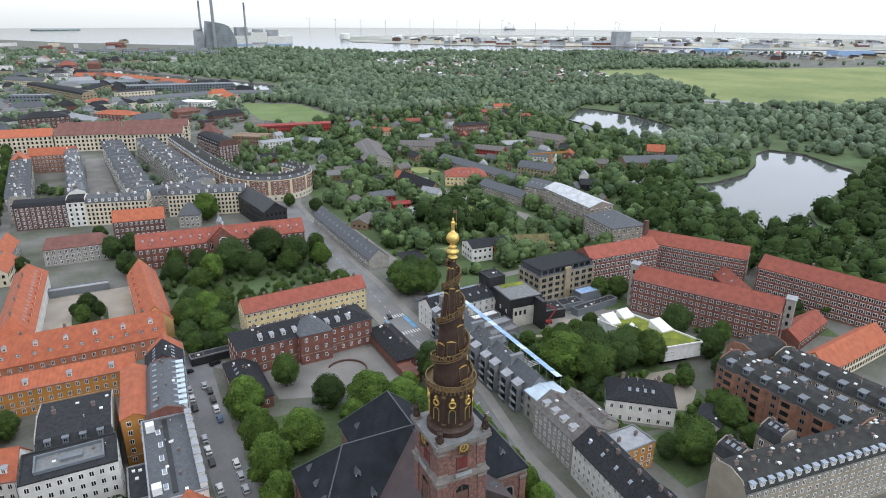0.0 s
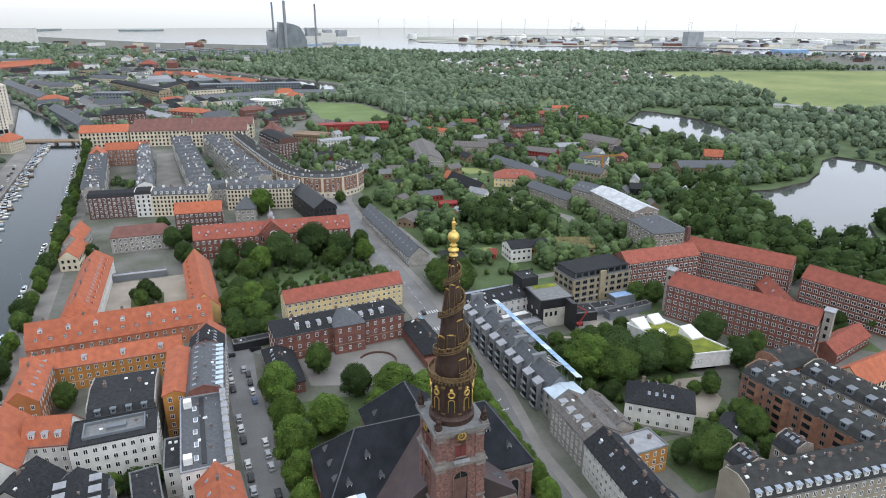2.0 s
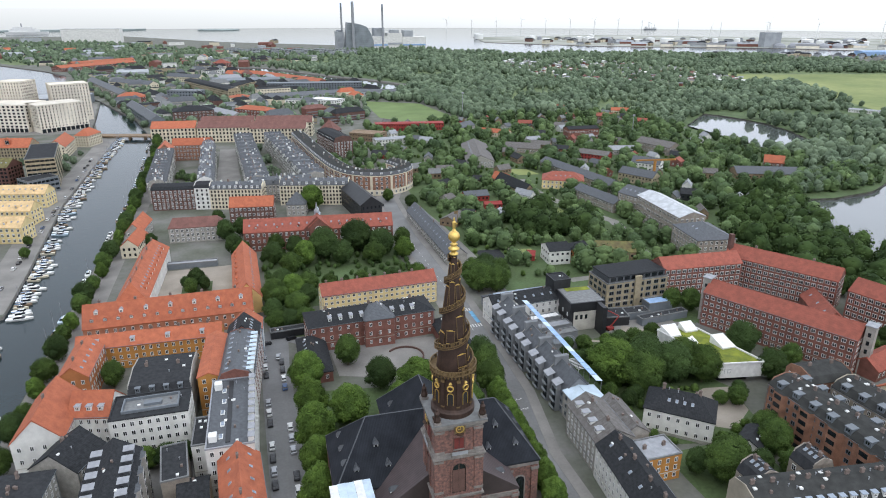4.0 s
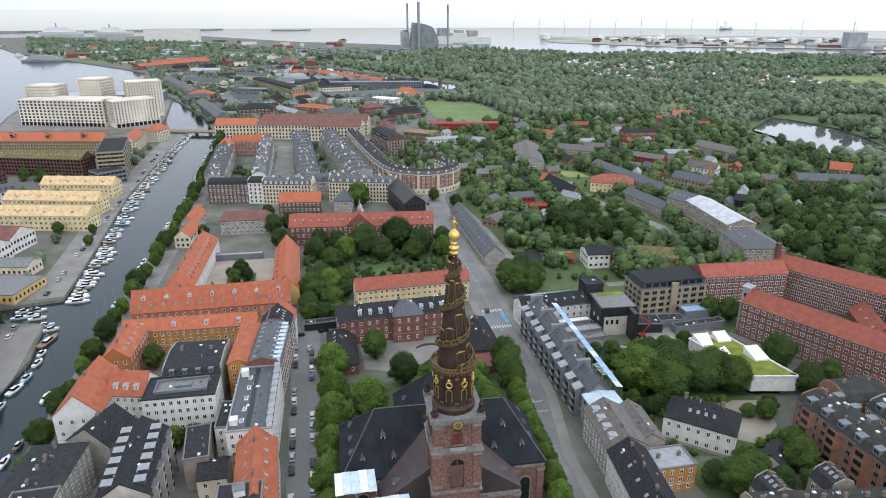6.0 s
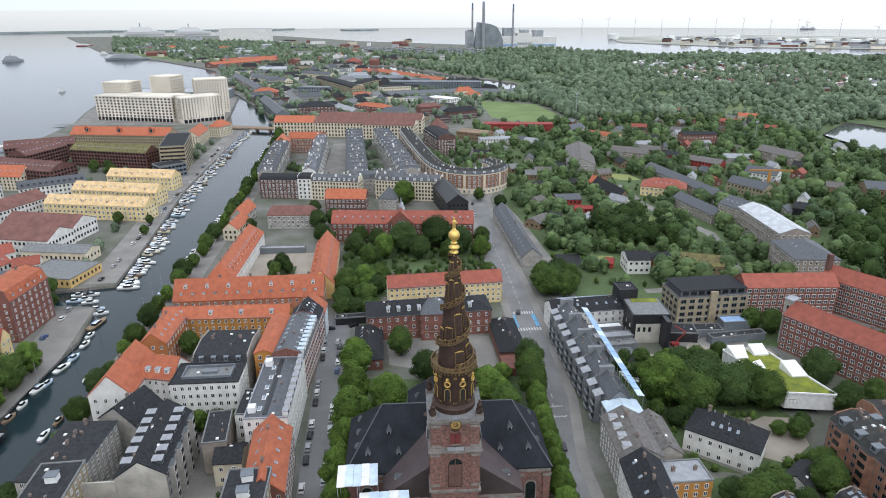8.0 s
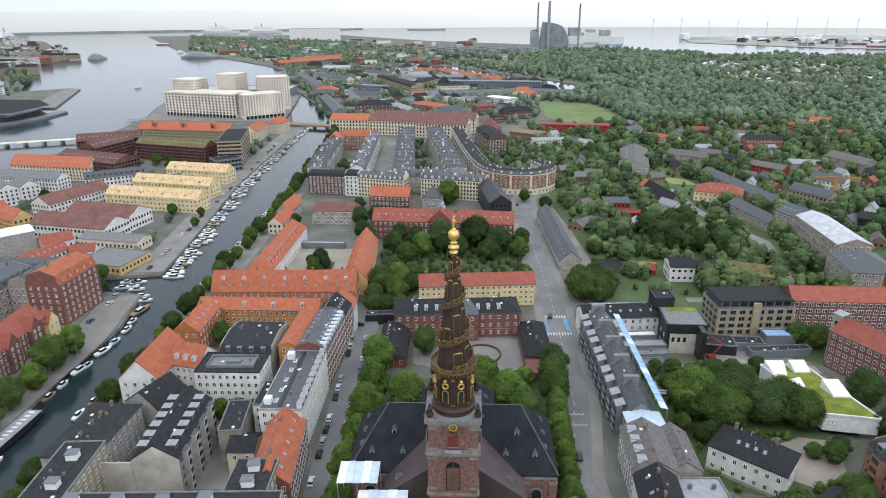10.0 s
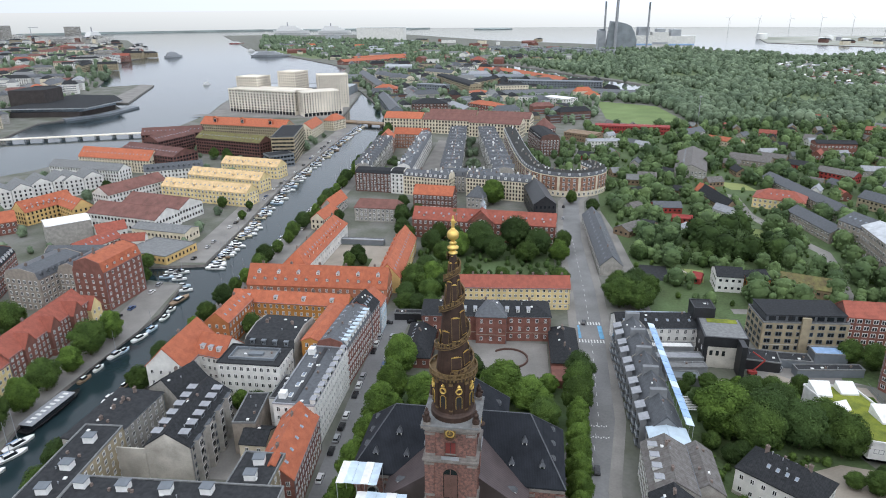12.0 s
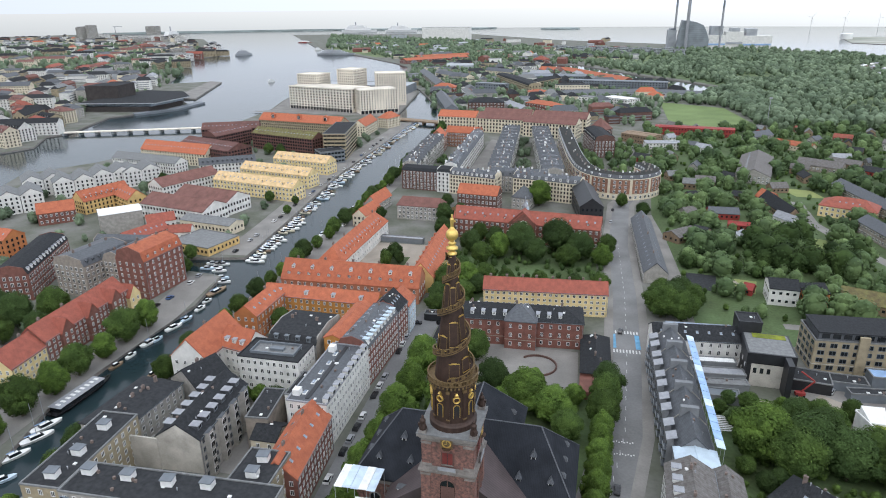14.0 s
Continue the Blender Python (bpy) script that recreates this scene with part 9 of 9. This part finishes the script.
def roofscape(g, poly, count, seed, low, high, avoid=(), plain=0.0):
    """Dense far quarters of small pitched houses, too small to tell apart."""
    r_ = random.Random(seed)
    x0, x1 = min(p[0] for p in poly), max(p[0] for p in poly)
    y0, y1 = min(p[1] for p in poly), max(p[1] for p in poly)
    done = 0
    while done < count:
        x, y = r_.uniform(x0, x1), r_.uniform(y0, y1)
        if not inside(x, y, poly) or any(inside(x, y, q) for q in HOUSE_PLOTS) or any(inside(x, y, q) for q in avoid):
            done += 0.2
            continue
        wl_, rf = r_.choice((("plaster_cream", "tile_orange"), ("plaster_white", "felt"), ("brick_red", "tile_brown"), ("plaster_cream", "slate"), ("plaster_white", "zinc"), ("brick_yellow", "felt"), ("plaster_white", "felt_light"), ("plaster_cream", "tile_brown"), ("plaster_grey", "zinc"), ("plaster_white", "lead_grey")))
        if r_.random() < plain:
            wl_, rf = r_.choice((("plaster_cream", "slate"), ("steel_grey", "zinc"), ("brick_yellow", "felt"), ("plaster_white", "felt_light"), ("plaster_grey", "zinc"), ("brick_brown", "slate")))
        L, w, e = r_.uniform(14, 42), r_.uniform(5, 8), r_.uniform(low, high)
        t = e + r_.choice((0.5, 4, 5, 6))
        b = Geo()
        b.box(0, L, -w, w, 0, e, wl_)
        b.solid([(-0.4, -w - 0.4, e), (L + 0.4, -w - 0.4, e), (L + 0.4, w + 0.4, e), (-0.4, w + 0.4, e), (min(4, L / 3), 0, t), (L - min(4, L / 3), 0, t)], [(0, 1, 5, 4), (2, 3, 4, 5), (3, 0, 4), (1, 2, 5)], rf)
        for k in range(int((e - 1) / 3.4)):
            b.box(1, L - 1, -w - 0.05, -w + 0.05, 1.4 + 3.4 * k, 2.7 + 3.4 * k, "render_grey")
        g.add(b, pose(x, y, 0, 0, 0, math.degrees(r_.choice((0.35, 1.92)) + r_.uniform(-0.08, 0.08))))
        done += 1


quarter = Geo()
roofscape(quarter, [(-600, 430), (-560, 520), (-600, 640), (-700, 650), (-700, 800), (-700, 900), (-800, 1080), (-1100, 1100), (-2400, 1350), (-2400, 500), (-900, 100)], 620, 5, 10, 17, plain=0.5)
roofscape(quarter, [(-1150, 1650), (-1400, 2200), (-1900, 2800), (-2900, 3000), (-3000, 2300), (-2000, 1900)], 260, 6, 10, 22, plain=0.7)
roofscape(quarter, [(-330, 1180), (-250, 980), (-120, 640), (60, 640), (110, 800), (215, 960), (190, 1200), (20, 1400), (-90, 1460), (-380, 1450)], 150, 7, 5, 10, avoid=LAKES + [PITCH], plain=0.8)
roofscape(quarter, [(-430, 1540), (-60, 1610), (60, 1560), (260, 1900), (-40, 1960), (-900, 2700), (-900, 2200)], 110, 8, 5, 10, avoid=LAKES, plain=0.8)
works = Geo()
roofscape(works, [(1000, 2480), (1250, 2160), (1780, 1880), (2120, 1520), (2900, 1150), (3600, 800), (3300, 1500), (2200, 2300), (1200, 2700)], 260, 14, 5, 13, plain=1.0)
roofscape(works, [(1350, 1600), (1660, 1400), (1900, 1260), (2600, 900), (2500, 780), (1700, 1050), (1300, 1500)], 150, 15, 4, 8, plain=0.9)
single("industrial_quarter", works, "pale industrial sheds crowding the far shore", "sheds", kind="stuff")
single("city_quarter", quarter, "dense far city roofs across the harbour and naval islands", "houses", kind="stuff")
woods("woodland", "garden trees among the naval stores", [(-150, 660), (80, 640), (120, 800), (215, 960), (150, 1100), (60, 1300), (-60, 1480), (-380, 1480), (-320, 1180), (-200, 850)], 14, 9, 37, cards=20, cores=6, size=0.8, clear=0.5, avoid=HOUSE_PLOTS)
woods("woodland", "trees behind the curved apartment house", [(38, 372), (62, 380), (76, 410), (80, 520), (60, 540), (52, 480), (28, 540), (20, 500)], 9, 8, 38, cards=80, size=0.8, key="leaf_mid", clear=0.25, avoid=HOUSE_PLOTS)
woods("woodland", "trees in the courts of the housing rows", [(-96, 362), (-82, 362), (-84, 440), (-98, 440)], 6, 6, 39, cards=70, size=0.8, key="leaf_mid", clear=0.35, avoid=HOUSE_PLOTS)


# ---- woods ----
AV = dict(avoid=HOUSE_PLOTS + [strip([(66, 300), (70, 250), (72, 185), (66, 140)], 10), strip([(168, 348), (164, 300), (172, 262), (182, 230), (176, 200), (168, 170)], 8), [(98, 200), (110, 198), (106, 182), (96, 184)], [(78, 204), (92, 202), (90, 182), (77, 184)], [(150, 272), (162, 268), (160, 236), (148, 240)], [(165, 386), (186, 380), (190, 360), (172, 362)]])
GQ = [(74, 160), (150, 150), (235, 140), (300, 230), (430, 330), (440, 640), (240, 640), (90, 620), (76, 420), (80, 300)]
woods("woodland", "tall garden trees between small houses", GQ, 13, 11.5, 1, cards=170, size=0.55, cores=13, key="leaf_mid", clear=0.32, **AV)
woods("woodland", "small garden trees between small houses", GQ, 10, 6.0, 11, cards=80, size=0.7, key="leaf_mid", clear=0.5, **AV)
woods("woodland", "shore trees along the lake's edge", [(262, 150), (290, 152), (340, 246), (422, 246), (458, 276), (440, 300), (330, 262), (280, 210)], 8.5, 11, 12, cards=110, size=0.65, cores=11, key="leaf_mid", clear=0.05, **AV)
woods("woodland", "large trees behind the brick blocks", [(215, 130), (235, 60), (250, -20), (340, -40), (330, 60), (284, 155), (335, 240), (300, 260), (240, 200)], 10, 14, 5, cards=150, size=0.6, cores=13, key="leaf_dark", clear=0.1, **AV)
woods("woodland", "shrubs and hedges in the gardens", [(74, 160), (235, 140), (300, 230), (430, 330), (440, 640), (240, 640), (90, 620), (76, 420)], 9, 3.2, 6, cards=36, cores=4, key="leaf", clear=0.55, **AV)
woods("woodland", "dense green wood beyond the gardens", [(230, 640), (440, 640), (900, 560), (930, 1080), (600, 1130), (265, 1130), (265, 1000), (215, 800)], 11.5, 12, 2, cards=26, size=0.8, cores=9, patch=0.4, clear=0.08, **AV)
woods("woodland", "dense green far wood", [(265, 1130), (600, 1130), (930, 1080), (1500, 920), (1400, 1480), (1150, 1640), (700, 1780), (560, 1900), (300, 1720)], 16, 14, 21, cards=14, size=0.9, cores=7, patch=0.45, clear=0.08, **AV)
woods("woodland", "trees on a wooded bank of the lake", [(350, 143), (410, 160), (470, 180), (512, 204), (560, 200), (640, 60), (440, -50), (345, 40), (330, 108)], 11.5, 14, 22, cards=70, size=0.65, cores=10, key="leaf_dark", clear=0.05, **AV)
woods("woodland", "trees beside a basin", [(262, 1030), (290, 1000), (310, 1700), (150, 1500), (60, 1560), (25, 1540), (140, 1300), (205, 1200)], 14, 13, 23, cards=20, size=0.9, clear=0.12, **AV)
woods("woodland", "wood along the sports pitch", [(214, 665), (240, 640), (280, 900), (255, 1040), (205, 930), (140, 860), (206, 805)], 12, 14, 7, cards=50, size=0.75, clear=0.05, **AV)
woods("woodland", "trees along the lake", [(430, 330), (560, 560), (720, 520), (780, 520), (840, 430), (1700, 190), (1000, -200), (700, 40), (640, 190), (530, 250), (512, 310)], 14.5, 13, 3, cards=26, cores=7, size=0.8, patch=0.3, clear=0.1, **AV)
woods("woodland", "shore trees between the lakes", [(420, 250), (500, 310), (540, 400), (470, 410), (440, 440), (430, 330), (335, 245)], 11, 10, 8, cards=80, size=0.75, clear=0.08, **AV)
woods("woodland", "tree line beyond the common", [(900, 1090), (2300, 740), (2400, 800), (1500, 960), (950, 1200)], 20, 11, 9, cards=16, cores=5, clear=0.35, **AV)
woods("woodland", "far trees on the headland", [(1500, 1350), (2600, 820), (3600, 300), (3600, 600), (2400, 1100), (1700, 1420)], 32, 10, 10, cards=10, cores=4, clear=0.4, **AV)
NEAR = HOUSE_PLOTS + [strip(STREET, 18), strip(SIDE, 13)]
woods("shrubbery", "shrubs and hedges in the villa gardens", [(68, 30), (112, -6), (122, 40), (108, 74), (72, 100)], 4.5, 3.2, 41, cards=70, key="leaf", clear=0.3, avoid=NEAR + [[(92, 30), (104, 22), (116, 30), (120, 44), (110, 46), (96, 40)]])
woods("shrubbery", "shrubs under the garden trees", [(-38, 134), (-38, 232), (38, 226), (38, 160), (-18, 158), (-20, 134)], 5, 3.5, 42, cards=60, key="leaf_dark", clear=0.35, avoid=NEAR)
woods("shrubbery", "hedges between the brick blocks", [(130, 30), (150, 100), (182, 112), (205, 80), (200, 40), (160, 26)], 6, 3, 43, cards=60, key="leaf", clear=0.5, avoid=NEAR)
woods("shrubbery", "courtyard greenery behind the houses", [(-100, 22), (-60, 22), (-58, 60), (-95, 58)], 6, 3, 44, cards=60, key="leaf_dark", clear=0.7, avoid=NEAR)
woods("shrubbery", "green courtyards of the housing rows", [(-24, 352), (-8, 352), (-26, 530), (-36, 530)], 6, 6, 45, cards=60, key="leaf_hazed", clear=0.55, avoid=NEAR)
woods("woodland", "trees on the far side of the garden quarter", [(440, 640), (432, 330), (500, 388), (470, 400), (444, 430), (436, 475), (460, 520), (560, 630), (606, 596), (760, 560), (700, 660)], 12, 11, 13, cards=40, size=0.75, key="leaf_hazed", clear=0.12, **AV)
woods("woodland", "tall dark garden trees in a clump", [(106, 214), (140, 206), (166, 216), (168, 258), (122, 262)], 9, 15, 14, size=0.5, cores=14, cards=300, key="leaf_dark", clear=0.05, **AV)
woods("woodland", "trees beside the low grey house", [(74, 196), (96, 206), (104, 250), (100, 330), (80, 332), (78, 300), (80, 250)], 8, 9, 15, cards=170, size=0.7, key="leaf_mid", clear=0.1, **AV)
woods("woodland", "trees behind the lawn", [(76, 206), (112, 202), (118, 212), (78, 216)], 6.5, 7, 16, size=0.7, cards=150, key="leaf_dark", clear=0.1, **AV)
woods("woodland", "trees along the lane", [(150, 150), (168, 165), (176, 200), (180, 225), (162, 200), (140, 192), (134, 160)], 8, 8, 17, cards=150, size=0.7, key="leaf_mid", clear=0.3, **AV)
